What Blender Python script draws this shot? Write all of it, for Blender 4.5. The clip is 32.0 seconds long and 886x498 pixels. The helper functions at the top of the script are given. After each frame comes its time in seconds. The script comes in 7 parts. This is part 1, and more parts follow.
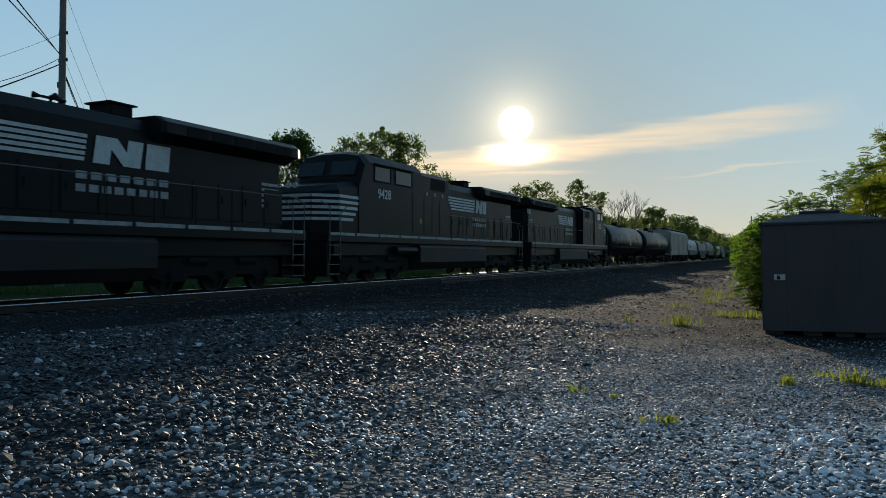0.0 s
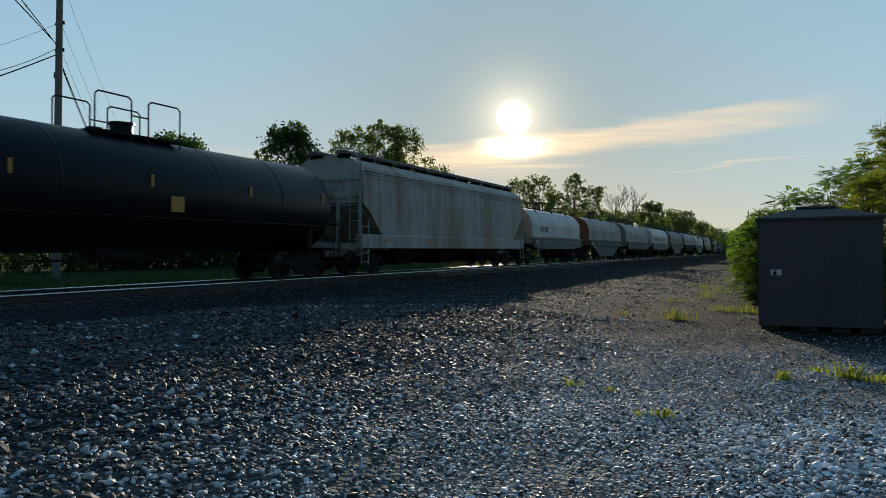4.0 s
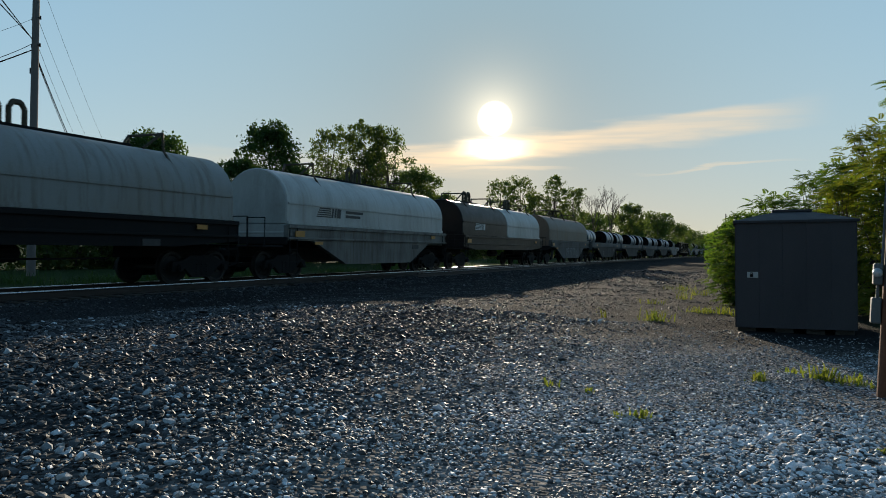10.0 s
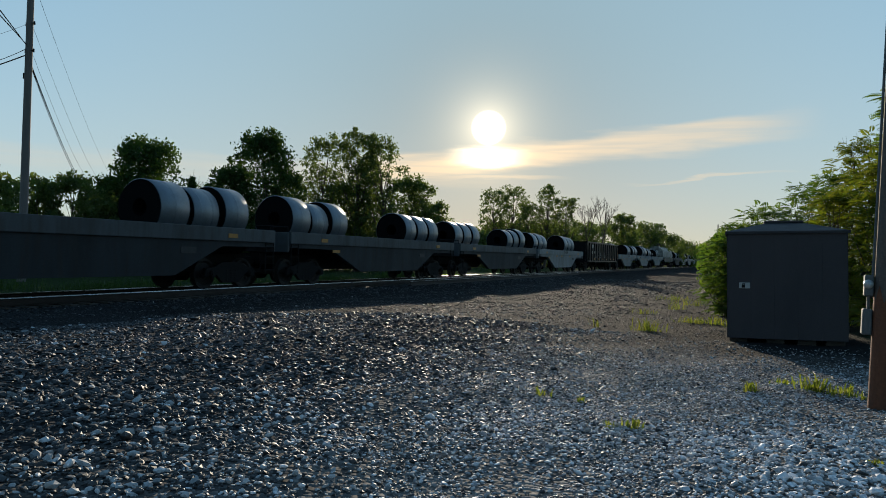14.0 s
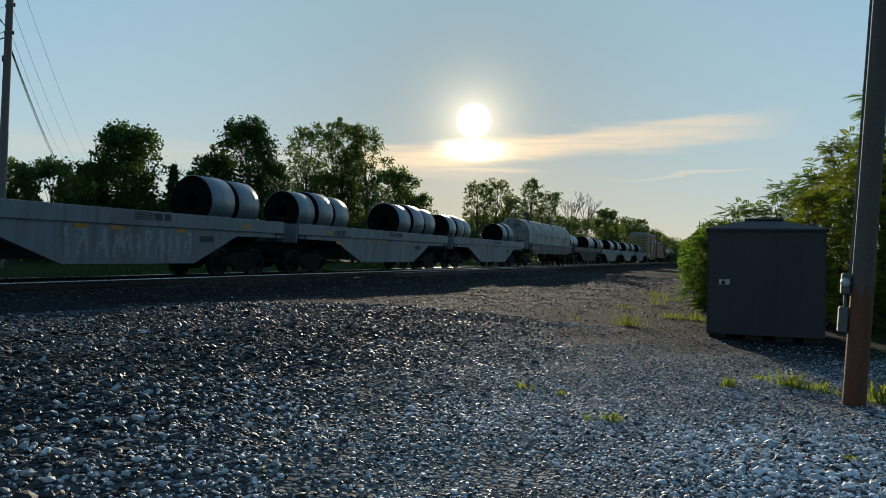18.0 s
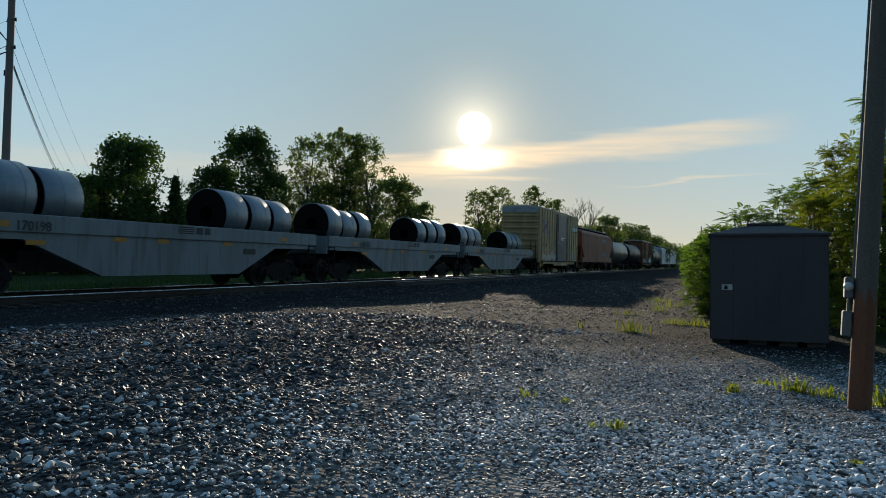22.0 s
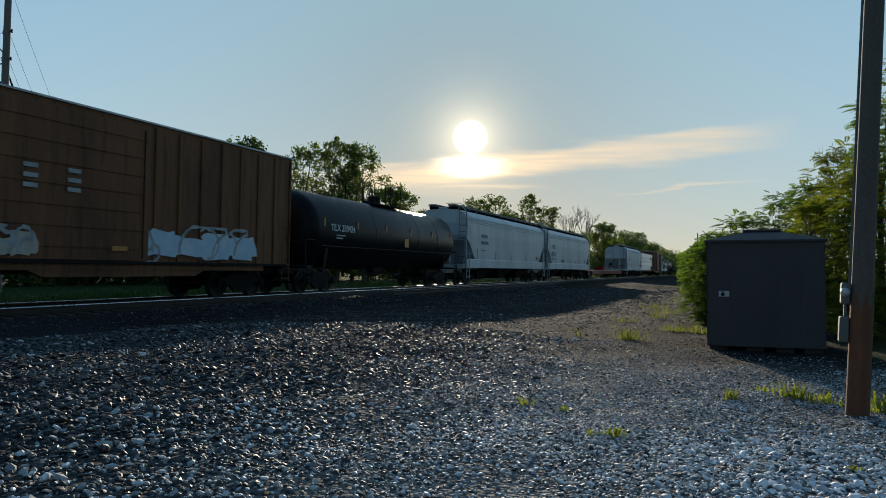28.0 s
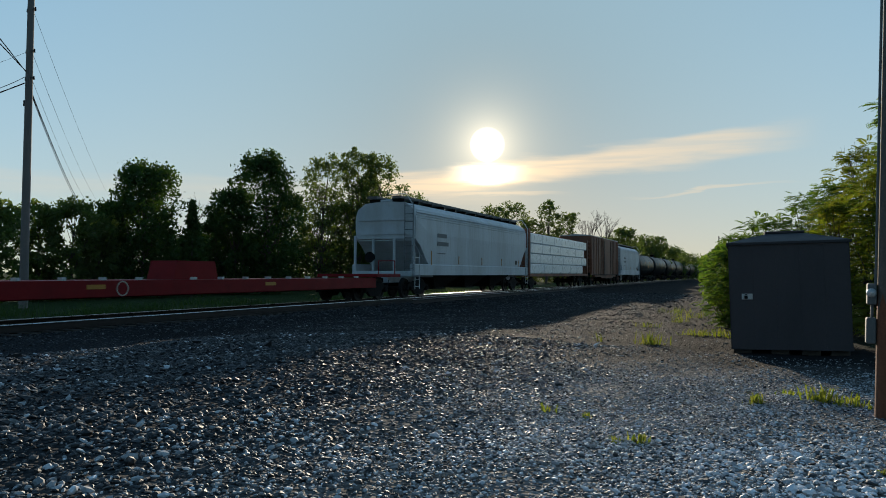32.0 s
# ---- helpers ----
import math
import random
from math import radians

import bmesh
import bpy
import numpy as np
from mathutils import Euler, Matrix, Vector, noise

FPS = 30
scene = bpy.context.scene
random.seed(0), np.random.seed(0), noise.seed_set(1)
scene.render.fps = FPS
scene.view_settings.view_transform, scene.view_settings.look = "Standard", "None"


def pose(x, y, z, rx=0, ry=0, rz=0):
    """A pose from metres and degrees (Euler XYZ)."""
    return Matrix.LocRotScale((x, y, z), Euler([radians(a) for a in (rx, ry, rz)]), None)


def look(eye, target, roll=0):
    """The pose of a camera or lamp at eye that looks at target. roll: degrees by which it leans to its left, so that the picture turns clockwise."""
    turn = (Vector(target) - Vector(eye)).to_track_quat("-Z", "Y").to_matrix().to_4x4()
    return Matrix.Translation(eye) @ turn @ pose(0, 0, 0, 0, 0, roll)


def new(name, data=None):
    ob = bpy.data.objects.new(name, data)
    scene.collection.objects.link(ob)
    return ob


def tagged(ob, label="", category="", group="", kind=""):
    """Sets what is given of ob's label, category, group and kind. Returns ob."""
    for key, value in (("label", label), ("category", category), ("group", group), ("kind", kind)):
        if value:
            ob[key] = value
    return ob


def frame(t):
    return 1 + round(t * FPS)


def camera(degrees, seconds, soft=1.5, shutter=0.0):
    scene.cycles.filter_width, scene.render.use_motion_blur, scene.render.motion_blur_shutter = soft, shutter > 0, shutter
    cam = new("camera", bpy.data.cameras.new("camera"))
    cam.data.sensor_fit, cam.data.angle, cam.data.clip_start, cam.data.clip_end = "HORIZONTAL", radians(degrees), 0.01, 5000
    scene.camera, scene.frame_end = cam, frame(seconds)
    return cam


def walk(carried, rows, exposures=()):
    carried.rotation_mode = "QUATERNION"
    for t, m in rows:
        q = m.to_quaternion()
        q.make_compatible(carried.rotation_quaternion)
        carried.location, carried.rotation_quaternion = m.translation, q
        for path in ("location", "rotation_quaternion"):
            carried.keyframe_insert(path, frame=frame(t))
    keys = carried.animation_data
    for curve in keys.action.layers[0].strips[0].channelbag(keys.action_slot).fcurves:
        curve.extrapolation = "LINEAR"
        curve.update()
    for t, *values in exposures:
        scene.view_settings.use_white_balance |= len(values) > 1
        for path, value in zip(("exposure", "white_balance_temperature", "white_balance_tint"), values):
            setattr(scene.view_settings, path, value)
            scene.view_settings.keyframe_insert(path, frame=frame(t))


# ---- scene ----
EYE, RAIL_Z, TRACK_X, SPEED = 1.55, 0.41, -15.85, 19.57

cam = camera(62.0, 32.0, soft=0.9, shutter=0.08)
TURNS = [
    (0, 90.336, -0.236, 25.138),
    (0.5, 90.195, -0.243, 25.307),
    (1, 90.131, -0.275, 25.371),
    (1.5, 90.138, -0.195, 25.323),
    (2, 90.091, -0.248, 25.209),
    (2.5, 90.032, -0.201, 25.090),
    (3, 89.917, -0.234, 25.012),
    (3.5, 89.775, -0.390, 24.966),
    (5.5, 90.255, -1.066, 24.593),
    (6, 90.285, -0.979, 24.199),
    (6.5, 90.147, -0.643, 23.796),
    (7, 89.732, -0.409, 23.500),
    (7.5, 89.440, -0.256, 23.386),
    (8, 89.425, -0.467, 23.535),
    (8.5, 89.597, -0.742, 23.678),
    (9, 89.832, -0.810, 23.592),
    (9.5, 89.931, -0.853, 23.412),
    (10, 89.881, -0.939, 23.403),
    (10.5, 89.907, -0.939, 23.576),
    (11, 89.974, -1.065, 23.755),
    (11.5, 90.067, -1.303, 23.821),
    (12, 90.071, -1.482, 23.803),
    (12.5, 90.127, -1.521, 23.701),
    (13, 90.334, -1.465, 23.461),
    (13.5, 90.532, -1.281, 23.153),
    (14, 90.557, -1.341, 22.865),
    (14.5, 90.458, -1.373, 22.573),
    (16.5, 90.172, -1.927, 21.699),
    (17, 90.100, -2.008, 21.634),
    (17.5, 90.001, -2.155, 21.598),
    (18, 89.993, -2.233, 21.549),
    (18.5, 89.987, -2.193, 21.497),
    (19, 89.965, -1.992, 21.530),
    (19.5, 89.994, -1.742, 21.637),
    (20, 90.134, -1.557, 21.752),
    (20.5, 90.316, -1.493, 21.848),
    (21, 90.442, -1.453, 21.881),
    (21.5, 90.528, -1.432, 21.804),
    (22, 90.646, -1.573, 21.700),
    (22.5, 90.837, -1.538, 21.609),
    (23, 90.909, -1.640, 21.530),
    (23.5, 90.926, -1.639, 21.458),
    (24, 90.947, -1.677, 21.479),
    (24.5, 90.980, -1.572, 21.486),
    (25, 91.014, -1.298, 21.468),
    (25.5, 91.027, -1.195, 21.421),
    (27.5, 91.151, -1.136, 21.401),
    (28, 91.309, -1.194, 21.467),
    (28.5, 91.497, -1.212, 21.558),
    (29, 91.679, -1.096, 21.737),
    (29.5, 91.809, -0.905, 22.019),
    (30, 91.913, -0.742, 22.368),
    (30.5, 92.011, -0.727, 22.638),
    (31, 92.062, -0.808, 22.813),
    (31.5, 92.041, -0.642, 22.852),
    (32, 91.912, -0.140, 22.984),
]
walk(cam, [(t, pose(0, 0, EYE, a, b, c)) for t, a, b, c in TURNS])

# ---- daylight: a low evening sun beyond the train ----
SUN_EL, SUN_AZ = radians(9.95), radians(19.55)
SUN_DIR = Vector((-math.sin(SUN_AZ) * math.cos(SUN_EL), math.cos(SUN_AZ) * math.cos(SUN_EL), math.sin(SUN_EL)))
scene.view_settings.exposure = 0.0


def make_world():
    world = bpy.data.worlds.new("evening_sky")
    scene.world = world
    world.use_nodes = True
    nt = world.node_tree
    nt.nodes.clear()
    N, K = nt.nodes.new, nt.links.new

    def op(kind, a, b=None, c=None):
        n = N("ShaderNodeMath")
        n.operation = kind
        for i, v in enumerate((a, b, c)):
            if v is None:
                continue
            if isinstance(v, (int, float)):
                n.inputs[i].default_value = v
            else:
                K(v, n.inputs[i])
        return n.outputs[0]

    def smooth(v, lo, hi, a=0.0, b=1.0):
        n = N("ShaderNodeMapRange")
        n.interpolation_type = "SMOOTHSTEP"
        K(v, n.inputs[0])
        for i, q in enumerate((lo, hi, a, b)):
            n.inputs[i + 1].default_value = q
        return n.outputs[0]

    def mixc(fac, a, b):
        n = N("ShaderNodeMix")
        n.data_type = "RGBA"
        K(fac, n.inputs[0])
        for i, v in ((6, a), (7, b)):
            if isinstance(v, tuple):
                n.inputs[i].default_value = (*v, 1)
            else:
                K(v, n.inputs[i])
        return n.outputs[2]

    sky = N("ShaderNodeTexSky")
    sky.sky_type = "NISHITA"
    sky.sun_disc = False
    sky.sun_elevation = SUN_EL
    sky.sun_rotation = -SUN_AZ
    sky.air_density, sky.dust_density, sky.ozone_density = 1.0, 1.2, 2.5
    coord = N("ShaderNodeTexCoord").outputs["Generated"]
    xyz = N("ShaderNodeSeparateXYZ")
    K(coord, xyz.inputs[0])
    az = op("MULTIPLY", op("ARCTAN2", xyz.outputs[0], xyz.outputs[1]), 57.3)
    el = op("MULTIPLY", op("ARCSINE", xyz.outputs[2]), 57.3)
    # thin evening clouds, drawn out along the sky
    pos = N("ShaderNodeCombineXYZ")
    K(op("MULTIPLY", az, 0.07), pos.inputs[0])
    K(op("MULTIPLY", el, 0.55), pos.inputs[1])
    noise_tex = N("ShaderNodeTexNoise")
    K(pos.outputs[0], noise_tex.inputs["Vector"])
    noise_tex.inputs["Scale"].default_value = 1.6
    noise_tex.inputs["Detail"].default_value = 6
    wob = op("SUBTRACT", noise_tex.outputs[0], 0.5)

    def band(level, slope, bend, width, left, right, fade):
        centre = op("ADD", op("MULTIPLY_ADD", az, slope, level), op("MULTIPLY", op("MULTIPLY", az, az), bend))
        off = op("ABSOLUTE", op("ADD", op("SUBTRACT", el, centre), op("MULTIPLY", wob, 2.2)))
        body = smooth(off, width, width * 0.25)
        ends = op("MULTIPLY", smooth(az, left - fade, left + fade), smooth(az, right + fade, right - fade))
        return op("MULTIPLY", body, ends)

    cloud = op("MAXIMUM", band(9.75, 0.115, 0.0, 1.4, -30.0, 1.5, 3.5), op("MULTIPLY", band(6.25, 0.06, 0.0, 0.17, -7.0, 1.0, 3.0), 0.6))
    cloud = op("MAXIMUM", cloud, op("MULTIPLY", band(6.1, 0.0, 0.0, 0.35, -26.0, -15.0, 2.5), 0.5))
    cloud = op("MAXIMUM", cloud, op("MULTIPLY", band(6.2, 0.0, 0.0, 1.3, -60.0, -20.0, 6.0), 0.4))
    # finer streaks within the sheets of cloud
    pos2 = N("ShaderNodeCombineXYZ")
    K(op("MULTIPLY", az, 0.09), pos2.inputs[0])
    K(op("MULTIPLY", el, 1.9), pos2.inputs[1])
    streaks = N("ShaderNodeTexNoise")
    K(pos2.outputs[0], streaks.inputs["Vector"])
    streaks.inputs["Scale"].default_value = 1.3
    streaks.inputs["Detail"].default_value = 5
    cloud = op("MULTIPLY", cloud, smooth(streaks.outputs[0], 0.32, 0.62, 0.68, 1.0))
    towards = N("ShaderNodeVectorMath")
    towards.operation = "DOT_PRODUCT"
    K(coord, towards.inputs[0])
    towards.inputs[1].default_value = SUN_DIR
    ang = op("MULTIPLY", op("ARCCOSINE", op("MINIMUM", towards.outputs["Value"], 1.0)), 57.3)
    near_sun = op("POWER", 2.718, op("MULTIPLY", ang, -0.10))
    cloud_col = mixc(near_sun, (0.62, 0.62, 0.56), (1.7, 1.15, 0.62))
    # the film's soft shoulder: bright air near the sun stays short of white
    dim = N("ShaderNodeVectorMath")
    dim.operation = "SCALE"
    K(sky.outputs[0], dim.inputs[0])
    dim.inputs["Scale"].default_value = 0.165
    under = N("ShaderNodeVectorMath")
    under.operation = "MULTIPLY_ADD"
    K(dim.outputs[0], under.inputs[0])
    under.inputs[1].default_value = (3.4, 3.0, 2.6)
    under.inputs[2].default_value = (1, 1, 1)
    over = N("ShaderNodeVectorMath")
    over.operation = "DIVIDE"
    K(dim.outputs[0], over.inputs[0])
    K(under.outputs[0], over.inputs[1])
    toned = N("ShaderNodeVectorMath")
    toned.operation = "MULTIPLY"
    K(over.outputs[0], toned.inputs[0])
    toned.inputs[1].default_value = (1.30, 1.86, 2.06)
    # the blue deepens near the sun's glare, brightens away from it and falls off behind the camera
    swell = op("MULTIPLY", op("MULTIPLY", op("SUBTRACT", 1.0, op("MULTIPLY", op("POWER", 2.718, op("MULTIPLY", ang, -0.03)), 0.68)), 1.70),
               op("ADD", op("MULTIPLY", smooth(ang, 110.0, 45.0), 0.5), 0.5))
    level_sky = N("ShaderNodeVectorMath")
    level_sky.operation = "SCALE"
    K(toned.outputs[0], level_sky.inputs[0])
    K(swell, level_sky.inputs["Scale"])
    base = mixc(op("MULTIPLY", cloud, 0.74), level_sky.outputs[0], cloud_col)
    # warm air low over the horizon towards the sun
    low = op("MULTIPLY", op("POWER", 2.718, op("MULTIPLY", op("MAXIMUM", el, 0.0), -0.15)), op("POWER", 2.718, op("MULTIPLY", ang, -0.022)))
    base = mixc(op("MULTIPLY", low, 0.95), base, (0.90, 0.69, 0.41))
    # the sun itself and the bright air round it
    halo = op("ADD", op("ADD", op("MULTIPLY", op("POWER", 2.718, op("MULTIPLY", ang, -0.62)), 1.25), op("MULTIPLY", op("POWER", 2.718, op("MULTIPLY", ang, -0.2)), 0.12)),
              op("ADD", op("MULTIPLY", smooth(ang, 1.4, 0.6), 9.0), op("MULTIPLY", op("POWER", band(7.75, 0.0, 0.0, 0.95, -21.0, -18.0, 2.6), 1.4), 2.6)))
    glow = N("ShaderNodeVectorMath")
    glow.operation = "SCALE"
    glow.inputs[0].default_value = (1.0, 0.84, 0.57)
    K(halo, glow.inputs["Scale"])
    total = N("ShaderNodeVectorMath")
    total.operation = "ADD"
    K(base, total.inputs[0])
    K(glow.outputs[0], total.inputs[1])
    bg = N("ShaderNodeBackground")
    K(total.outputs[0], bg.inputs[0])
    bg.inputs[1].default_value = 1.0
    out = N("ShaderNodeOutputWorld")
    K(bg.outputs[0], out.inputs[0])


make_world()
sun_lamp = bpy.data.lights.new("sun", "SUN")
sun_lamp.energy, sun_lamp.angle, sun_lamp.color = 5.0, radians(0.6), (1.0, 0.86, 0.66)
sun_ob = new("sun", sun_lamp)
sun_ob.matrix_world = look(SUN_DIR * 100, (0, 0, 0))

# ---- materials ----
MATS = {}


def paint(name, color, rough=0.6, metal=0.0, dark=0.6, scale=3.0, grime=None, grime_amount=0.45, bump=0.15, fine=60.0, streak=1.0, per_piece=0.0, spec=0.5, runs=None):
    """Procedural surface: base colour, broad stains, fine grain and relief."""
    if name in MATS:
        return MATS[name]
    m = bpy.data.materials.new(name)
    m.use_nodes = True
    nt = m.node_tree
    N, K = nt.nodes.new, nt.links.new
    b = nt.nodes["Principled BSDF"]
    tc = N("ShaderNodeTexCoord").outputs["Object"]
    mp = N("ShaderNodeMapping")
    K(tc, mp.inputs[0])
    mp.inputs["Scale"].default_value = (1, 1, 1 / streak)
    big = N("ShaderNodeTexNoise")
    K(mp.outputs[0], big.inputs["Vector"])
    big.inputs["Scale"].default_value = scale
    big.inputs["Detail"].default_value = 6
    big.inputs["Roughness"].default_value = 0.65
    small = N("ShaderNodeTexNoise")
    K(tc, small.inputs["Vector"])
    small.inputs["Scale"].default_value = fine
    small.inputs["Detail"].default_value = 4
    ramp = N("ShaderNodeMapRange")
    ramp.inputs[1].default_value, ramp.inputs[2].default_value = 0.45, 0.72
    K(big.outputs[0], ramp.inputs[0])
    amount = N("ShaderNodeMath")
    amount.operation = "MULTIPLY"
    K(ramp.outputs[0], amount.inputs[0])
    amount.inputs[1].default_value = grime_amount
    mix = N("ShaderNodeMix")
    mix.data_type = "RGBA"
    K(amount.outputs[0], mix.inputs[0])
    mix.inputs[6].default_value = (*color, 1)
    mix.inputs[7].default_value = (*(grime or [c * dark for c in color]), 1)
    if runs:
        # rain-washed runs of rust down the sheet
        mp2 = N("ShaderNodeMapping")
        K(tc, mp2.inputs[0])
        mp2.inputs["Scale"].default_value = (0.4, 3.2, 0.28)
        run = N("ShaderNodeTexNoise")
        K(mp2.outputs[0], run.inputs["Vector"])
        run.inputs["Scale"].default_value = 1.6
        run.inputs["Detail"].default_value = 7
        run.inputs["Roughness"].default_value = 0.7
        cut = N("ShaderNodeMapRange")
        K(run.outputs[0], cut.inputs[0])
        cut.inputs[1].default_value, cut.inputs[2].default_value = 0.50, 0.64
        cut.inputs[4].default_value = runs[3]
        mixr = N("ShaderNodeMix")
        mixr.data_type = "RGBA"
        K(cut.outputs[0], mixr.inputs[0])
        K(mix.outputs[2], mixr.inputs[6])
        mixr.inputs[7].default_value = (*runs[:3], 1)
        mix = mixr
    grain = N("ShaderNodeMapRange")
    K(small.outputs[0], grain.inputs[0])
    grain.inputs[1].default_value, grain.inputs[2].default_value = 0.25, 0.75
    grain.inputs[3].default_value, grain.inputs[4].default_value = 0.78, 1.18
    mul = N("ShaderNodeVectorMath")
    mul.operation = "SCALE"
    K(mix.outputs[2], mul.inputs[0])
    if per_piece:
        info = N("ShaderNodeObjectInfo") if per_piece > 0 else N("ShaderNodeNewGeometry")
        vary = N("ShaderNodeMapRange")
        K(info.outputs["Random" if per_piece > 0 else "Random Per Island"], vary.inputs[0])
        vary.inputs[3].default_value, vary.inputs[4].default_value = 1 - abs(per_piece), 1 + abs(per_piece)
        both = N("ShaderNodeMath")
        both.operation = "MULTIPLY"
        K(vary.outputs[0], both.inputs[0])
        K(grain.outputs[0], both.inputs[1])
        K(both.outputs[0], mul.inputs["Scale"])
    else:
        K(grain.outputs[0], mul.inputs["Scale"])
    K(mul.outputs[0], b.inputs["Base Color"])
    rr = N("ShaderNodeMapRange")
    K(big.outputs[0], rr.inputs[0])
    rr.inputs[3].default_value, rr.inputs[4].default_value = max(0.03, rough - 0.15), min(1, rough + 0.15)
    K(rr.outputs[0], b.inputs["Roughness"])
    b.inputs["Metallic"].default_value = metal
    b.inputs["Specular IOR Level"].default_value = spec
    if bump:
        bp = N("ShaderNodeBump")
        bp.inputs["Strength"].default_value = bump
        bp.inputs["Distance"].default_value = 0.01
        K(small.outputs[0], bp.inputs["Height"])
        K(bp.outputs[0], b.inputs["Normal"])
    MATS[name] = m
    return m


def leaf_material(name, color, dry, glow=0.33):
    if name in MATS:
        return MATS[name]
    m = bpy.data.materials.new(name)
    m.use_nodes = True
    nt = m.node_tree
    N, K = nt.nodes.new, nt.links.new
    b = nt.nodes["Principled BSDF"]
    out = nt.nodes["Material Output"]
    geo = N("ShaderNodeNewGeometry")
    mix = N("ShaderNodeMix")
    mix.data_type = "RGBA"
    K(geo.outputs["Random Per Island"], mix.inputs[0])
    mix.inputs[6].default_value = (*color, 1)
    mix.inputs[7].default_value = (*dry, 1)
    K(mix.outputs[2], b.inputs["Base Color"])
    b.inputs["Roughness"].default_value = 0.75
    b.inputs["Specular IOR Level"].default_value = 0.2
    tr = N("ShaderNodeBsdfTranslucent")
    gain = N("ShaderNodeVectorMath")
    gain.operation = "MULTIPLY"
    K(mix.outputs[2], gain.inputs[0])
    gain.inputs[1].default_value = (1.9, 2.0, 0.7)
    K(gain.outputs[0], tr.inputs[0])
    mx = N("ShaderNodeMixShader")
    mx.inputs[0].default_value = glow
    K(b.outputs[0], mx.inputs[1])
    K(tr.outputs[0], mx.inputs[2])
    K(mx.outputs[0], out.inputs[0])
    MATS[name] = m
    return m


RUST = (0.16, 0.075, 0.04)
M_BLACK = paint("black_paint", (0.008, 0.008, 0.0095), 0.45, grime=(0.018, 0.017, 0.016), scale=1.6, grime_amount=0.5, spec=0.13)
M_TANK = paint("black_tank_paint", (0.008, 0.009, 0.012), 0.38, grime=(0.018, 0.017, 0.017), scale=0.9, streak=3, bump=0.05, spec=0.10)
M_IRON = paint("dark_iron", (0.012, 0.0115, 0.012), 0.8, grime=(0.024, 0.018, 0.015), scale=6, spec=0.15)
M_STEEL_WHEEL = paint("worn_wheel_steel", (0.03, 0.028, 0.027), 0.6, 0.3, scale=8, spec=0.2)
M_PEELED = paint("peeling_grimy_white_paint", (0.36, 0.34, 0.30), 0.65, grime=(0.075, 0.06, 0.05), scale=1.7, streak=1.6, grime_amount=0.95, runs=(0.10, 0.07, 0.05, 0.7))
M_WHITE = paint("white_car_paint", (0.42, 0.42, 0.41), 0.5, grime=(0.20, 0.18, 0.15), scale=1.1, streak=4, grime_amount=0.5, runs=(0.22, 0.18, 0.14, 0.35))
M_CREAM = paint("cream_car_paint", (0.29, 0.27, 0.23), 0.6, grime=(0.14, 0.09, 0.06), scale=1.3, streak=4, grime_amount=0.75, runs=(0.13, 0.065, 0.04, 0.75))
M_GREYHOOD = paint("grey_hood_paint", (0.22, 0.22, 0.21), 0.55, grime=(0.2, 0.16, 0.12), scale=1.0, streak=3, grime_amount=0.6, runs=(0.12, 0.085, 0.06, 0.6))
M_BROWNHOOD = paint("brown_hood_paint", (0.115, 0.092, 0.078), 0.6, grime=(0.11, 0.075, 0.05), scale=1.2, streak=3, grime_amount=0.7, runs=(0.16, 0.14, 0.12, 0.5))
M_TANHOOD = paint("tan_hood_paint", (0.14, 0.108, 0.082), 0.6, grime=(0.16, 0.10, 0.06), scale=1.0, streak=3, grime_amount=0.75, runs=(0.11, 0.065, 0.04, 0.7))
M_SILLPALE = paint("grimy_pale_frame", (0.17, 0.16, 0.145), 0.65, grime=(0.06, 0.048, 0.04), scale=1.4, streak=3, grime_amount=0.75, runs=(0.08, 0.055, 0.04, 0.7), spec=0.3)
M_SILLGREY = paint("weathered_grey_frame", (0.082, 0.089, 0.096), 0.65, grime=(0.042, 0.034, 0.03), scale=1.5, streak=4, grime_amount=0.7, runs=(0.055, 0.038, 0.03, 0.6), spec=0.3)
M_SILLDARK = paint("dark_grey_frame", (0.034, 0.038, 0.043), 0.7, grime=(0.022, 0.02, 0.019), scale=1.2, streak=4, grime_amount=0.7, runs=(0.04, 0.03, 0.025, 0.5), spec=0.2)
M_SILLWHITE = paint("pale_grey_frame", (0.19, 0.21, 0.225), 0.6, grime=(0.11, 0.095, 0.08), scale=1.2, streak=4, grime_amount=0.55, runs=(0.09, 0.06, 0.045, 0.5))
M_HOPPER = paint("pale_grey_hopper_paint", (0.52, 0.54, 0.565), 0.5, grime=(0.30, 0.285, 0.27), scale=0.8, streak=6, grime_amount=0.5, bump=0.06, runs=(0.36, 0.34, 0.31, 0.45))
M_ORANGE = paint("faded_orange_hopper", (0.29, 0.09, 0.045), 0.65, grime=(0.17, 0.075, 0.05), scale=0.9, streak=4, grime_amount=0.7, runs=(0.09, 0.042, 0.03, 0.65), spec=0.25)
M_TANHOP = paint("rusty_tan_hopper", (0.36, 0.33, 0.29), 0.65, grime=(0.25, 0.11, 0.05), scale=0.9, streak=5, grime_amount=0.85, runs=(0.14, 0.06, 0.035, 0.7))
M_BLUEPATCH = paint("faded_blue_patch", (0.08, 0.12, 0.17), 0.6, scale=3)
M_YELBOX = paint("faded_yellow_boxcar", (0.47, 0.30, 0.13), 0.6, grime=(0.26, 0.15, 0.07), scale=0.9, streak=5, grime_amount=0.75, runs=(0.17, 0.10, 0.06, 0.65))
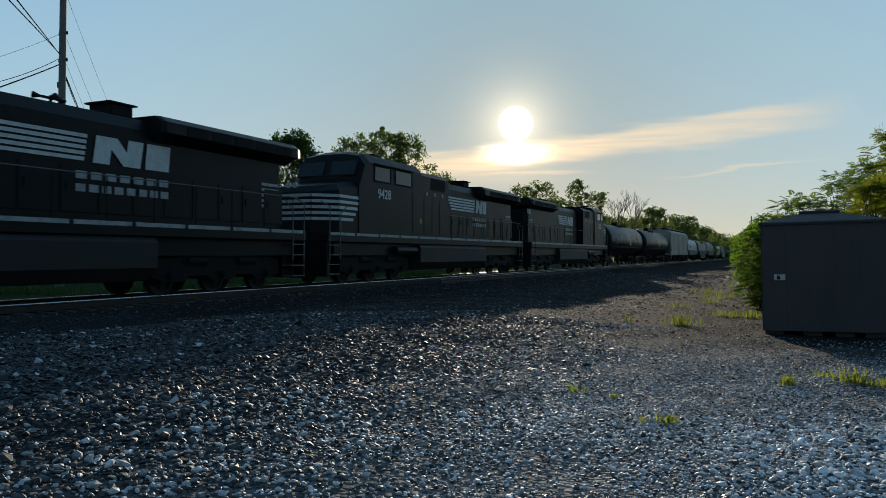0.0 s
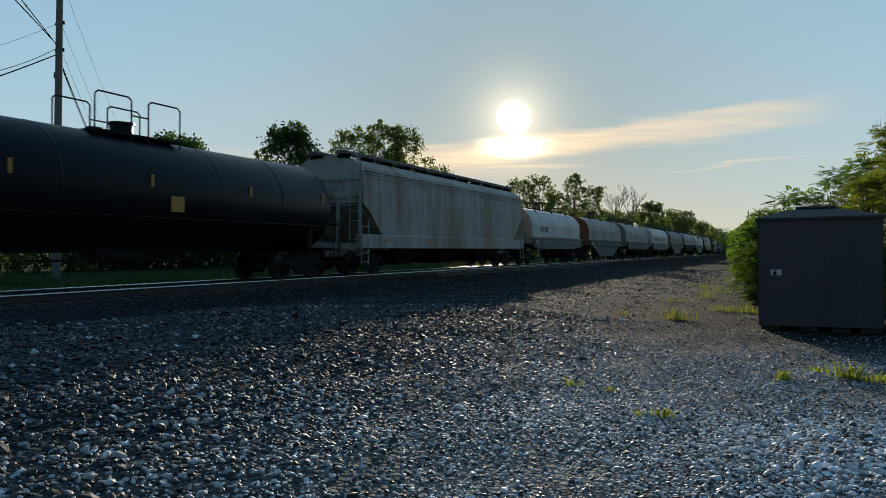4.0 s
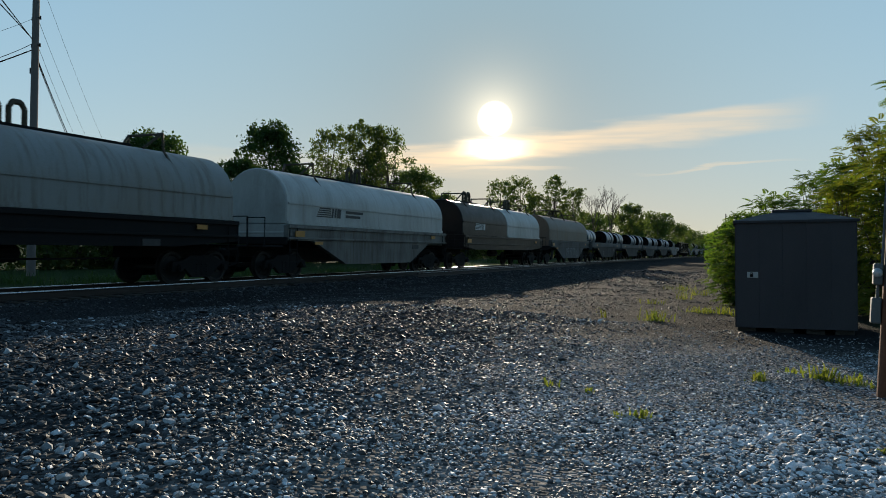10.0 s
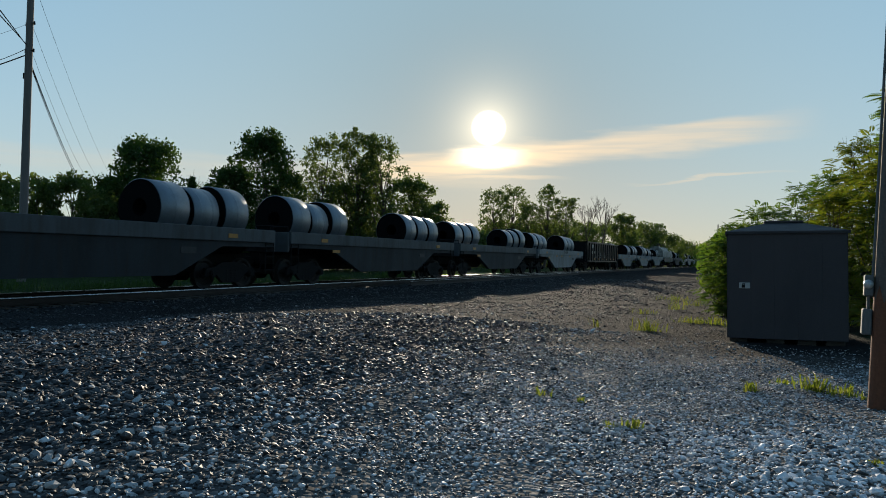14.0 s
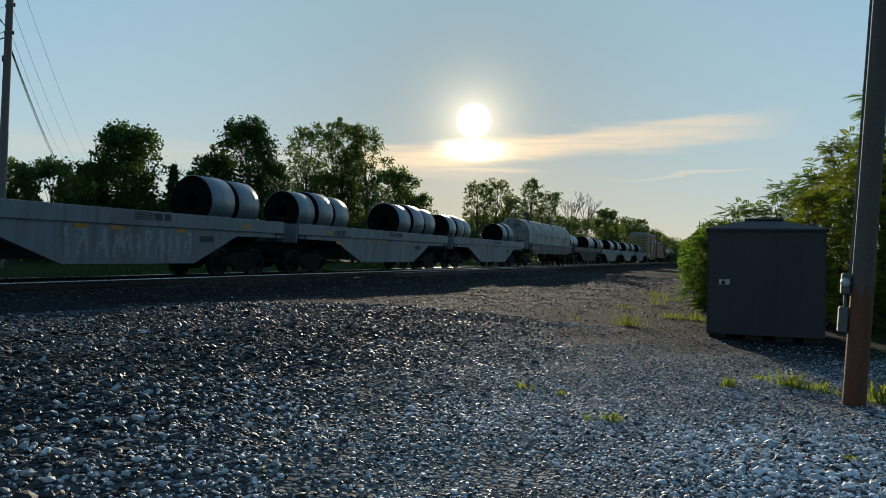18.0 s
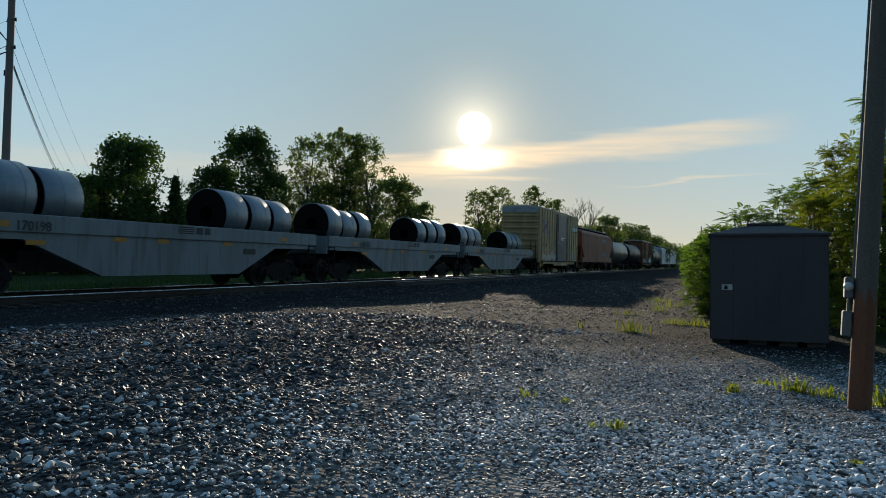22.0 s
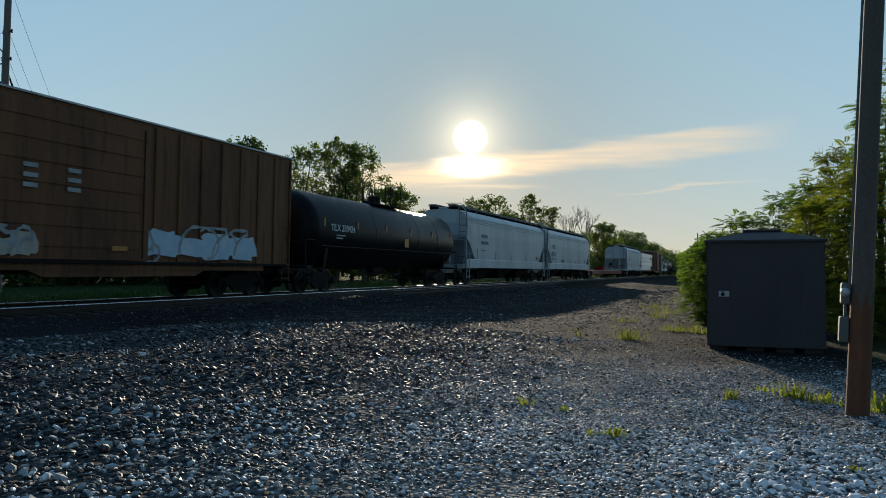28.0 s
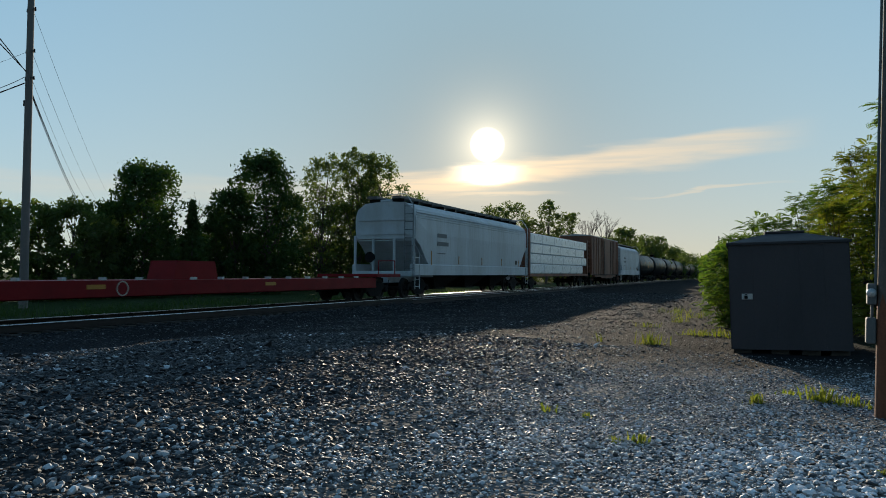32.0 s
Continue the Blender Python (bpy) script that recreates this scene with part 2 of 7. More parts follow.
M_BRNBOX = paint("rusty_brown_boxcar", (0.26, 0.085, 0.04), 0.65, grime=(0.11, 0.055, 0.035), scale=0.9, streak=5, grime_amount=0.8, runs=(0.07, 0.04, 0.03, 0.6))
M_BRNBOX2 = paint("tan_brown_panels", (0.205, 0.082, 0.038), 0.7, grime=(0.10, 0.045, 0.025), scale=0.9, streak=5, grime_amount=0.8, runs=(0.055, 0.03, 0.02, 0.7), spec=0.2)
M_DOORBLUE = paint("dark_blue_door", (0.035, 0.04, 0.055), 0.5, grime=(0.10, 0.06, 0.045), scale=1.2, streak=4)
M_RED = paint("red_car_paint", (0.21, 0.008, 0.01), 0.6, grime=(0.09, 0.012, 0.012), scale=1.5, spec=0.15)
M_ROOFMETAL = paint("galvanised_roof", (0.42, 0.42, 0.41), 0.5, 0.3, scale=2)
M_MARK = paint("white_lettering", (0.58, 0.59, 0.59), 0.6, grime=(0.30, 0.30, 0.30), scale=6)
M_STENCIL = paint("faded_grey_stencil", (0.13, 0.135, 0.14), 0.6, scale=6)
M_SILLSTRIPE = paint("dulled_white_paint", (0.36, 0.37, 0.37), 0.65, grime=(0.14, 0.13, 0.12), scale=3, grime_amount=0.8)
M_FUELTANK = paint("dusty_black_tank_side", (0.022, 0.021, 0.021), 0.6, grime=(0.04, 0.034, 0.03), scale=2, spec=0.25)
M_BOXGREY = paint("dull_grey_meter_box", (0.11, 0.115, 0.115), 0.6, scale=5)
M_MARKDARK = paint("black_lettering", (0.02, 0.02, 0.022), 0.6, grime=(0.06, 0.06, 0.06), scale=6)
M_YELLOW = paint("yellow_reflector", (0.46, 0.19, 0.02), 0.45, scale=8)
M_GLASS = paint("dark_window_glass", (0.02, 0.026, 0.03), 0.1, scale=4, bump=0, spec=0.3)
M_GRAF1 = paint("pale_blue_spray_paint", (0.42, 0.55, 0.66), 0.6, grime=(0.65, 0.66, 0.66), scale=2.5, grime_amount=0.9)
M_GRAFDIM = paint("worn_pale_spray_paint", (0.17, 0.185, 0.20), 0.7, grime=(0.09, 0.085, 0.08), scale=3, grime_amount=0.9)
M_GRAFPALE = paint("faded_grey_spray_paint", (0.30, 0.30, 0.29), 0.7, grime=(0.14, 0.13, 0.12), scale=3, grime_amount=0.9)
M_GRAFBLUE = paint("blue_spray_paint", (0.07, 0.16, 0.34), 0.6, grime=(0.3, 0.36, 0.42), scale=3)
M_GRAFTAN = paint("pale_tan_spray_paint", (0.46, 0.40, 0.33), 0.6, grime=(0.3, 0.2, 0.14), scale=3)
M_GRAF2 = paint("red_spray_paint", (0.5, 0.10, 0.07), 0.6, grime=(0.6, 0.5, 0.45), scale=2.5, grime_amount=0.9)
M_GRAF3 = paint("black_spray_paint", (0.03, 0.03, 0.035), 0.6, grime=(0.12, 0.12, 0.12), scale=4)
M_EMBLEMRED = paint("faded_red_emblem", (0.30, 0.05, 0.05), 0.6, grime=(0.16, 0.05, 0.12), scale=3)
M_BRACKET = paint("weathered_hood_bracket", (0.075, 0.062, 0.042), 0.7, grime=(0.03, 0.024, 0.02), scale=6, spec=0.2)
M_COIL = paint("wrapped_steel_coil", (0.19, 0.215, 0.245), 0.42, 0.5, grime=(0.12, 0.12, 0.125), scale=1.6, grime_amount=0.6, bump=0.08)
M_COILEND = paint("steel_coil_end", (0.007, 0.007, 0.008), 0.8, 0.0, scale=5, spec=0.03)
M_RAILTOP = paint("polished_rail_head", (0.62, 0.61, 0.60), 0.3, 0.9, scale=3, grime_amount=0.3, bump=0.03)
M_RAIL = paint("rusty_rail", (0.045, 0.03, 0.024), 0.8, grime=(0.03, 0.022, 0.018), scale=4)
M_TIE = paint("creosoted_tie_wood", (0.075, 0.06, 0.05), 0.9, grime=(0.13, 0.11, 0.09), scale=6, streak=0.3, bump=0.5)
M_POLEFOOT = paint("treated_red_brown_pole_wood", (0.17, 0.062, 0.03), 0.85, grime=(0.06, 0.03, 0.02), scale=6, streak=14, bump=0.6, fine=40)
M_POLE = paint("weathered_pole_wood", (0.115, 0.092, 0.078), 0.85, grime=(0.085, 0.056, 0.042), scale=7, streak=18, bump=0.6, fine=40)
M_POLEGREY = paint("greyed_pole_wood", (0.20, 0.165, 0.15), 0.85, grime=(0.11, 0.09, 0.08), scale=5, streak=18, bump=0.4)
M_SHED = paint("dark_grey_brown_shed_sheet", (0.072, 0.060, 0.063), 0.6, grime=(0.050, 0.043, 0.046), scale=1.4, streak=3, spec=0.25)
M_SHEDROOF = paint("dark_shed_roof", (0.062, 0.054, 0.057), 0.7, scale=2, spec=0.2)
M_GALV = paint("galvanised_box", (0.48, 0.49, 0.49), 0.45, 0.4, scale=4)
M_WIRE = paint("black_cable", (0.006, 0.006, 0.006), 0.95, spec=0.0)
M_GRAVEL = paint("dark_ballast_stone", (0.037, 0.038, 0.041), 0.6, grime=(0.055, 0.050, 0.046), scale=1.2, fine=25, bump=0.3, per_piece=-0.6, spec=0.4)
M_MIDSTONE = paint("grey_crushed_stone", (0.34, 0.34, 0.345), 0.6, grime=(0.19, 0.165, 0.14), scale=0.8, fine=25, bump=0.3, per_piece=-0.6, spec=0.4)
M_LIMESTONE = paint("pale_crushed_limestone", (0.60, 0.605, 0.63), 0.65, grime=(0.44, 0.41, 0.38), scale=0.8, fine=25, bump=0.3, per_piece=-0.4, spec=0.4)
M_PEBBLE = paint("loose_ballast_stone", (0.22, 0.215, 0.21), 0.55, grime=(0.18, 0.16, 0.14), scale=1.2, fine=25, bump=0.3, per_piece=0.45, spec=0.4)
M_BARK = paint("tree_bark", (0.09, 0.07, 0.055), 0.9, scale=6, streak=5, bump=0.6)
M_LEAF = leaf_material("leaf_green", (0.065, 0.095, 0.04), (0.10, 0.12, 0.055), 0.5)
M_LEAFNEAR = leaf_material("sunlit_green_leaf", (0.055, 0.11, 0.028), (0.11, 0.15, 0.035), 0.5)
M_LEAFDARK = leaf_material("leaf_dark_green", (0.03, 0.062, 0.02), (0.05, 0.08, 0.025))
M_LEAFBRIGHT = leaf_material("leaf_yellow_green", (0.10, 0.14, 0.022), (0.17, 0.165, 0.03), 0.45)
M_GRASS = leaf_material("grass_blade", (0.08, 0.14, 0.025), (0.17, 0.17, 0.05))
M_WEED = leaf_material("sunlit_weed_leaf", (0.10, 0.14, 0.03), (0.20, 0.19, 0.06), 0.5)
M_PLASTIC = paint("white_lumber_wrap", (0.74, 0.76, 0.78), 0.3, grime=(0.5, 0.52, 0.55), scale=1.5, bump=1.0, fine=5.0)


def ground_material():
    m = bpy.data.materials.new("gravel_and_soil")
    m.use_nodes = True
    nt = m.node_tree
    N, K = nt.nodes.new, nt.links.new
    b = nt.nodes["Principled BSDF"]
    tc = N("ShaderNodeTexCoord").outputs["Object"]
    vor = N("ShaderNodeTexVoronoi")
    K(tc, vor.inputs["Vector"])
    vor.inputs["Scale"].default_value = 17
    big = N("ShaderNodeTexNoise")
    K(tc, big.inputs["Vector"])
    big.inputs["Scale"].default_value = 0.45
    big.inputs["Detail"].default_value = 7
    stone = N("ShaderNodeMapRange")
    K(vor.outputs["Color"], stone.inputs[0])
    stone.inputs[3].default_value, stone.inputs[4].default_value = 0.15, 1.9
    ramp = N("ShaderNodeMapRange")
    K(big.outputs[0], ramp.inputs[0])
    ramp.inputs[1].default_value, ramp.inputs[2].default_value = 0.46, 0.66
    mix = N("ShaderNodeMix")
    mix.data_type = "RGBA"
    K(ramp.outputs[0], mix.inputs[0])
    mix.inputs[6].default_value = (0.16, 0.152, 0.147, 1)
    mix.inputs[7].default_value = (0.17, 0.145, 0.125, 1)
    mul = N("ShaderNodeVectorMath")
    mul.operation = "SCALE"
    K(mix.outputs[2], mul.inputs[0])
    K(stone.outputs[0], mul.inputs["Scale"])
    sep = N("ShaderNodeSeparateXYZ")
    K(tc, sep.inputs[0])
    # black ballast towards the track
    lean = N("ShaderNodeMath")
    lean.operation = "MULTIPLY_ADD"
    K(big.outputs[0], lean.inputs[0])
    lean.inputs[1].default_value = 2.0
    K(sep.outputs[0], lean.inputs[2])
    black = N("ShaderNodeMapRange")
    K(lean.outputs[0], black.inputs[0])
    black.inputs[1].default_value, black.inputs[2].default_value = -1.2, -3.4
    ballast = N("ShaderNodeMix")
    ballast.data_type = "RGBA"
    K(black.outputs[0], ballast.inputs[0])
    K(mul.outputs[0], ballast.inputs[6])
    ballast.inputs[7].default_value = (0.036, 0.036, 0.038, 1)
    # dark cinders and earth past the gravelled yard
    reach = N("ShaderNodeMath")
    reach.operation = "MULTIPLY_ADD"
    K(big.outputs[0], reach.inputs[0])
    reach.inputs[1].default_value = 6.0
    K(sep.outputs[1], reach.inputs[2])
    earth = N("ShaderNodeMapRange")
    K(reach.outputs[0], earth.inputs[0])
    earth.inputs[1].default_value, earth.inputs[2].default_value = 13.4, 17.4
    cinder = N("ShaderNodeMix")
    cinder.data_type = "RGBA"
    K(earth.outputs[0], cinder.inputs[0])
    K(ballast.outputs[2], cinder.inputs[6])
    dirt = N("ShaderNodeMix")
    dirt.data_type = "RGBA"
    K(vor.outputs["Distance"], dirt.inputs[0])
    dirt.inputs[6].default_value = (0.034, 0.032, 0.032, 1)
    dirt.inputs[7].default_value = (0.014, 0.014, 0.014, 1)
    K(dirt.outputs[2], cinder.inputs[7])
    # grass beyond the track
    edge = N("ShaderNodeMath")
    edge.operation = "MULTIPLY_ADD"
    K(big.outputs[0], edge.inputs[0])
    edge.inputs[1].default_value = 2.5
    K(sep.outputs[0], edge.inputs[2])
    far = N("ShaderNodeMapRange")
    K(edge.outputs[0], far.inputs[0])
    far.inputs[1].default_value, far.inputs[2].default_value = -17.6, -18.6
    right = N("ShaderNodeMapRange")
    K(edge.outputs[0], right.inputs[0])
    right.inputs[1].default_value, right.inputs[2].default_value = 3.2, 4.4
    both = N("ShaderNodeMath")
    both.operation = "MAXIMUM"
    K(far.outputs[0], both.inputs[0])
    K(right.outputs[0], both.inputs[1])
    mix2 = N("ShaderNodeMix")
    mix2.data_type = "RGBA"
    K(both.outputs[0], mix2.inputs[0])
    K(cinder.outputs[2], mix2.inputs[6])
    mix2.inputs[7].default_value = (0.032, 0.052, 0.018, 1)
    K(mix2.outputs[2], b.inputs["Base Color"])
    b.inputs["Roughness"].default_value = 1.0
    b.inputs["Specular IOR Level"].default_value = 0.05
    bp = N("ShaderNodeBump")
    bp.inputs["Strength"].default_value = 1.0
    bp.inputs["Distance"].default_value = 0.05
    bp.invert = True
    K(vor.outputs["Distance"], bp.inputs["Height"])
    K(bp.outputs[0], b.inputs["Normal"])
    return m


# ---- mesh helpers ----
def part(name, bm, material, parent=None, label="", smooth=False, m=None):
    me = bpy.data.meshes.new(name)
    bm.to_mesh(me)
    bm.free()
    return hang(name, me, material, parent, label, smooth, m)


def hang(name, me, material, parent=None, label="", smooth=False, m=None):
    if material and not me.materials:
        me.materials.append(material)
    if smooth:
        me.polygons.foreach_set("use_smooth", [True] * len(me.polygons))
    ob = new(name, me)
    if parent:
        ob.parent = parent
    if m is not None:
        ob.matrix_basis = m
    if label:
        tagged(ob, label=label)
    return ob


def from_arrays(name, verts, faces_flat, per_face):
    """A mesh from numpy arrays whose faces all have the same number of corners."""
    me = bpy.data.meshes.new(name)
    n = len(faces_flat) // per_face
    me.vertices.add(len(verts))
    me.vertices.foreach_set("co", np.asarray(verts, dtype=np.float32).ravel())
    me.loops.add(len(faces_flat))
    me.loops.foreach_set("vertex_index", np.asarray(faces_flat, dtype=np.int32))
    me.polygons.add(n)
    me.polygons.foreach_set("loop_start", np.arange(0, n * per_face, per_face, dtype=np.int32))
    me.polygons.foreach_set("use_smooth", [False] * n)
    me.update(calc_edges=True)
    return me


def B():
    return bmesh.new()


def box(bm, x0, x1, y0, y1, z0, z1, bevel=0.0):
    r = bmesh.ops.create_cube(bm, size=1, matrix=Matrix.LocRotScale(((x0 + x1) / 2, (y0 + y1) / 2, (z0 + z1) / 2), None, (abs(x1 - x0), abs(y1 - y0), abs(z1 - z0))))
    if bevel:
        edges = list({e for v in r["verts"] for e in v.link_edges})
        bmesh.ops.bevel(bm, geom=edges, offset=bevel, segments=1, affect="EDGES")
    return bm


def rod(bm, a, b, r, seg=6, r2=None):
    a, b = Vector(a), Vector(b)
    d = b - a
    bmesh.ops.create_cone(bm, cap_ends=True, segments=seg, radius1=r, radius2=r if r2 is None else r2, depth=d.length,
                          matrix=Matrix.Translation((a + b) / 2) @ d.to_track_quat("Z", "Y").to_matrix().to_4x4())
    return bm


def pipe(bm, pts, r, seg=6):
    for a, b in zip(pts, pts[1:]):
        rod(bm, a, b, r, seg)
    return bm


def prism(bm, outline, y0, y1, axis="y"):
    """A closed outline of (x, z) drawn out along y, or of (y, z) drawn out along x."""
    put = (lambda p, q: (p[0], q, p[1])) if axis == "y" else (lambda p, q: (q, p[0], p[1]))
    v0 = [bm.verts.new(put(p, y0)) for p in outline]
    v1 = [bm.verts.new(put(p, y1)) for p in outline]
    n = len(outline)
    for i in range(n):
        j = (i + 1) % n
        bm.faces.new((v0[i], v0[j], v1[j], v1[i]))
    bm.faces.new(v0)
    bm.faces.new(v1[::-1])
    bmesh.ops.recalc_face_normals(bm, faces=bm.faces[:])
    return bm


def lathe(bm, profile, centre=(0, 0), seg=32):
    """A profile of (y, radius) turned about an axis along y at (x, z) = centre."""
    rings = []
    for y, r in profile:
        if r < 1e-4:
            rings.append([bm.verts.new((centre[0], y, centre[1]))])
        else:
            rings.append([bm.verts.new((centre[0] + r * math.cos(2 * math.pi * i / seg), y, centre[1] + r * math.sin(2 * math.pi * i / seg))) for i in range(seg)])
    for a, b in zip(rings, rings[1:]):
        for i in range(seg):
            j = (i + 1) % seg
            if len(a) == 1 and len(b) > 1:
                bm.faces.new((a[0], b[i], b[j]))
            elif len(b) == 1 and len(a) > 1:
                bm.faces.new((a[i], b[0], a[j]))
            elif len(a) > 1:
                bm.faces.new((a[i], b[i], b[j], a[j]))
    bmesh.ops.recalc_face_normals(bm, faces=bm.faces[:])
    return bm


SIDE = Matrix(((0, 0, 1, 0), (1, 0, 0, 0), (0, 1, 0, 0), (0, 0, 0, 1)))


def lettering(text, size, x, y, z, material, parent, name="lettering"):
    """Built-in font, standing on the side that faces +x, centred on (y, z)."""
    cu = bpy.data.curves.new(name, "FONT")
    cu.body, cu.size, cu.align_x, cu.align_y, cu.extrude, cu.offset = text, size, "CENTER", "CENTER", 0.002, size * 0.018
    tmp = bpy.data.objects.new(name, cu)
    me = bpy.data.meshes.new_from_object(tmp)
    bpy.data.objects.remove(tmp)
    me.materials.clear()
    return hang(name, me, material, parent, m=Matrix.Translation((x, y, z)) @ SIDE)


def bars(x, rows, material, parent, name="unreadable_lettering"):
    """Plain bars for writing that cannot be read: rows of (y0, y1, z0, z1)."""
    bm = B()
    for y0, y1, z0, z1 in rows:
        box(bm, x - 0.002, x + 0.004, y0, y1, z0, z1)
    return part(name, bm, material, parent)


def scrawl(seed, x, y0, y1, z0, z1, material, parent, name="graffiti", n=14, fill=None):
    """Spray paint: letter-like looping strokes, over ragged colour fields where fill is given."""
    rng = random.Random(seed)
    n = max(3, n // 2)
    step, h = (y1 - y0) / n, z1 - z0
    if fill:
        bm = B()
        for i in range(n):
            cy, k = y0 + step * (i + 0.5), 18
            top, low = h * rng.uniform(0.6, 1.0), h * rng.uniform(0.0, 0.15)
            ring = []
            for j in range(k):
                a = 2 * math.pi * j / k
                r = rng.uniform(0.75, 1.08)
                ring.append(bm.verts.new((x + 0.0006 * i, cy + step * 0.62 * r * math.copysign(abs(math.cos(a)) ** 0.5, math.cos(a)), z0 + (top + low) / 2 + (top - low) / 2 * r * math.copysign(abs(math.sin(a)) ** 0.6, math.sin(a)))))
            bm.faces.new(ring)
        bmesh.ops.recalc_face_normals(bm, faces=bm.faces[:])
        part("graffiti_fill", bm, fill, parent)
        x += 0.0006 * n + 0.002
    bm = B()
    w = min(0.045, h * 0.07)
    for i in range(n):
        cy = y0 + step * (i + 0.5)
        p = Vector((cy + step * rng.uniform(-0.4, -0.2), z0 + h * rng.uniform(0.05, 0.3)))
        heading = rng.uniform(1.2, 1.8)
        bend = rng.choice((-1, 1)) * rng.uniform(0.25, 0.55)
        for j in range(rng.randint(9, 15)):
            if j in (4, 9):
                bend = -bend * rng.uniform(0.8, 1.6)
                heading += rng.choice((0, 1.6, 2.4))
            d = Vector((math.cos(heading) * step * 0.22, math.sin(heading) * h * 0.22))
            q = p + d
            q.y = min(max(q.y, z0), z1)
            q.x = min(max(q.x, cy - step * 0.55), cy + step * 0.55)
            s = Vector((-(q - p).y, (q - p).x))
            if s.length > 1e-4:
                s = s.normalized() * w * rng.uniform(0.6, 1.2)
                e = (q - p).normalized() * w * 0.5
                bm.faces.new([bm.verts.new((x + 0.0003 * j, c.x, c.y)) for c in (p - s - e, q - s + e, q + s + e, p + s - e)])
            p = q
            heading += bend
    bmesh.ops.recalc_face_normals(bm, faces=bm.faces[:])
    return part(name, bm, material, parent)


# ---- ground ----
def ground_height(x, y):
    def bump(v, a, b, c, d):
        return np.clip((v - a) / (b - a), 0, 1) * np.clip((d - v) / (d - c), 0, 1)

    x, y = np.asarray(x, float), np.asarray(y, float)
    ease = lambda v: v * v * (3 - 2 * v)  # noqa: E731
    mound = 0.34 * ease(bump(x, -13.5, -8.0, -6.5, -1.5)) * ease(np.clip((26 - y) / 16, 0, 1))
    bed = 0.20 * ease(bump(x, -19.6, -17.9, -13.8, -12.6))
    far = 0.12 * ease(np.clip((-19 - x) / 4, 0, 1))
    bank = 0.25 * ease(np.clip((x - 3.5) / 6, 0, 1))
    rough_ = 0.025 * np.sin(1.3 * x + 0.7 * y) * np.sin(0.9 * y - 0.4 * x) + 0.012 * np.sin(3.1 * x - 1.9 * y)
    fade = np.clip(1.5 - np.hypot(x, y) / 80, 0, 1)
    return mound + bed + far + bank + rough_ * fade


def build_ground():
    xs = np.unique(np.concatenate([np.linspace(-2500, -60, 12), np.linspace(-60, -22, 20), np.arange(-22, 6, 0.25), np.linspace(6, 60, 20), np.linspace(60, 2500, 12)]))
    ys = np.unique(np.concatenate([np.linspace(-600, -10, 10), np.arange(-10, 24, 0.3), np.linspace(24, 120, 50), np.linspace(120, 4000, 16)]))
    X, Y = np.meshgrid(xs, ys)
    Z = ground_height(X, Y)
    v = np.stack([X.ravel(), Y.ravel(), Z.ravel()], 1)
    ny, nx = X.shape
    i = (np.arange(ny - 1)[:, None] * nx + np.arange(nx - 1)[None]).ravel()
    f = np.stack([i, i + 1, i + nx + 1, i + nx], 1)
    me = from_arrays("ground", v, f.ravel(), 4)
    ob = hang("ground", me, ground_material(), smooth=True)
    return tagged(ob, "grey crushed-stone ground with earth and grass", "ground", kind="structure")


build_ground()


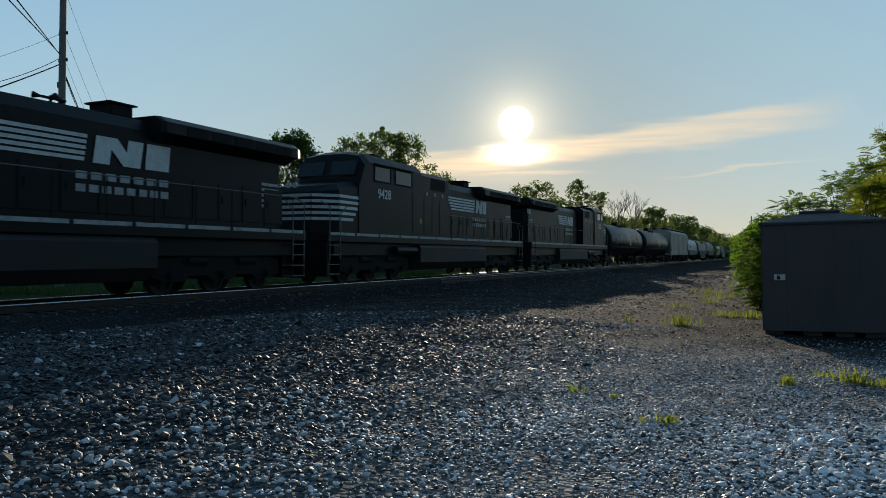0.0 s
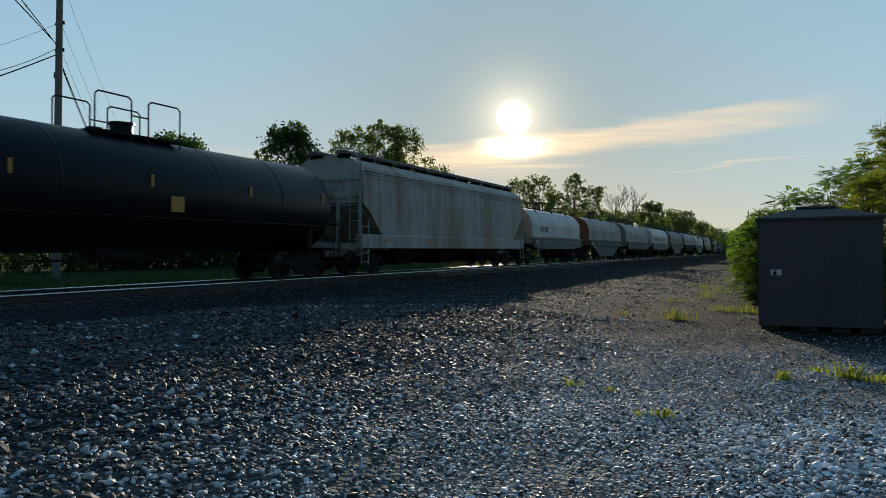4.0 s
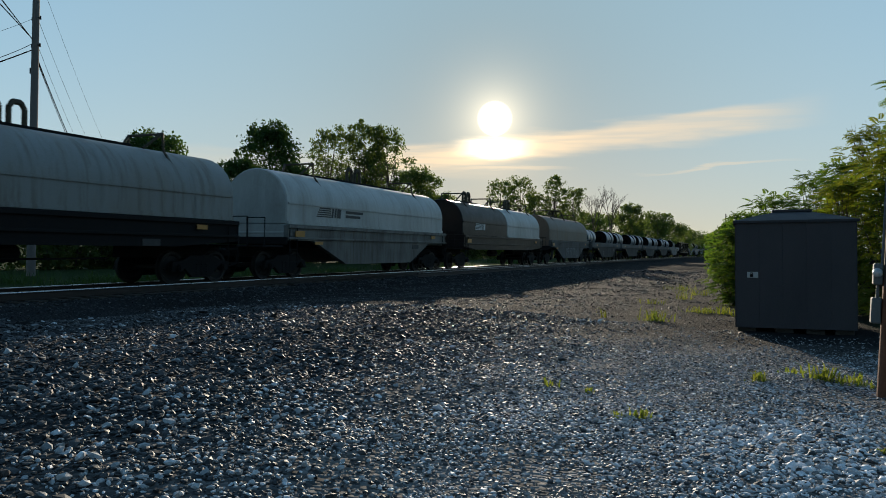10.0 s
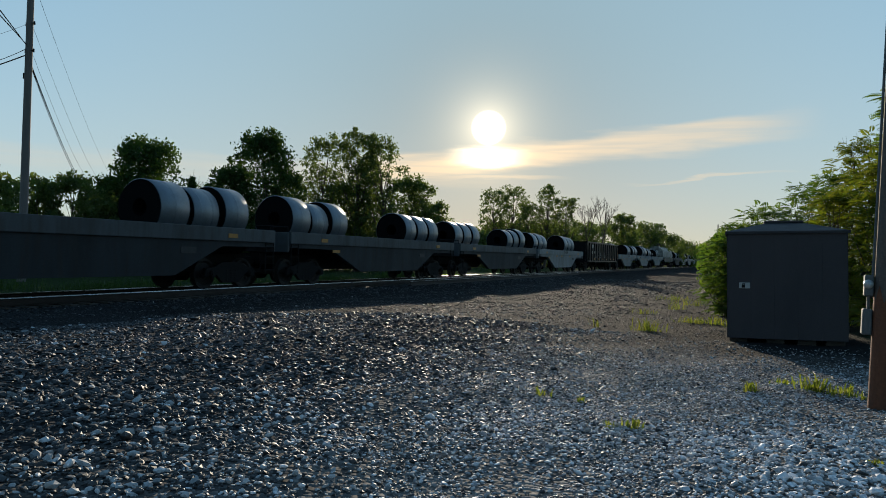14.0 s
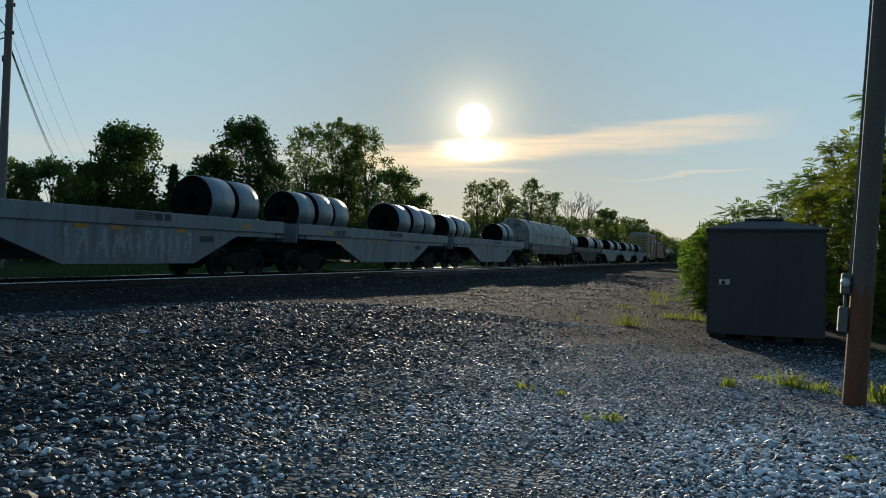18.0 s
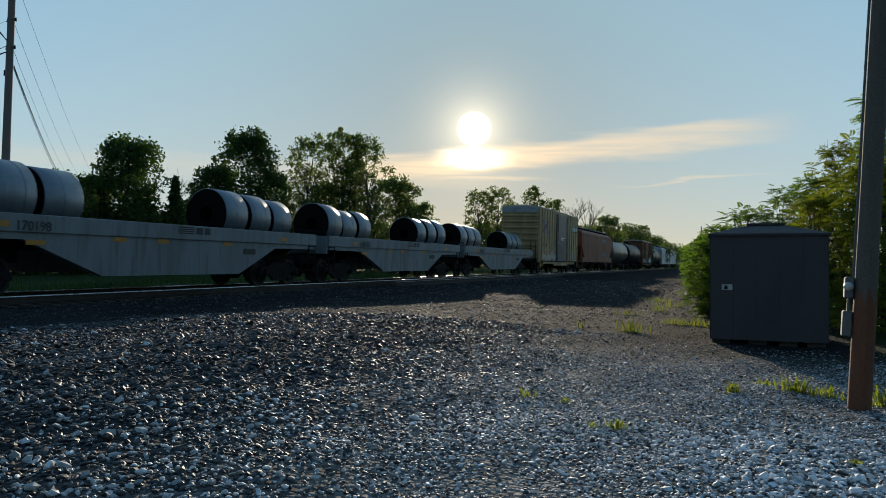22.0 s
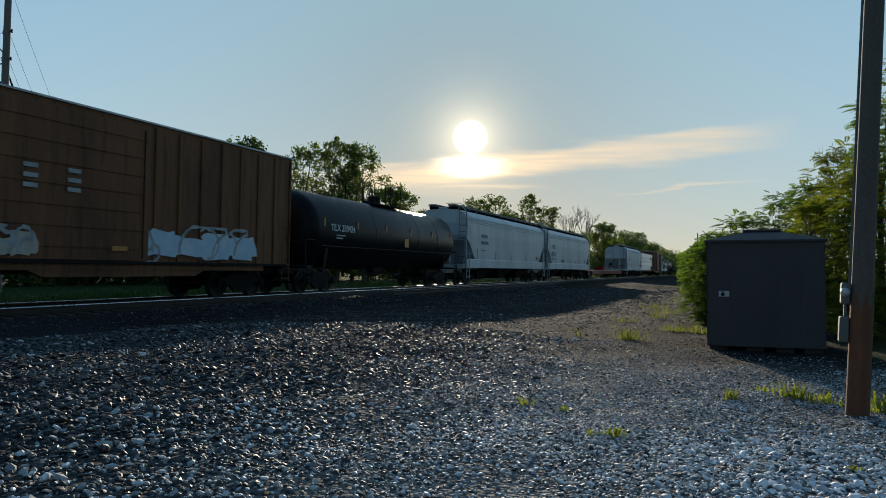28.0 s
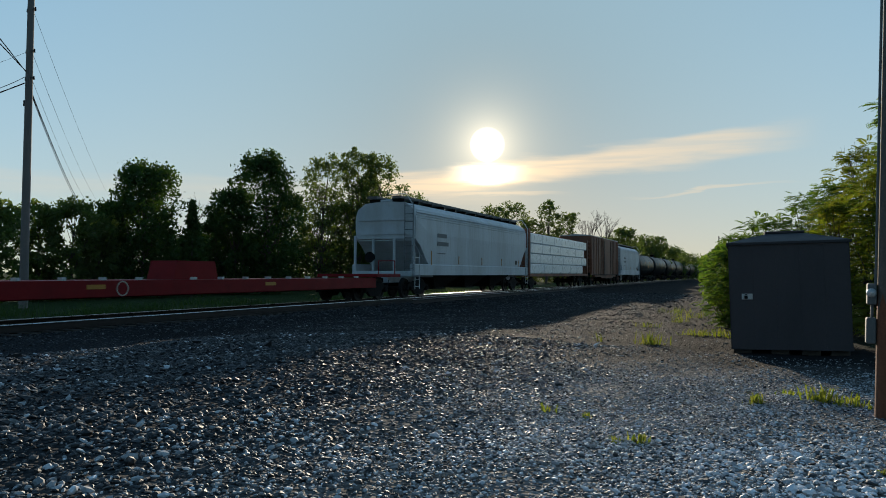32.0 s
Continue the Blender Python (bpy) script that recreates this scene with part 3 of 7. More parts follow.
# ---- the track ----
def build_track():
    track = tagged(new("railway_track"), "straight railway track with polished rails on wooden ties", "track", kind="structure")
    base = RAIL_Z - 0.185
    for side in (-1, 1):
        bm = B()
        c = TRACK_X + side * 0.755
        prism(bm, [(c - 0.075, base), (c + 0.075, base), (c + 0.075, base + 0.012), (c + 0.012, base + 0.03), (c + 0.012, base + 0.135),
                   (c + 0.036, base + 0.15), (c + 0.036, base + 0.178), (c - 0.036, base + 0.178), (c - 0.036, base + 0.15), (c - 0.012, base + 0.135), (c - 0.012, base + 0.03), (c - 0.075, base + 0.012)], -120, 1500)
        rail = part("rail", bm, M_RAIL, track, "rusty steel rail")
        bm = B()
        prism(bm, [(c - 0.038, base + 0.168), (c + 0.038, base + 0.168), (c + 0.033, base + 0.184), (c + 0.016, base + 0.189), (c - 0.016, base + 0.189), (c - 0.033, base + 0.184)], -120, 1500)
        part("running_surface", bm, M_RAILTOP, rail, "polished bright rail head")
    bm = B()
    box(bm, -1.3, 1.3, -0.115, 0.115, -0.17, 0, 0.008)
    me = bpy.data.meshes.new("tie")
    bm.to_mesh(me)
    bm.free()
    rng = random.Random(4)
    for i in range(110):
        hang("tie", me, M_TIE, track, m=pose(TRACK_X + rng.uniform(-0.04, 0.04), -6 + i * 0.53, base - 0.002, 0, 0, rng.uniform(-0.7, 0.7)))
    bm = B()
    for i in range(110, 420):
        box(bm, TRACK_X - 1.3, TRACK_X + 1.3, -6 + i * 0.53 - 0.115, -6 + i * 0.53 + 0.115, base - 0.17, base - 0.002)
    tagged(part("distant_ties", bm, M_TIE, track), kind="stuff")
    # a spare rail left on the ballast shoulder
    spare = tagged(new("spare_rail"), "long rusty spare rail lying on the ballast shoulder", "rail")
    spare.matrix_basis = pose(-13.72, 29.0, float(ground_height(-13.72, 40.0)) + 0.02, 0, 0, 0.35)
    bm = B()
    prism(bm, [(-0.075, 0), (0.075, 0), (0.075, 0.012), (0.012, 0.03), (0.012, 0.135), (0.036, 0.15), (0.036, 0.178), (-0.036, 0.178), (-0.036, 0.15), (-0.012, 0.135), (-0.012, 0.03), (-0.075, 0.012)], 0, 34)
    part("rail_body", bm, M_RAIL, spare)
    bm = B()
    prism(bm, [(-0.034, 0.179), (0.034, 0.179), (0.016, 0.187), (-0.016, 0.187)], 0, 34)
    part("running_surface", bm, M_RAILTOP, spare)
    # a pale marker stake beside the line
    stake = tagged(new("marker_stake"), "thin pale leaning marker stake beside the line", "stake")
    stake.matrix_basis = pose(-3.9, 62.0, float(ground_height(-3.9, 62.0)), 0, 5, 0)
    bm = B()
    box(bm, -0.035, 0.035, -0.02, 0.02, -0.2, 1.25, 0.005)
    part("shaft", bm, M_GALV, stake)


build_track()


# ---- the shed beside the track ----
def build_shed():
    shed = tagged(new("shed"), "dark brown sheet-metal trackside shed with low hipped roof", "shed")
    shed.matrix_basis = pose(-0.44, 15.8, 0.062, 0, -1.3, 1.2)
    W, Dp, H = 2.10, 2.1, 2.06
    for i in range(5):
        bm = B()
        w = W / 5
        box(bm, i * w + 0.0006, (i + 1) * w - 0.0006, -0.02, 0.02, 0, H, 0.0015)
        part("wall_panel", bm, M_SHED, shed)
    for x in (0.0, W):
        bm = B()
        box(bm, x - 0.025, x + 0.025, 0.024, Dp, 0, H, 0.006)
        part("side_wall", bm, M_SHED, shed)
    bm = B()
    box(bm, 0.03, W - 0.03, Dp - 0.04, Dp, 0, H)
    part("back_wall", bm, M_SHED, shed)
    bm = B()
    lo = [(-0.06, -0.06), (W + 0.06, -0.06), (W + 0.06, Dp + 0.06), (-0.06, Dp + 0.06)]
    hi = [(0.70, 0.7), (W - 0.70, 0.7), (W - 0.70, Dp - 0.7), (0.70, Dp - 0.7)]
    a = [bm.verts.new((*p, H + 0.003)) for p in lo]
    a2 = [bm.verts.new((*p, H + 0.05)) for p in lo]
    b = [bm.verts.new((*p, H + 0.24)) for p in hi]
    bm.faces.new(a[::-1])
    bm.faces.new(b)
    for i in range(4):
        j = (i + 1) % 4
        bm.faces.new((a[i], a[j], a2[j], a2[i]))
        bm.faces.new((a2[i], a2[j], b[j], b[i]))
    part("roof", bm, M_SHEDROOF, shed)
    bm = B()
    box(bm, 0.68, W - 0.68, 0.68, Dp - 0.68, H + 0.243, H + 0.29, 0.01)
    part("roof_cap", bm, M_SHEDROOF, shed)
    bm = B()
    box(bm, 0.20, 0.40, -0.034, -0.021, 0.985, 1.10, 0.004)
    lock = part("hasp_plate", bm, M_GALV, shed, "pale metal hasp plate")
    bm = B()
    box(bm, 0.25, 0.31, -0.062, -0.036, 1.0, 1.06, 0.008)
    pipe(bm, [(0.262, -0.049, 1.06), (0.262, -0.049, 1.085), (0.298, -0.049, 1.085), (0.298, -0.049, 1.06)], 0.006)
    part("padlock", bm, M_IRON, lock)
    for x in (0.02, 0.7, 1.25, 1.75):
        bm = B()
        box(bm, x, x + 0.33, 0.12, 0.5, -0.13, -0.002, 0.01)
        part("footing_block", bm, M_TIE, shed)


build_shed()


# ---- poles and wires ----
def utility_pole(x, y, z, height, r0, r1, lean, label, wood=None):
    pole = tagged(new("utility_pole"), label, "utility pole")
    pole.matrix_basis = pose(x, y, z, 0, lean, 0)
    bm = B()
    rings = 14
    seg = 14
    prev = None
    for i in range(rings + 1):
        h = height * i / rings
        r = r0 + (r1 - r0) * i / rings
        ring = [bm.verts.new((r * math.cos(2 * math.pi * k / seg), r * math.sin(2 * math.pi * k / seg), h - 0.25)) for k in range(seg)]
        if prev:
            for k in range(seg):
                bm.faces.new((prev[k], prev[(k + 1) % seg], ring[(k + 1) % seg], ring[k]))
        prev = ring
    bm.faces.new(prev)
    part("shaft", bm, wood or M_POLE, pole, smooth=True)
    return pole


def build_poles():
    near = utility_pole(1.28, 9.2, 0.0, 9.5, 0.118, 0.082, 1.7, "weathered wooden utility pole with meter boxes")
    bm = B()
    seg = 14
    rings = [[bm.verts.new(((r + 0.002 + (0.002 * math.sin(5 * k) if h > 1 else 0)) * math.cos(2 * math.pi * k / seg), (r + 0.002) * math.sin(2 * math.pi * k / seg), h + (0.10 * math.sin(3 * k) if h > 1 else 0))) for k in range(seg)]
             for h, r in ((-0.1, 0.1184), (0.6, 0.1158), (1.25, 0.1131))]
    for a, b in zip(rings, rings[1:]):
        for k in range(seg):
            bm.faces.new((a[k], a[(k + 1) % seg], b[(k + 1) % seg], b[k]))
    part("treated_foot", bm, M_POLEFOOT, near, "red-brown treated foot of the pole", smooth=True)
    bm = B()
    box(bm, -0.21, -0.12, -0.05, 0.06, 1.22, 1.45, 0.012)
    cab = part("meter_box", bm, M_BOXGREY, near, "grey meter box with round glass")
    bm = B()
    lathe(bm, [(-0.12, 0.0), (-0.11, 0.035), (-0.08, 0.048), (-0.052, 0.05)], (-0.175, 1.35), 16)
    part("meter_glass", bm, M_GALV, cab, smooth=True)
    bm = B()
    box(bm, -0.215, -0.12, -0.05, 0.07, 0.80, 1.08, 0.012)
    part("breaker_box", bm, M_BOXGREY, near, "grey breaker box")
    bm = B()
    pipe(bm, [(-0.16, 0.0, 1.08), (-0.16, 0.0, 1.22)], 0.018)
    pipe(bm, [(-0.128, 0.0, 1.42), (-0.10, 0.0, 9.0)], 0.014)
    part("conduit", bm, M_BOXGREY, near)

    utility_pole(-6.0, 140.0, 0.0, 8.6, 0.14, 0.09, 0.0, "distant wooden line pole above the scrub", M_POLEGREY)

    px, py = -27.06, 20.7
    far = utility_pole(px, py, 0.1, 14.5, 0.17, 0.12, 0.4, "tall grey wooden utility pole carrying cables", M_POLEGREY)
    for h in (9.3, 10.4, 12.1):
        bm = B()
        box(bm, -0.20, 0.26, -0.03, 0.03, h, h + 0.045, 0.008)
        part("crossarm", bm, M_POLEGREY, far)
        for sx in (-0.2, 0.26):
            bm = B()
            rod(bm, (sx, 0, h - 0.06), (sx, 0, h + 0.08), 0.04, 8, 0.03)
            part("insulator", bm, M_IRON, far)
    bm = B()
    rod(bm, (-0.2, 0, 8.2), (-0.2, 0, 8.42), 0.07, 8)
    part("cable_clamp", bm, M_IRON, far)

    def span(a, b, sag, r):
        cu = bpy.data.curves.new("overhead_cable", "CURVE")
        cu.dimensions = "3D"
        cu.bevel_depth, cu.bevel_resolution = r, 1
        sp = cu.splines.new("POLY")
        sp.points.add(24)
        for i in range(25):
            u = i / 24
            p = Vector(a).lerp(Vector(b), u) - Vector((0, 0, 4 * sag * u * (1 - u)))
            sp.points[i].co = (*p, 1)
        cu.materials.append(M_WIRE)
        return tagged(new("overhead_cable", cu), "thin black overhead cable strung from the pole", "cable", group="overhead cables")

    # the twin cable and the thin wires that run on beyond the track
    for h, r, sag, end in ((8.85, 0.022, 0.5, (-61.8, 53.9, 7.6)), (8.75, 0.016, 0.5, (-60.4, 52.5, 7.4)), (10.45, 0.007, 0.5, (-63.3, 56.7, 8.9)), (9.4, 0.007, 0.5, (-61.7, 54.0, 8.6)), (12.2, 0.007, 0.5, (-64.8, 59.5, 9.9))):
        span((px + 0.2, py, h), end, sag, r)
    # the pair that climbs over the track, and the service drops that sag away beside it
    for h, r, end, sag in ((9.72, 0.017, (-12.95, 7.80, 6.85), -0.02), (9.70, 0.017, (-12.78, 8.04, 6.85), -0.02), (9.5, 0.012, (-22.2, 12.85, 6.1), 0.25), (9.25, 0.022, (-20.5, 11.9, 5.3), 0.05), (10.5, 0.006, (-22.1, 12.9, 6.6), 0.1)):
        span((px - 0.14, py, h), end, sag, r)


build_poles()


# ---- trees and plants ----
def leaf_cloud(rng, centres, per, size, spread_scale=1.0, droop=0.0, slim=0.5):
    """Small leaves in tight sprays at the twig ends of each clump: arrays of corners and faces."""
    pts = []
    for (c, r) in centres:
        sprays = max(4, per // 11)
        d = rng.normal(size=(sprays, 3))
        d /= np.linalg.norm(d, axis=1)[:, None]
        tips = np.asarray(c) + d * (r * rng.uniform(0.3, 1.0, sprays) ** 0.6)[:, None] * np.array([1, 1, 0.75]) * spread_scale
        p = np.repeat(tips, 11, 0) + rng.normal(size=(sprays * 11, 3)) * (0.11 * r + 0.45 * size)
        pts.append(p)
    P = np.concatenate(pts)
    n = len(P)
    a = rng.normal(size=(n, 3))
    a[:, 2] -= droop
    a /= np.linalg.norm(a, axis=1)[:, None]
    b = np.cross(a, rng.normal(size=(n, 3)))
    b /= np.linalg.norm(b, axis=1)[:, None]
    L = size * rng.uniform(0.6, 1.3, n)[:, None]
    v = np.stack([P - a * L, P + b * L * slim, P + a * L, P - b * L * slim], 1).reshape(-1, 3)
    return v, np.arange(4 * n)


def frond_cloud(rng, centres, per, length):
    """Drooping feather-shaped fronds of paired leaflets, set round each clump."""
    c = np.repeat(np.array([q[0] for q in centres]), per, 0)
    r = np.repeat(np.array([q[1] for q in centres]), per)
    n = len(c)
    d = rng.normal(size=(n, 3))
    d[:, 2] = np.abs(d[:, 2]) * 0.45 - 0.1
    d /= np.linalg.norm(d, axis=1)[:, None]
    p0 = c + d * (r * rng.uniform(0.1, 0.8, n))[:, None]
    L = (length * rng.uniform(0.6, 1.25, n))[:, None]
    side = np.cross(d, np.array([0, 0, 1.0]) + rng.normal(size=(n, 3)) * 0.3)
    side /= np.linalg.norm(side, axis=1)[:, None]
    quads = []
    for k in range(8):
        u = 0.16 + 0.84 * k / 7
        at_ = p0 + d * L * u - np.array([0, 0, 1.0]) * L * (0.30 * u * u)
        along = d - np.array([0, 0, 0.6]) * u
        along /= np.linalg.norm(along, axis=1)[:, None]
        for s in (-1, 1):
            reach = L * 0.30 * (1.0 - 0.55 * abs(u - 0.45)) * rng.uniform(0.8, 1.2, (n, 1))
            v = (side * s * 0.85 + along * 0.45 - np.array([0, 0, 0.28])) * reach
            w = along * reach * 0.24
            quads.append(np.stack([at_, at_ + v * 0.45 + w, at_ + v, at_ + v * 0.45 - w], 1))
    v = np.concatenate(quads).reshape(-1, 3)
    return v, np.arange(len(v))


def tree(x, y, z, height, width, seed, leaf=None, low=0.25, clumps=46, per=110, size=0.17, airy=0.5, slim=0.5, label="leafy green deciduous tree beyond the track", name="tree", fronds=0):
    """A tapered trunk that forks into limbs, each ending in clumps of leaves within an uneven crown."""
    rng = np.random.default_rng(seed)
    ob = tagged(new(name), label, "tree")
    ob.matrix_basis = pose(x, y, z)
    bm = B()
    top = height * 0.84
    lean = rng.normal(size=2) * 0.03 * height
    stem = [Vector((lean[0] * u * u + rng.normal() * 0.006 * height, lean[1] * u * u + rng.normal() * 0.006 * height, top * u - 0.2)) for u in np.linspace(0, 1, 7)]
    r0 = 0.016 * height + 0.03
    for i in range(6):
        rod(bm, stem[i], stem[i + 1], r0 * (1 - i / 6.6), 8, r0 * (1 - (i + 1) / 6.6))
    part("trunk", bm, M_BARK, ob)
    bm = B()
    lobes = [(rng.uniform(0, 6.28), rng.uniform(0.25, 0.95), rng.uniform(0.75, 1.12)) for _ in range(7)]
    centres = []
    for k in range(clumps):
        u = (k + 0.5) / clumps
        shape = math.sin(math.pi * (u * 0.86 + 0.08)) ** 0.45
        ang = k * 2.4 + rng.normal() * 0.4
        swell = 1.0
        for la, lu, lg in lobes:
            swell += (lg - 1.0) * 1.6 * math.exp(-((math.cos(ang - la) - 1) ** 2) * 1.5 - ((u - lu) / 0.16) ** 2)
        rc = width * rng.uniform(0.085, 0.17) * (1.2 - airy * 0.4)
        rad = max(0.05, (width / 2 * shape * swell - rc * 0.8)) * rng.uniform(0.15, 1.0) ** 0.5
        zc = height * (low + (1 - low) * u)
        zc = min(zc, height - rc * 0.75 - height * 0.05 * (1 - math.cos(ang * 0.5 + seed)) * 0.5)
        c = Vector((math.cos(ang) * rad + lean[0] * u, math.sin(ang) * rad + lean[1] * u, max(zc, rc * 0.5)))
        base = stem[min(6, max(1, int((low + (1 - low) * u) * 6 * 0.78)))]
        if k % 2 == 0:
            mid = base.lerp(c, 0.55) + Vector((0, 0, -0.04 * height))
            rod(bm, base, mid, r0 * 0.34 * (1.1 - 0.7 * u), 5, r0 * 0.2 * (1.1 - 0.7 * u))
            rod(bm, mid, c, r0 * 0.2 * (1.1 - 0.7 * u), 5, 0.008)
        centres.append((tuple(c), rc))
    tagged(part("limbwork", bm, M_BARK, ob), kind="stuff")
    v, f = frond_cloud(rng, centres, fronds, size) if fronds else leaf_cloud(rng, centres, per, size, slim=slim)
    tagged(hang("crown", from_arrays("crown", v, f, 4), leaf or M_LEAF, ob), kind="stuff")
    return ob


def bare_tree(x, y, z, height, width, seed, label="bare leafless tree with fine grey twigs", start=0.35, thick=0.012, depth=4, thin=0.55, spread=0.38):
    rng = random.Random(seed)
    ob = tagged(new("bare_tree"), label, "tree")
    ob.matrix_basis = pose(x, y, z)
    bm = B()

    def grow(a, d, length, r, depth):
        b = a + d * length
        rod(bm, a, b, r, 5, r * 0.6)
        if depth == 0:
            return
        for _ in range(3 if depth > 1 else 4):
            e = (d + Vector((rng.gauss(0, spread), rng.gauss(0, spread), rng.uniform(-0.05, 0.35)))).normalized()
            grow(a.lerp(b, rng.uniform(0.55, 1.0)), e, length * rng.uniform(0.5, 0.8), r * thin, depth - 1)

    grow(Vector((0, 0, -0.2)), Vector((0.02, 0, 1)), height * start, thick * height, depth)
    tagged(part("branchwork", bm, M_BARK, ob), kind="stuff")
    return ob


def conifer(x, y, z, height, width, seed):
    rng = np.random.default_rng(seed)
    ob = tagged(new("conifer"), "dark pointed young spruce among trees", "tree")
    ob.matrix_basis = pose(x, y, z)
    bm = B()
    rod(bm, (0, 0, -0.2), (0, 0, height), 0.1, 7, 0.01)
    part("trunk", bm, M_BARK, ob)
    centres = []
    for k in range(70):
        u = k / 70
        ang = k * 2.4
        rad = width / 2 * (1 - u) * rng.uniform(0.5, 1)
        centres.append(((math.cos(ang) * rad, math.sin(ang) * rad, height * (0.08 + 0.92 * u)), 0.1 + 0.35 * (1 - u)))
    v, f = leaf_cloud(rng, centres, 70, 0.11, droop=0.6)
    tagged(hang("crown", from_arrays("crown", v, f, 4), M_LEAFDARK, ob), kind="stuff")


def at(az, dist):
    """A place at so many degrees left of the track's direction and so many metres off."""
    return -dist * math.sin(radians(az)), dist * math.cos(radians(az))


def build_trees():
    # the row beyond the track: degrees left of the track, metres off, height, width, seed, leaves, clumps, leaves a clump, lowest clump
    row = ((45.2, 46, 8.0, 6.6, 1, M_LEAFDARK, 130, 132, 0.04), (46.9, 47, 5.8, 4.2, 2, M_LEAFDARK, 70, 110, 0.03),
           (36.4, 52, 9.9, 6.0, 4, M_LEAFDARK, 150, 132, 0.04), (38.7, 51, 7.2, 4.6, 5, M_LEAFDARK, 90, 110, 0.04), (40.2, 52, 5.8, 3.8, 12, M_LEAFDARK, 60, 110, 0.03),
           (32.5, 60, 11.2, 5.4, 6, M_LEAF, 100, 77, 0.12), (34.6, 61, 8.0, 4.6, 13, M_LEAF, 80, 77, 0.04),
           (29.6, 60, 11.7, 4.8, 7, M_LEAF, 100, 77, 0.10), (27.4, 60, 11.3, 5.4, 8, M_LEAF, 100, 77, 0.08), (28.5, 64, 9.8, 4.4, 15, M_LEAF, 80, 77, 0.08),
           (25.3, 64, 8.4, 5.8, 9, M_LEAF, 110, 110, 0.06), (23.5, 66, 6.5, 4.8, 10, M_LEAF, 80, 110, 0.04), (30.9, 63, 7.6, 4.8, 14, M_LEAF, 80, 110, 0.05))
    for az, d, h, w, s, leaf, n, per, low in row:
        x, y = at(az, d)
        tree(x, y, 0.1, h, w, s, leaf, clumps=n, per=per, size=0.115, low=low, airy=0.4)
    x, y = at(41.8, 46)
    conifer(x, y, 0.1, 5.7, 2.6, 2)
    x, y = at(42.6, 52)
    bare_tree(x, y, 0.1, 7.6, 3.0, 3)
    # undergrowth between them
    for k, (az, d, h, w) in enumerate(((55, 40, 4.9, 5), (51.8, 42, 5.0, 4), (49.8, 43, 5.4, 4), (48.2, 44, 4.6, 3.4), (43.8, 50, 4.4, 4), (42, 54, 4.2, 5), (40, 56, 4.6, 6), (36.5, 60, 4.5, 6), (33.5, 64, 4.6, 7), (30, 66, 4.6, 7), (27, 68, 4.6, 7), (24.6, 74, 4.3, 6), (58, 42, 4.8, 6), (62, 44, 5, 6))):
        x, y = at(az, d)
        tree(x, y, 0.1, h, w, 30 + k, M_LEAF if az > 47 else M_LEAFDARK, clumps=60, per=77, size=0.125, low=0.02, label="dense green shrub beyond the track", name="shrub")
    # farther down the line: airy crowns first, then the low dense scrub under them
    for k, (az, d, h, w) in enumerate(((18.9, 105, 11.4, 6.8), (17.4, 107, 12.0, 7.2), (16.2, 112, 10.0, 5.6), (15.0, 110, 12.6, 6.0), (13.4, 112, 10.9, 6.0))):
        x, y = at(az, d)
        tree(x, y, 0.1, h, w, 60 + k, M_LEAF, clumps=80, per=33, size=0.15, low=0.36, airy=1.0)
    for k, (az, d, h, w) in enumerate(((9.1, 125, 9.1, 8.0), (7.2, 145, 8.8, 10), (5.9, 170, 7.8, 11), (4.9, 200, 7.3, 13), (3.9, 270, 7.4, 16), (3.4, 340, 8.0, 18), (12.0, 140, 8.6, 12), (20.3, 95, 4.8, 9), (18.2, 115, 7.2, 11), (16.4, 125, 7.8, 13), (14.3, 128, 8.0, 13), (10.6, 150, 8.8, 12), (8.2, 150, 8.0, 12), (21.6, 88, 4.4, 6))):
        x, y = at(az, d)
        tree(x, y, 0.1, h, w, 70 + k, M_LEAF, clumps=80, per=77, size=0.20, low=0.03, airy=0.6)
    for az, d, h in ((11.9, 118, 11.6), (10.7, 116, 12.4)):
        x, y = at(az, d)
        bare_tree(x, y, 0.1, h, 5.0, int(d), start=0.38, thick=0.010, depth=5, thin=0.60, spread=0.30)
    # this side of the track
    for k, (az, d, h, w, leaf) in enumerate(((1.8, 23, 2.4, 1.5, M_LEAFNEAR), (0.7, 27, 3.0, 2.2, M_LEAFNEAR), (-1.4, 28, 3.7, 2.6, M_LEAFNEAR), (-3.2, 27, 4.3, 2.6, M_LEAFNEAR), (-5.0, 25, 4.5, 2.2, M_LEAFNEAR), (-6.8, 23, 5.2, 2.2, M_LEAFBRIGHT), (-9.4, 21.5, 6.1, 2.8, M_LEAFNEAR), (-12.0, 21, 7.4, 4.0, M_LEAFBRIGHT),
                                         (-8.0, 19.8, 4.2, 2.0, M_LEAFBRIGHT), (-5.2, 21.5, 3.6, 2.0, M_LEAFBRIGHT), (-14, 22, 7.6, 5, M_LEAFNEAR), (-18, 20, 7, 5, M_LEAFNEAR))):
        x, y = at(az, d)
        tree(x, y, 0.0, h, w, 90 + k, leaf, clumps=80, size=0.32, low=0.03, airy=0.2, fronds=15, label="leafy roadside tree with hanging feathered foliage")
    for k, (az, d, h, w) in enumerate(((2.0, 40, 3.0, 2.6), (2.3, 60, 3.2, 3.4), (2.6, 90, 3.6, 5), (2.6, 150, 5.4, 9))):
        x, y = at(az, d)
        tree(x, y, 0.0, h, w, 110 + k, M_LEAFNEAR, clumps=70, per=88, size=0.16, low=0.03, label="leafy shrub at the edge of the line", name="shrub")
    x, y = at(-8.7, 24)
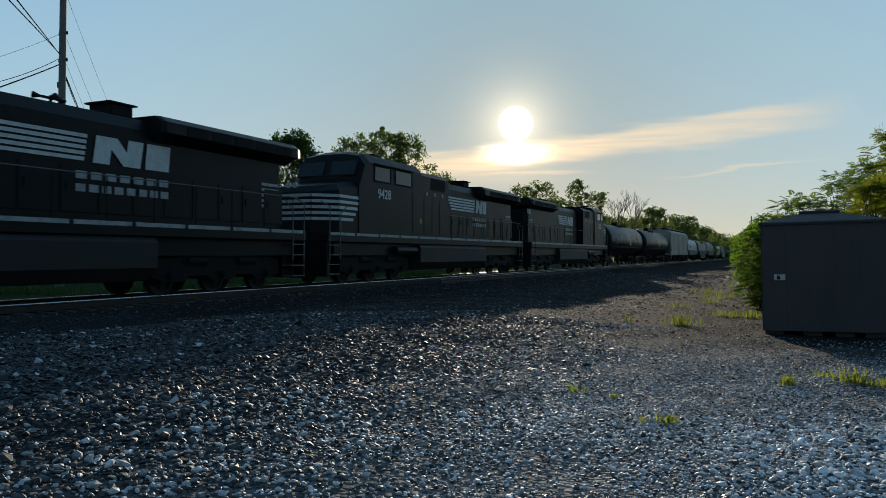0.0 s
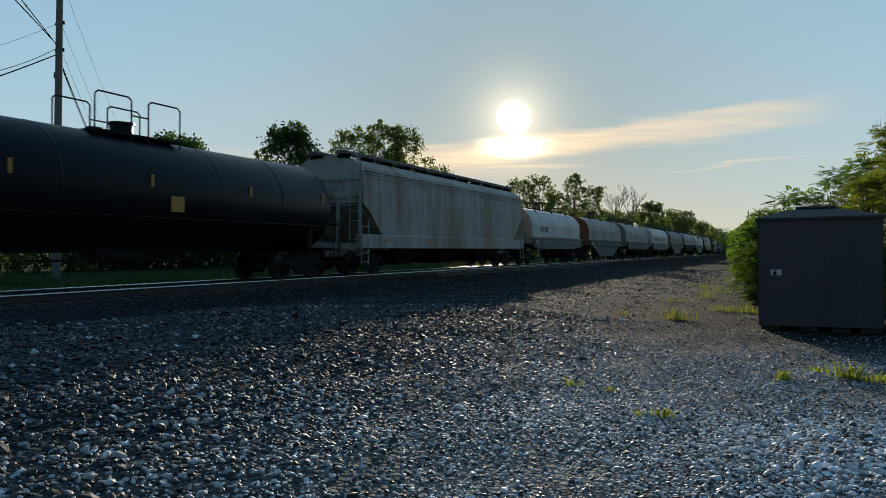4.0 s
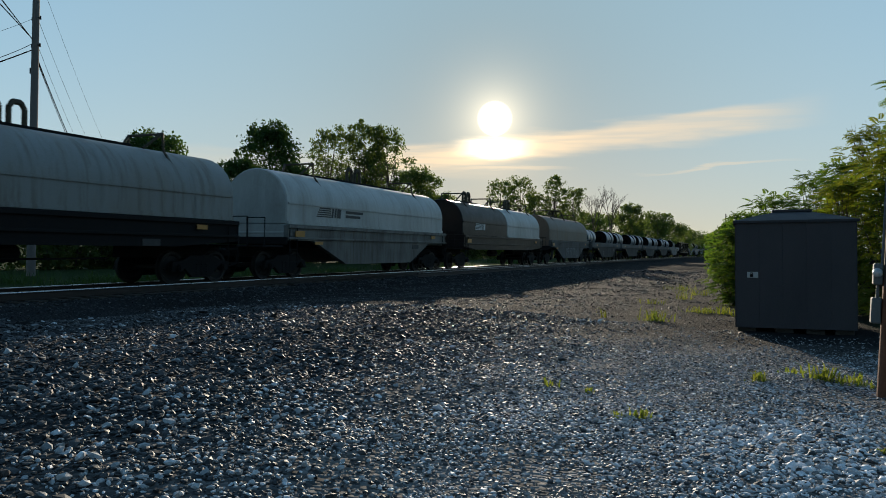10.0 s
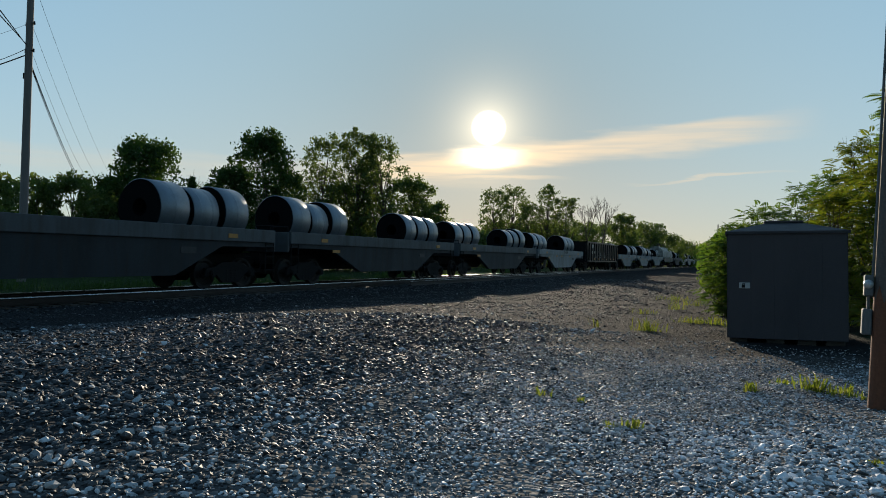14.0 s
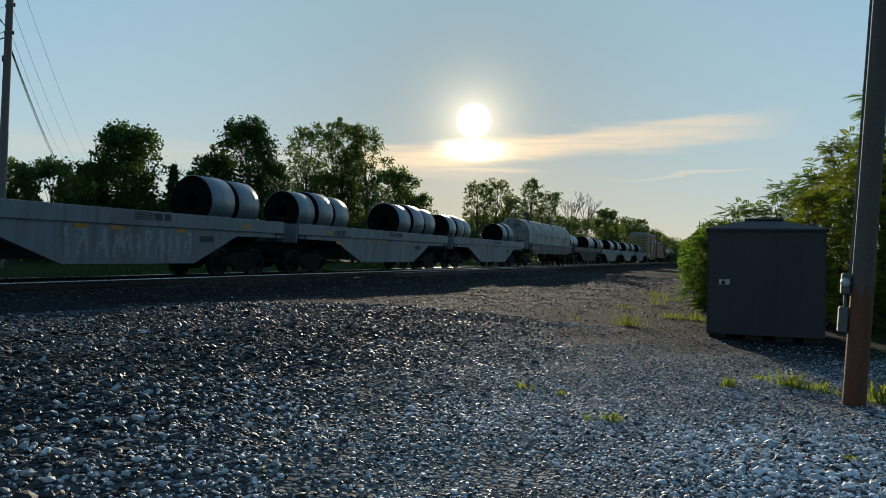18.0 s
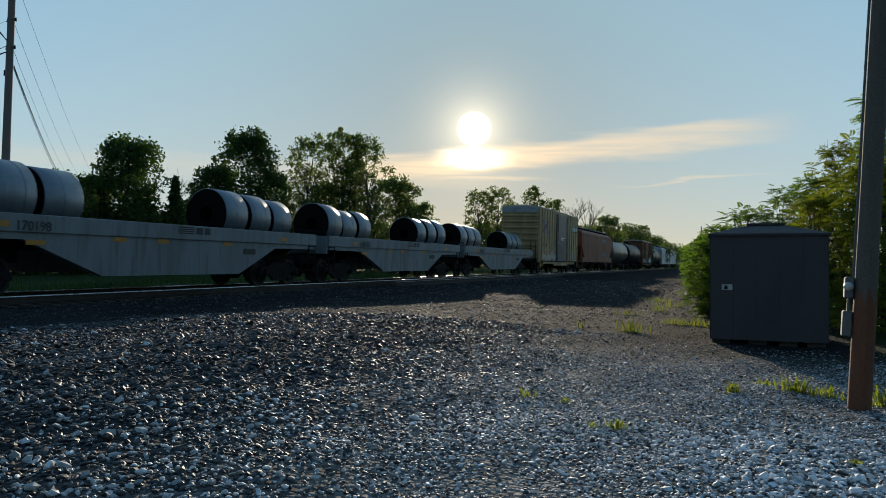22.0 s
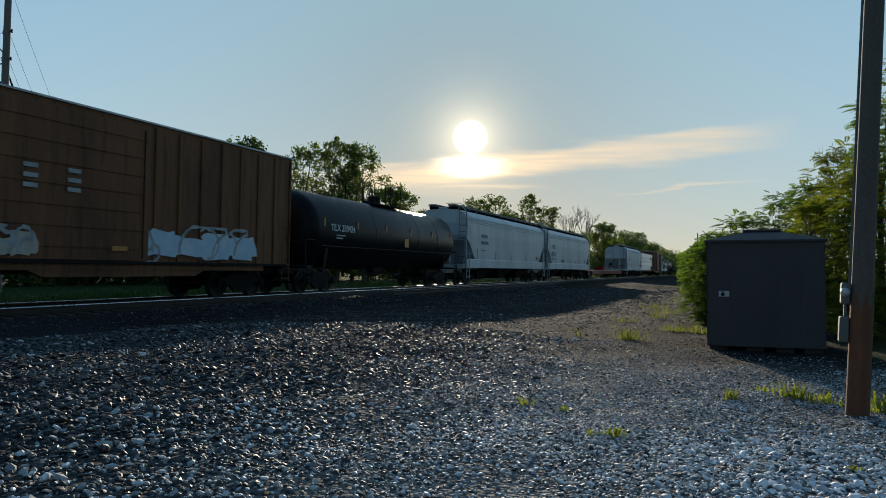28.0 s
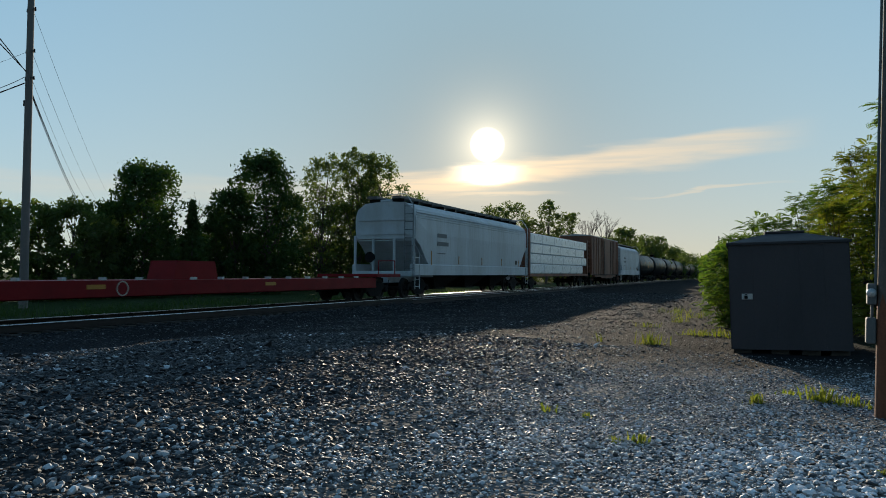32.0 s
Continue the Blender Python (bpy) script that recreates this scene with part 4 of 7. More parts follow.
    bare_tree(x, y, 0.2, 8.2, 2.5, 17, "dead upper branches above the foliage", thick=0.006)


build_trees()


def weed(x, y, r, h, n, seed, leaf=None, label="small clump of green weeds in the gravel", name="weed"):
    rng = np.random.default_rng(seed)
    ob = tagged(new(name), label, "weed")
    ob.matrix_basis = pose(x, y, float(ground_height(x, y)))
    p = rng.normal(size=(n, 2)) * r * 0.5
    ang = rng.uniform(0, 2 * math.pi, n)
    out = np.stack([np.cos(ang), np.sin(ang)], 1)
    H = h * rng.uniform(0.15, 1.0, n) ** 1.3
    w = 0.0045 + 0.006 * rng.random(n)
    side = np.stack([-out[:, 1], out[:, 0]], 1) * w[:, None]
    z = np.zeros((n, 1))
    b0, b1 = np.hstack([p - side, z - 0.02]), np.hstack([p + side, z - 0.02])
    mid = p + out * (H * 0.34)[:, None]
    m0, m1 = np.hstack([mid - side, (H * 0.7)[:, None]]), np.hstack([mid + side, (H * 0.7)[:, None]])
    tip = np.hstack([p + out * (H * 0.95)[:, None], (H * 0.86)[:, None]])
    tip2 = tip + np.hstack([side * 0.2, z])
    v = np.stack([b0, b1, m1, m0, tip, tip2], 1).reshape(-1, 3)
    i = np.arange(n)[:, None] * 6
    f = np.hstack([i + [[0, 1, 2, 3]], i + [[3, 2, 5, 4]]]).ravel()
    tagged(hang("foliage", from_arrays("foliage", v, f, 4), leaf or M_GRASS, ob), kind="stuff")
    return ob


def build_weeds():
    for k, (x, y, r, h, n) in enumerate(((-2.13, 16.8, 0.26, 0.34, 90), (-1.45, 19.5, 0.35, 0.2, 70), (-0.9, 19.8, 0.35, 0.26, 90), (-0.35, 19.0, 0.22, 0.3, 40), (-1.02, 7.0, 0.09, 0.10, 44), (-1.2, 6.9, 0.06, 0.06, 22), (-0.01, 9.6, 0.11, 0.15, 44),
                                         (-1.72, 8.05, 0.06, 0.07, 24), (-2.14, 8.05, 0.09, 0.11, 16), (0.72, 10.0, 0.15, 0.22, 70), (1.0, 9.9, 0.2, 0.13, 70), (1.62, 9.5, 0.14, 0.30, 80), (1.3, 9.75, 0.16, 0.09, 40), (1.85, 9.3, 0.16, 0.24, 60), (0.35, 10.5, 0.2, 0.08, 40),
                                         (-3.0, 22.5, 0.4, 0.2, 40), (-2.3, 25.0, 0.3, 0.5, 40), (-2.9, 31.0, 0.6, 0.25, 60), (-3.2, 16.5, 0.1, 0.25, 14), (0.9, 6.6, 0.06, 0.05, 20), (1.45, 7.6, 0.1, 0.07, 30), (-2.0, 28.0, 0.4, 0.3, 40))):
        weed(x, y, r, h * 1.15, int(n * 1.1), 200 + k, M_WEED, name="weed" if r < 0.13 else "grass_clump", label="small clump of green weeds in the gravel" if r < 0.13 else "yellow-green tuft of grass and weeds")
    rng = np.random.default_rng(8)
    for k in range(26):
        x, y = rng.uniform(-24, -19), rng.uniform(4, 70)
        # the dark leaf colour stands in for the trees' shade on this grass
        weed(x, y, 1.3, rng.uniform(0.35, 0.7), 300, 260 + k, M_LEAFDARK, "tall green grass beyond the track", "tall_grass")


build_weeds()


# ---- loose stones ----
def stone_shapes(rng, count):
    """Unit stones: angular eight-cornered chips, each knocked out of shape in its own way."""
    base = np.array([(x, y, z) for x in (-1, 1) for y in (-1, 1) for z in (-1, 1)], float) * 0.62
    tri = np.array([(0, 1, 3), (0, 3, 2), (4, 6, 7), (4, 7, 5), (0, 4, 5), (0, 5, 1), (2, 3, 7), (2, 7, 6), (0, 2, 6), (0, 6, 4), (1, 5, 7), (1, 7, 3)])
    shapes = []
    for _ in range(count):
        v = base * rng.uniform(0.45, 1.3, (8, 3)) * np.array([rng.uniform(0.95, 1.6), rng.uniform(0.75, 1.15), rng.uniform(0.4, 0.85)])
        shapes.append(v)
    octa = np.array([(1, 0, 0), (-1, 0, 0), (0, 1, 0), (0, -1, 0), (0, 0, 1), (0, 0, -1)], float)
    tri8 = np.array([(0, 2, 4), (2, 1, 4), (1, 3, 4), (3, 0, 4), (2, 0, 5), (1, 2, 5), (3, 1, 5), (0, 3, 5)])
    small = [(octa + rng.normal(0, 0.22, (6, 3))) * np.array([rng.uniform(0.95, 1.5), rng.uniform(0.75, 1.1), rng.uniform(0.3, 0.55)]) for _ in range(count)]
    # rounder lumps of twelve corners for those seen close
    g = (1 + 5 ** 0.5) / 2
    ico = np.array([(-1, g, 0), (1, g, 0), (-1, -g, 0), (1, -g, 0), (0, -1, g), (0, 1, g), (0, -1, -g), (0, 1, -g), (g, 0, -1), (g, 0, 1), (-g, 0, -1), (-g, 0, 1)]) / math.hypot(1, g)
    near3 = [sorted(range(12), key=lambda j: np.linalg.norm(ico[i] - ico[j]))[1:6] for i in range(12)]
    tri20 = []
    for i, j, k in [(i, j, k) for i in range(12) for j in near3[i] for k in near3[j] if i < j and i < k and j != k and k in near3[i]]:
        if np.dot(np.cross(ico[j] - ico[i], ico[k] - ico[i]), ico[i]) > 0:
            tri20.append((i, j, k))
    tri20 = np.array(sorted(set(tri20)))
    round_ = [ico * rng.uniform(0.72, 1.18, (12, 1)) * np.array([rng.uniform(0.95, 1.5), rng.uniform(0.7, 1.1), rng.uniform(0.38, 0.75)]) for _ in range(count)]
    return np.array(shapes), tri, np.array(small), tri8, np.array(round_), tri20


def random_turns(rng, n):
    """Mostly lying flat, turned any way about the vertical."""
    a, b, c = rng.uniform(0, 2 * math.pi, n), rng.normal(0, 0.3, n), rng.normal(0, 0.3, n)
    ca, sa, cb, sb, cc, sc = np.cos(a), np.sin(a), np.cos(b), np.sin(b), np.cos(c), np.sin(c)
    z, o = np.zeros(n), np.ones(n)
    Rz = np.stack([ca, -sa, z, sa, ca, z, z, z, o], 1).reshape(n, 3, 3)
    Ry = np.stack([cb, z, sb, z, o, z, -sb, z, cb], 1).reshape(n, 3, 3)
    Rx = np.stack([o, z, z, z, cc, -sc, z, sc, cc], 1).reshape(n, 3, 3)
    return Rz @ Ry @ Rx


def scatter(rng, n, r0, r1, az0, az1):
    ang = np.radians(rng.uniform(az0, az1, n))
    r = r0 + (r1 - r0) * rng.random(n)
    return -r * np.sin(ang), r * np.cos(ang), r


def stone_field(rng, shapes, tri, x, y, size, name, material, sink=(-0.1, 0.4)):
    n = len(x)
    z = ground_height(x, y) + size * rng.uniform(*sink, n)
    turns = random_turns(rng, n)
    pick = rng.integers(0, len(shapes), n)
    v = np.einsum("nij,nkj->nki", turns, shapes[pick]) * size[:, None, None] + np.stack([x, y, z], 1)[:, None, :]
    f = (tri[None] + shapes.shape[1] * np.arange(n)[:, None, None]).reshape(-1)
    return tagged(hang(name, from_arrays(name, v.reshape(-1, 3), f, 3), material, bpy.data.objects["ground"]), kind="stuff")


def build_stones():
    rng = np.random.default_rng(21)
    shapes, tri, small, tri8, round_, tri20 = stone_shapes(rng, 60)
    n = 620000
    x, y, r = scatter(rng, n, 2.2, 16.0, -12, 66)
    coarse = np.clip((-x - 1.8) / 3.2 + rng.normal(0, 0.14, n), 0, 1)
    pile = np.clip((x + 0.75 + 0.2 * np.sin(2.1 * y) + rng.normal(0, 0.25, n)) / 1.1, 0, 1) * np.clip((8.8 - y + rng.normal(0, 0.4, n)) / 2.4, 0, 1)
    mean = 0.0112 + 0.0118 * coarse + 0.0070 * pile
    grow = 1 + 0.012 * np.clip(r - 6, 0, 20)
    size = mean * rng.lognormal(0, 0.34, n) * grow
    want = 1.0 / (np.pi * (mean * grow) ** 2 * 1.45)
    have = n / (np.radians(78) * r * 13.8)
    # worn patches of bare earth, and the trodden earth before the shed
    bare = np.zeros(n)
    for bx, by, br in ((-1.55, 5.1, 0.55), (-2.5, 4.2, 0.4), (-3.2, 6.4, 0.5), (-0.9, 12.6, 1.1), (-1.9, 9.8, 0.6), (0.9, 8.9, 0.45), (-2.6, 13.2, 1.2)):
        bare = np.maximum(bare, np.exp(-(((x - bx) / br) ** 2 + ((y - by) / (br * 1.4)) ** 2)))
    trod = np.clip((y - 11.6 + 0.5 * np.sin(1.7 * x)) / 2.2, 0, 1) * np.clip((x + 3.6) / 1.8, 0, 1)
    thin = (1 - 0.75 * bare) * (1 - 0.9 * trod)
    keep = (rng.random(n) < want / have * np.clip(9 / r, 0.4, 1) * thin) & (x > -14.35) & ~((x > -0.5) & (y > 15.4) & (x < 2.0))
    roll = rng.random(n)
    dark = roll < np.clip(0.24 + coarse * 0.68 - pile * 0.20, 0.05, 0.92)
    pale = ~dark & (rng.random(n) < np.clip(0.34 + 0.5 * pile - 0.22 * coarse, 0.08, 0.95))
    pale &= (r < 9.5) | (rng.random(n) < 0.35)
    ids = np.nonzero(keep)[0]
    near = ids[np.argsort(np.hypot(x[ids] + 1.2, y[ids] - 4.6))[:300]]
    keep[near] = False
    for who, name, mtl in ((keep & dark, "ballast_gravel", M_GRAVEL), (keep & ~dark & ~pale, "crushed_stone", M_MIDSTONE), (keep & pale, "crushed_limestone", M_LIMESTONE)):
        close = who & (r < 7.6)
        away = who & (r >= 7.6)
        stone_field(rng, round_, tri20, x[close], y[close], size[close], name, mtl)
        stone_field(rng, small, tri8, x[away], y[away], size[away], name, mtl)
    # lumps towards the far end and along the track's shoulder
    n = 80000
    x2, y2, r2 = scatter(rng, n, 14.0, 60.0, -2, 56)
    ok = (x2 > -14.6) & (rng.random(n) < np.clip(1.3 - r2 / 45, 0.3, 1)) & ~((x2 > -0.6) & (y2 > 15.4)) & ((x2 < -3.4) | (rng.random(n) < 0.45))
    s2 = 0.0009 * r2 * rng.lognormal(0, 0.35, n)
    grey = rng.random(n) < np.clip((x2 + 9) / 10, 0.04, 0.4) * np.clip((24 - y2) / 8, 0.05, 1)
    for who, name, mtl in ((ok & ~grey, "distant_gravel", M_GRAVEL), (ok & grey, "distant_stone", M_MIDSTONE)):
        stone_field(rng, small, tri8, x2[who], y2[who], s2[who], name, mtl)
    n = 14000
    y3 = 4 + 56 * rng.random(n) ** 1.6
    x3 = rng.uniform(-17.4, -13.0, n)
    far_size = 0.03 * rng.lognormal(0, 0.3, n) * (1 + y3 / 60)
    stone_field(rng, small, tri8, x3, y3, far_size, "track_ballast", M_GRAVEL, (-0.6, 0.15))
    # the same gravel goes on round and behind the camera, thinner
    n = 30000
    ang, rr = rng.uniform(0, 2 * math.pi, n), 0.3 + 6.2 * np.sqrt(rng.random(n))
    x4, y4 = -rr * np.sin(ang), rr * np.cos(ang)
    left = np.degrees(np.arctan2(-x4, y4))
    ok = ((left < -12) | (left > 66) | (rr < 2.2)) & (x4 < 2.6) & (rng.random(n) < np.clip((6.6 - rr) / 3, 0, 1))
    c4 = np.clip((-x4 - 1.8) / 3.2 + rng.normal(0, 0.12, n), 0, 1)
    s4 = (0.0145 + 0.02 * c4) * rng.lognormal(0, 0.36, n)
    d4 = rng.random(n) < np.clip(c4 * 0.6 + 0.3, 0.10, 0.9)
    for who, name, mtl in ((ok & d4, "ballast_gravel", M_GRAVEL), (ok & ~d4, "crushed_stone", M_MIDSTONE)):
        stone_field(rng, small, tri8, x4[who], y4[who], s4[who], name, mtl)
    lumps = [from_arrays("stone", s, tri.ravel(), 3) for s in shapes[:24]]
    turns = random_turns(rng, 300)
    for k, i in enumerate(near):
        z = float(ground_height(x[i], y[i])) + size[i] * 0.2
        hang("stone", lumps[k % 24], M_PEBBLE, bpy.data.objects["ground"], m=Matrix.Translation((x[i], y[i], z)) @ Matrix(turns[k].tolist()).to_4x4() @ Matrix.Scale(float(size[i]), 4))


build_stones()


# ---- rolling stock: x across (camera side is +x), y along, z up from the rail top ----
CACHE = {}
MOVING = []
WHEELS = []


def shared(key, make):
    if key not in CACHE:
        bm = B()
        make(bm)
        me = bpy.data.meshes.new(key)
        bm.to_mesh(me)
        bm.free()
        CACHE[key] = me
    return CACHE[key]


def mk_wheelset(bm):
    bmw = []
    for s in (-1, 1):
        a = 0.755 * s
        n0 = len(bm.verts)
        lathe(bm, [(-0.07, 0.0), (-0.07, 0.12), (-0.03, 0.16), (-0.015, 0.33), (-0.065, 0.38), (-0.065, 0.457), (0.045, 0.462), (0.05, 0.488), (0.075, 0.488), (0.075, 0.38), (0.03, 0.33), (0.02, 0.14), (0.07, 0.11), (0.07, 0.0)], (0, 0), 20)
        bm.verts.ensure_lookup_table()
        vs = bm.verts[n0:]
        for v in vs:
            x, y, z = v.co
            v.co = (a - s * y, x, z)
        # two raised marks that show the turning
        for q in (0, 1):
            box(bm, a + s * 0.03, a + s * 0.066, -0.02, 0.02, 0.2 if q == 0 else -0.3, 0.3 if q == 0 else -0.2)
    rod(bm, (-1.05, 0, 0), (1.05, 0, 0), 0.085, 12)
    bmesh.ops.recalc_face_normals(bm, faces=bm.faces[:])


def mk_sideframe(bm):
    out = [(-1.18, 0.36), (-1.12, 0.62), (-0.75, 0.66), (-0.45, 0.80), (0.45, 0.80), (0.75, 0.66), (1.12, 0.62), (1.18, 0.36), (0.98, 0.36), (0.93, 0.47), (0.72, 0.47), (0.36, 0.18), (-0.36, 0.18), (-0.72, 0.47), (-0.93, 0.47), (-0.98, 0.36)]
    prism(bm, out, -0.06, 0.06, "x")


def mk_springs(bm):
    """One coil spring, standing: turns drawn as a ribbed column."""
    prev = None
    for k in range(11):
        r, z = (0.085 if k % 2 else 0.06), 0.23 + k * 0.036
        ring = [bm.verts.new((r * math.cos(q * math.pi / 4), r * math.sin(q * math.pi / 4), z)) for q in range(8)]
        if prev:
            for q in range(8):
                bm.faces.new((prev[q], prev[(q + 1) % 8], ring[(q + 1) % 8], ring[q]))
        else:
            bm.faces.new(ring[::-1])
        prev = ring
    bm.faces.new(prev)


def mk_bearing(bm):
    rod(bm, (-0.1, 0, 0), (0.09, 0, 0), 0.11, 12)
    rod(bm, (0.09, 0, 0), (0.12, 0, 0), 0.07, 8)


def mk_bolster(bm):
    box(bm, -1.0, 1.0, -0.18, 0.18, 0.42, 0.72, 0.03)
    rod(bm, (0, 0, 0.7), (0, 0, 0.86), 0.2, 12)


def mk_coupler(bm):
    box(bm, -0.09, 0.09, -0.35, 0.45, 0.74, 0.94, 0.02)
    box(bm, -0.19, 0.19, -0.52, -0.33, 0.70, 1.0, 0.05)


def truck(car, y, wheel_r=0.457, half=0.89):
    t = hang("truck", shared("truck_bolster", mk_bolster), M_IRON, car, m=pose(0, y, 0))
    for s in (-1, 1):
        hang("side_frame", shared("side_frame", mk_sideframe), M_IRON, t, m=pose(s * 1.02, 0, 0))
        for w in (-0.2, 0, 0.2):
            hang("coil_spring", shared("spring", mk_springs), M_IRON, t, m=pose(s * 1.02, w, 0))
        for w in (-half, half):
            hang("axle_bearing", shared("bearing", mk_bearing), M_IRON, t, m=pose(s * 1.07, w, wheel_r) if s > 0 else pose(-1.07, w, wheel_r, 0, 0, 180))
    for w in (-half, half):
        ob = hang("wheelset", shared("wheelset", mk_wheelset), M_STEEL_WHEEL, t, smooth=False)
        ob.matrix_basis = pose(0, w, wheel_r)
        WHEELS.append((ob, car, y + w, w, wheel_r))
    return t


def couplers(car, half):
    hang("coupler", shared("coupler", mk_coupler), M_IRON, car, m=pose(0, -half + 0.45, 0))
    hang("coupler", shared("coupler", mk_coupler), M_IRON, car, m=pose(0, half - 0.45, 0, 0, 0, 180))
    for s in (-1, 1):
        bm = B()
        pipe(bm, [(0.35, s * (half - 0.5), 0.85), (0.38, s * (half - 0.25), 0.5), (0.3, s * (half - 0.05), 0.42)], 0.022)
        part("air_hose", bm, M_BLACK, car)


def ladder(car, x, y, z0, z1, w=0.42, along="y", material=None, n=None):
    bm = B()
    n = n or max(2, round((z1 - z0) / 0.38))
    ends = ((x, y - w / 2), (x, y + w / 2)) if along == "y" else ((x - w / 2, y), (x + w / 2, y))
    for e in ends:
        rod(bm, (*e, z0), (*e, z1), 0.018)
    for i in range(n):
        z = z0 + (z1 - z0) * (i + 0.3) / n
        rod(bm, (*ends[0], z), (*ends[1], z), 0.014)
    return part("ladder", bm, material or M_IRON, car)


def patch(car, x, y, z, w, h, material, name="reflector"):
    bm = B()
    box(bm, x - 0.004, x + 0.006, y - w / 2, y + w / 2, z - h / 2, z + h / 2)
    return part(name, bm, material, car)


def vehicle(name, label, category, lead, tail, group="freight cars of the train"):
    ob = tagged(new(name), label, category, group)
    MOVING.append((ob, (lead + tail) / 2))
    return ob, (tail - lead) / 2


def brake_gear(car, y, z=0.85):
    bm = B()
    rod(bm, (0.5, y - 0.45, z), (0.5, y + 0.45, z), 0.2, 12)
    part("air_reservoir", bm, M_IRON, car)
    bm = B()
    pipe(bm, [(0.75, y - 2.4, z - 0.12), (0.75, y + 2.8, z - 0.12)], 0.025)
    part("brake_rod", bm, M_IRON, car)


def tank_car(lead, tail, paint_m, number="", label="black railway tank car with round dome platform", rails=True, stripes=6, R=1.52, zc=2.42, at_y=2.4):
    car, h = vehicle("tank_car", label, "tank car", lead, tail)
    e = h - 0.75
    bm = B()
    lathe(bm, [(-e, 0.0), (-e + 0.03, R * 0.35), (-e + 0.13, R * 0.65), (-e + 0.30, R * 0.87), (-e + 0.5, R * 0.97), (-e + 0.7, R), (-0.02, R * 1.0), (0.02, R), (e - 0.7, R), (e - 0.5, R * 0.97), (e - 0.30, R * 0.87), (e - 0.13, R * 0.65), (e - 0.03, R * 0.35), (e, 0)], (0, zc), 44)
    part("tank", bm, paint_m, car, smooth=True)
    for y in (-e * 0.62, -e * 0.3, e * 0.3, e * 0.62):
        bm = B()
        lathe(bm, [(y - 0.03, R - 0.02), (y - 0.025, R + 0.006), (y + 0.025, R + 0.006), (y + 0.03, R - 0.02)], (0, zc), 44)
        part("weld_band", bm, paint_m, car, smooth=True)
    for s in (-1, 1):
        bm = B()
        box(bm, -0.35, 0.35, s * (h - 0.5), s * (h - 3.2), 0.7, 1.05, 0.03)
        box(bm, -1.45, 1.45, s * (h - 0.55), s * (h - 1.1), 0.96, 1.06, 0.02)
        part("end_frame", bm, M_BLACK, car)
        bm = B()
        prism(bm, [(-1.25, 1.0), (1.25, 1.0), (1.35, 1.75), (0.9, 1.25), (0, 0.95), (-0.9, 1.25), (-1.35, 1.75)], s * (h - 2.3), s * (h - 2.1))
        part("saddle", bm, M_BLACK, car)
        bm = B()
        for x in (-1.4, 1.4):
            pipe(bm, [(x, s * (h - 0.6), 1.05), (x, s * (h - 0.6), 2.0), (x, s * (h - 1.6), 2.0)], 0.02)
        pipe(bm, [(-1.4, s * (h - 0.6), 1.9), (1.4, s * (h - 0.6), 1.9)], 0.02)
        part("end_rail", bm, M_BLACK, car)
        ladder(car, 1.46, s * (h - 0.8), 0.35, 1.3, 0.4)
    bm = B()
    pipe(bm, [(R * 0.985, -e + 0.7, zc - 0.62), (R * 0.985 + 0.06, -e + 0.7, zc - 0.62), (R * 0.985 + 0.06, e - 0.7, zc - 0.62)], 0.018)
    part("side_handrail", bm, M_BLACK, car)
    top = zc + R
    bm = B()
    lathe_pts = [(0.30, top - 0.08), (0.30, top + 0.30), (0.34, top + 0.30), (0.34, top + 0.36), (0.0, top + 0.38)]
    prev = None
    for r, z in lathe_pts:
        ring = [bm.verts.new((r * math.cos(k * math.pi / 9), 0.35 + r * math.sin(k * math.pi / 9), z)) for k in range(18)] if r else None
        if prev and ring:
            for k in range(18):
                bm.faces.new((prev[k], prev[(k + 1) % 18], ring[(k + 1) % 18], ring[k]))
        elif prev:
            bm.faces.new(prev)
        prev = ring
    part("manway", bm, M_BLACK, car)
    bm = B()
    box(bm, -0.75, 0.75, -1.1, 1.65, top - 0.06, top - 0.01)
    part("top_platform", bm, M_IRON, car)
    if rails:
        for s in (-1, 1):
            bm = B()
            for ya, yb in ((-1.1, 0.0), (0.55, 1.65)):
                pipe(bm, [(s * 0.75, ya, top - 0.25), (s * 0.75, ya, top + 0.82), (s * 0.75, ya + 0.1, top + 0.9), (s * 0.75, yb - 0.1, top + 0.9), (s * 0.75, yb, top + 0.82), (s * 0.75, yb, top - 0.2)], 0.022)
            pipe(bm, [(s * 0.75, 0.0, top + 0.45), (s * 0.75, 0.55, top + 0.45)], 0.02)
            part("platform_rail", bm, M_BLACK, car)
    bm = B()
    rod(bm, (0.0, -0.5, top - 0.05), (0.0, -0.5, top + 0.12), 0.2, 12)
    part("valve_box", bm, M_BLACK, car)
    for i in range(stripes):
        y = -e + 1.0 + i * (2 * e - 2.0) / (stripes - 1)
        ang = 0.17
        bm = B()
        box(bm, R * math.cos(ang) - 0.02, R * math.cos(ang) + 0.012, y - 0.045, y + 0.045, zc + 0.05, zc + 0.45)
        part("reflector_strip", bm, M_YELLOW, car, "yellow reflective strip")
    bm = B()
    box(bm, R - 0.012, R + 0.012, 0.6, 1.05, zc - 0.45, zc - 0.05)
    part("yellow_panel", bm, M_YELLOW, car)
    if number:
        lettering(number, 0.36, R + 0.008, -e + at_y, zc + 0.1, M_MARK, car)
        bars(R - 0.004, [(-e + at_y - 0.5, -e + at_y + 0.2, zc - 0.20, zc - 0.15)], M_SILLSTRIPE, car)
        bars(R - 0.004, [(-e + at_y - 0.5, -e + at_y, zc - 0.3, zc - 0.26)], M_MARK, car)
    brake_gear(car, -0.5)
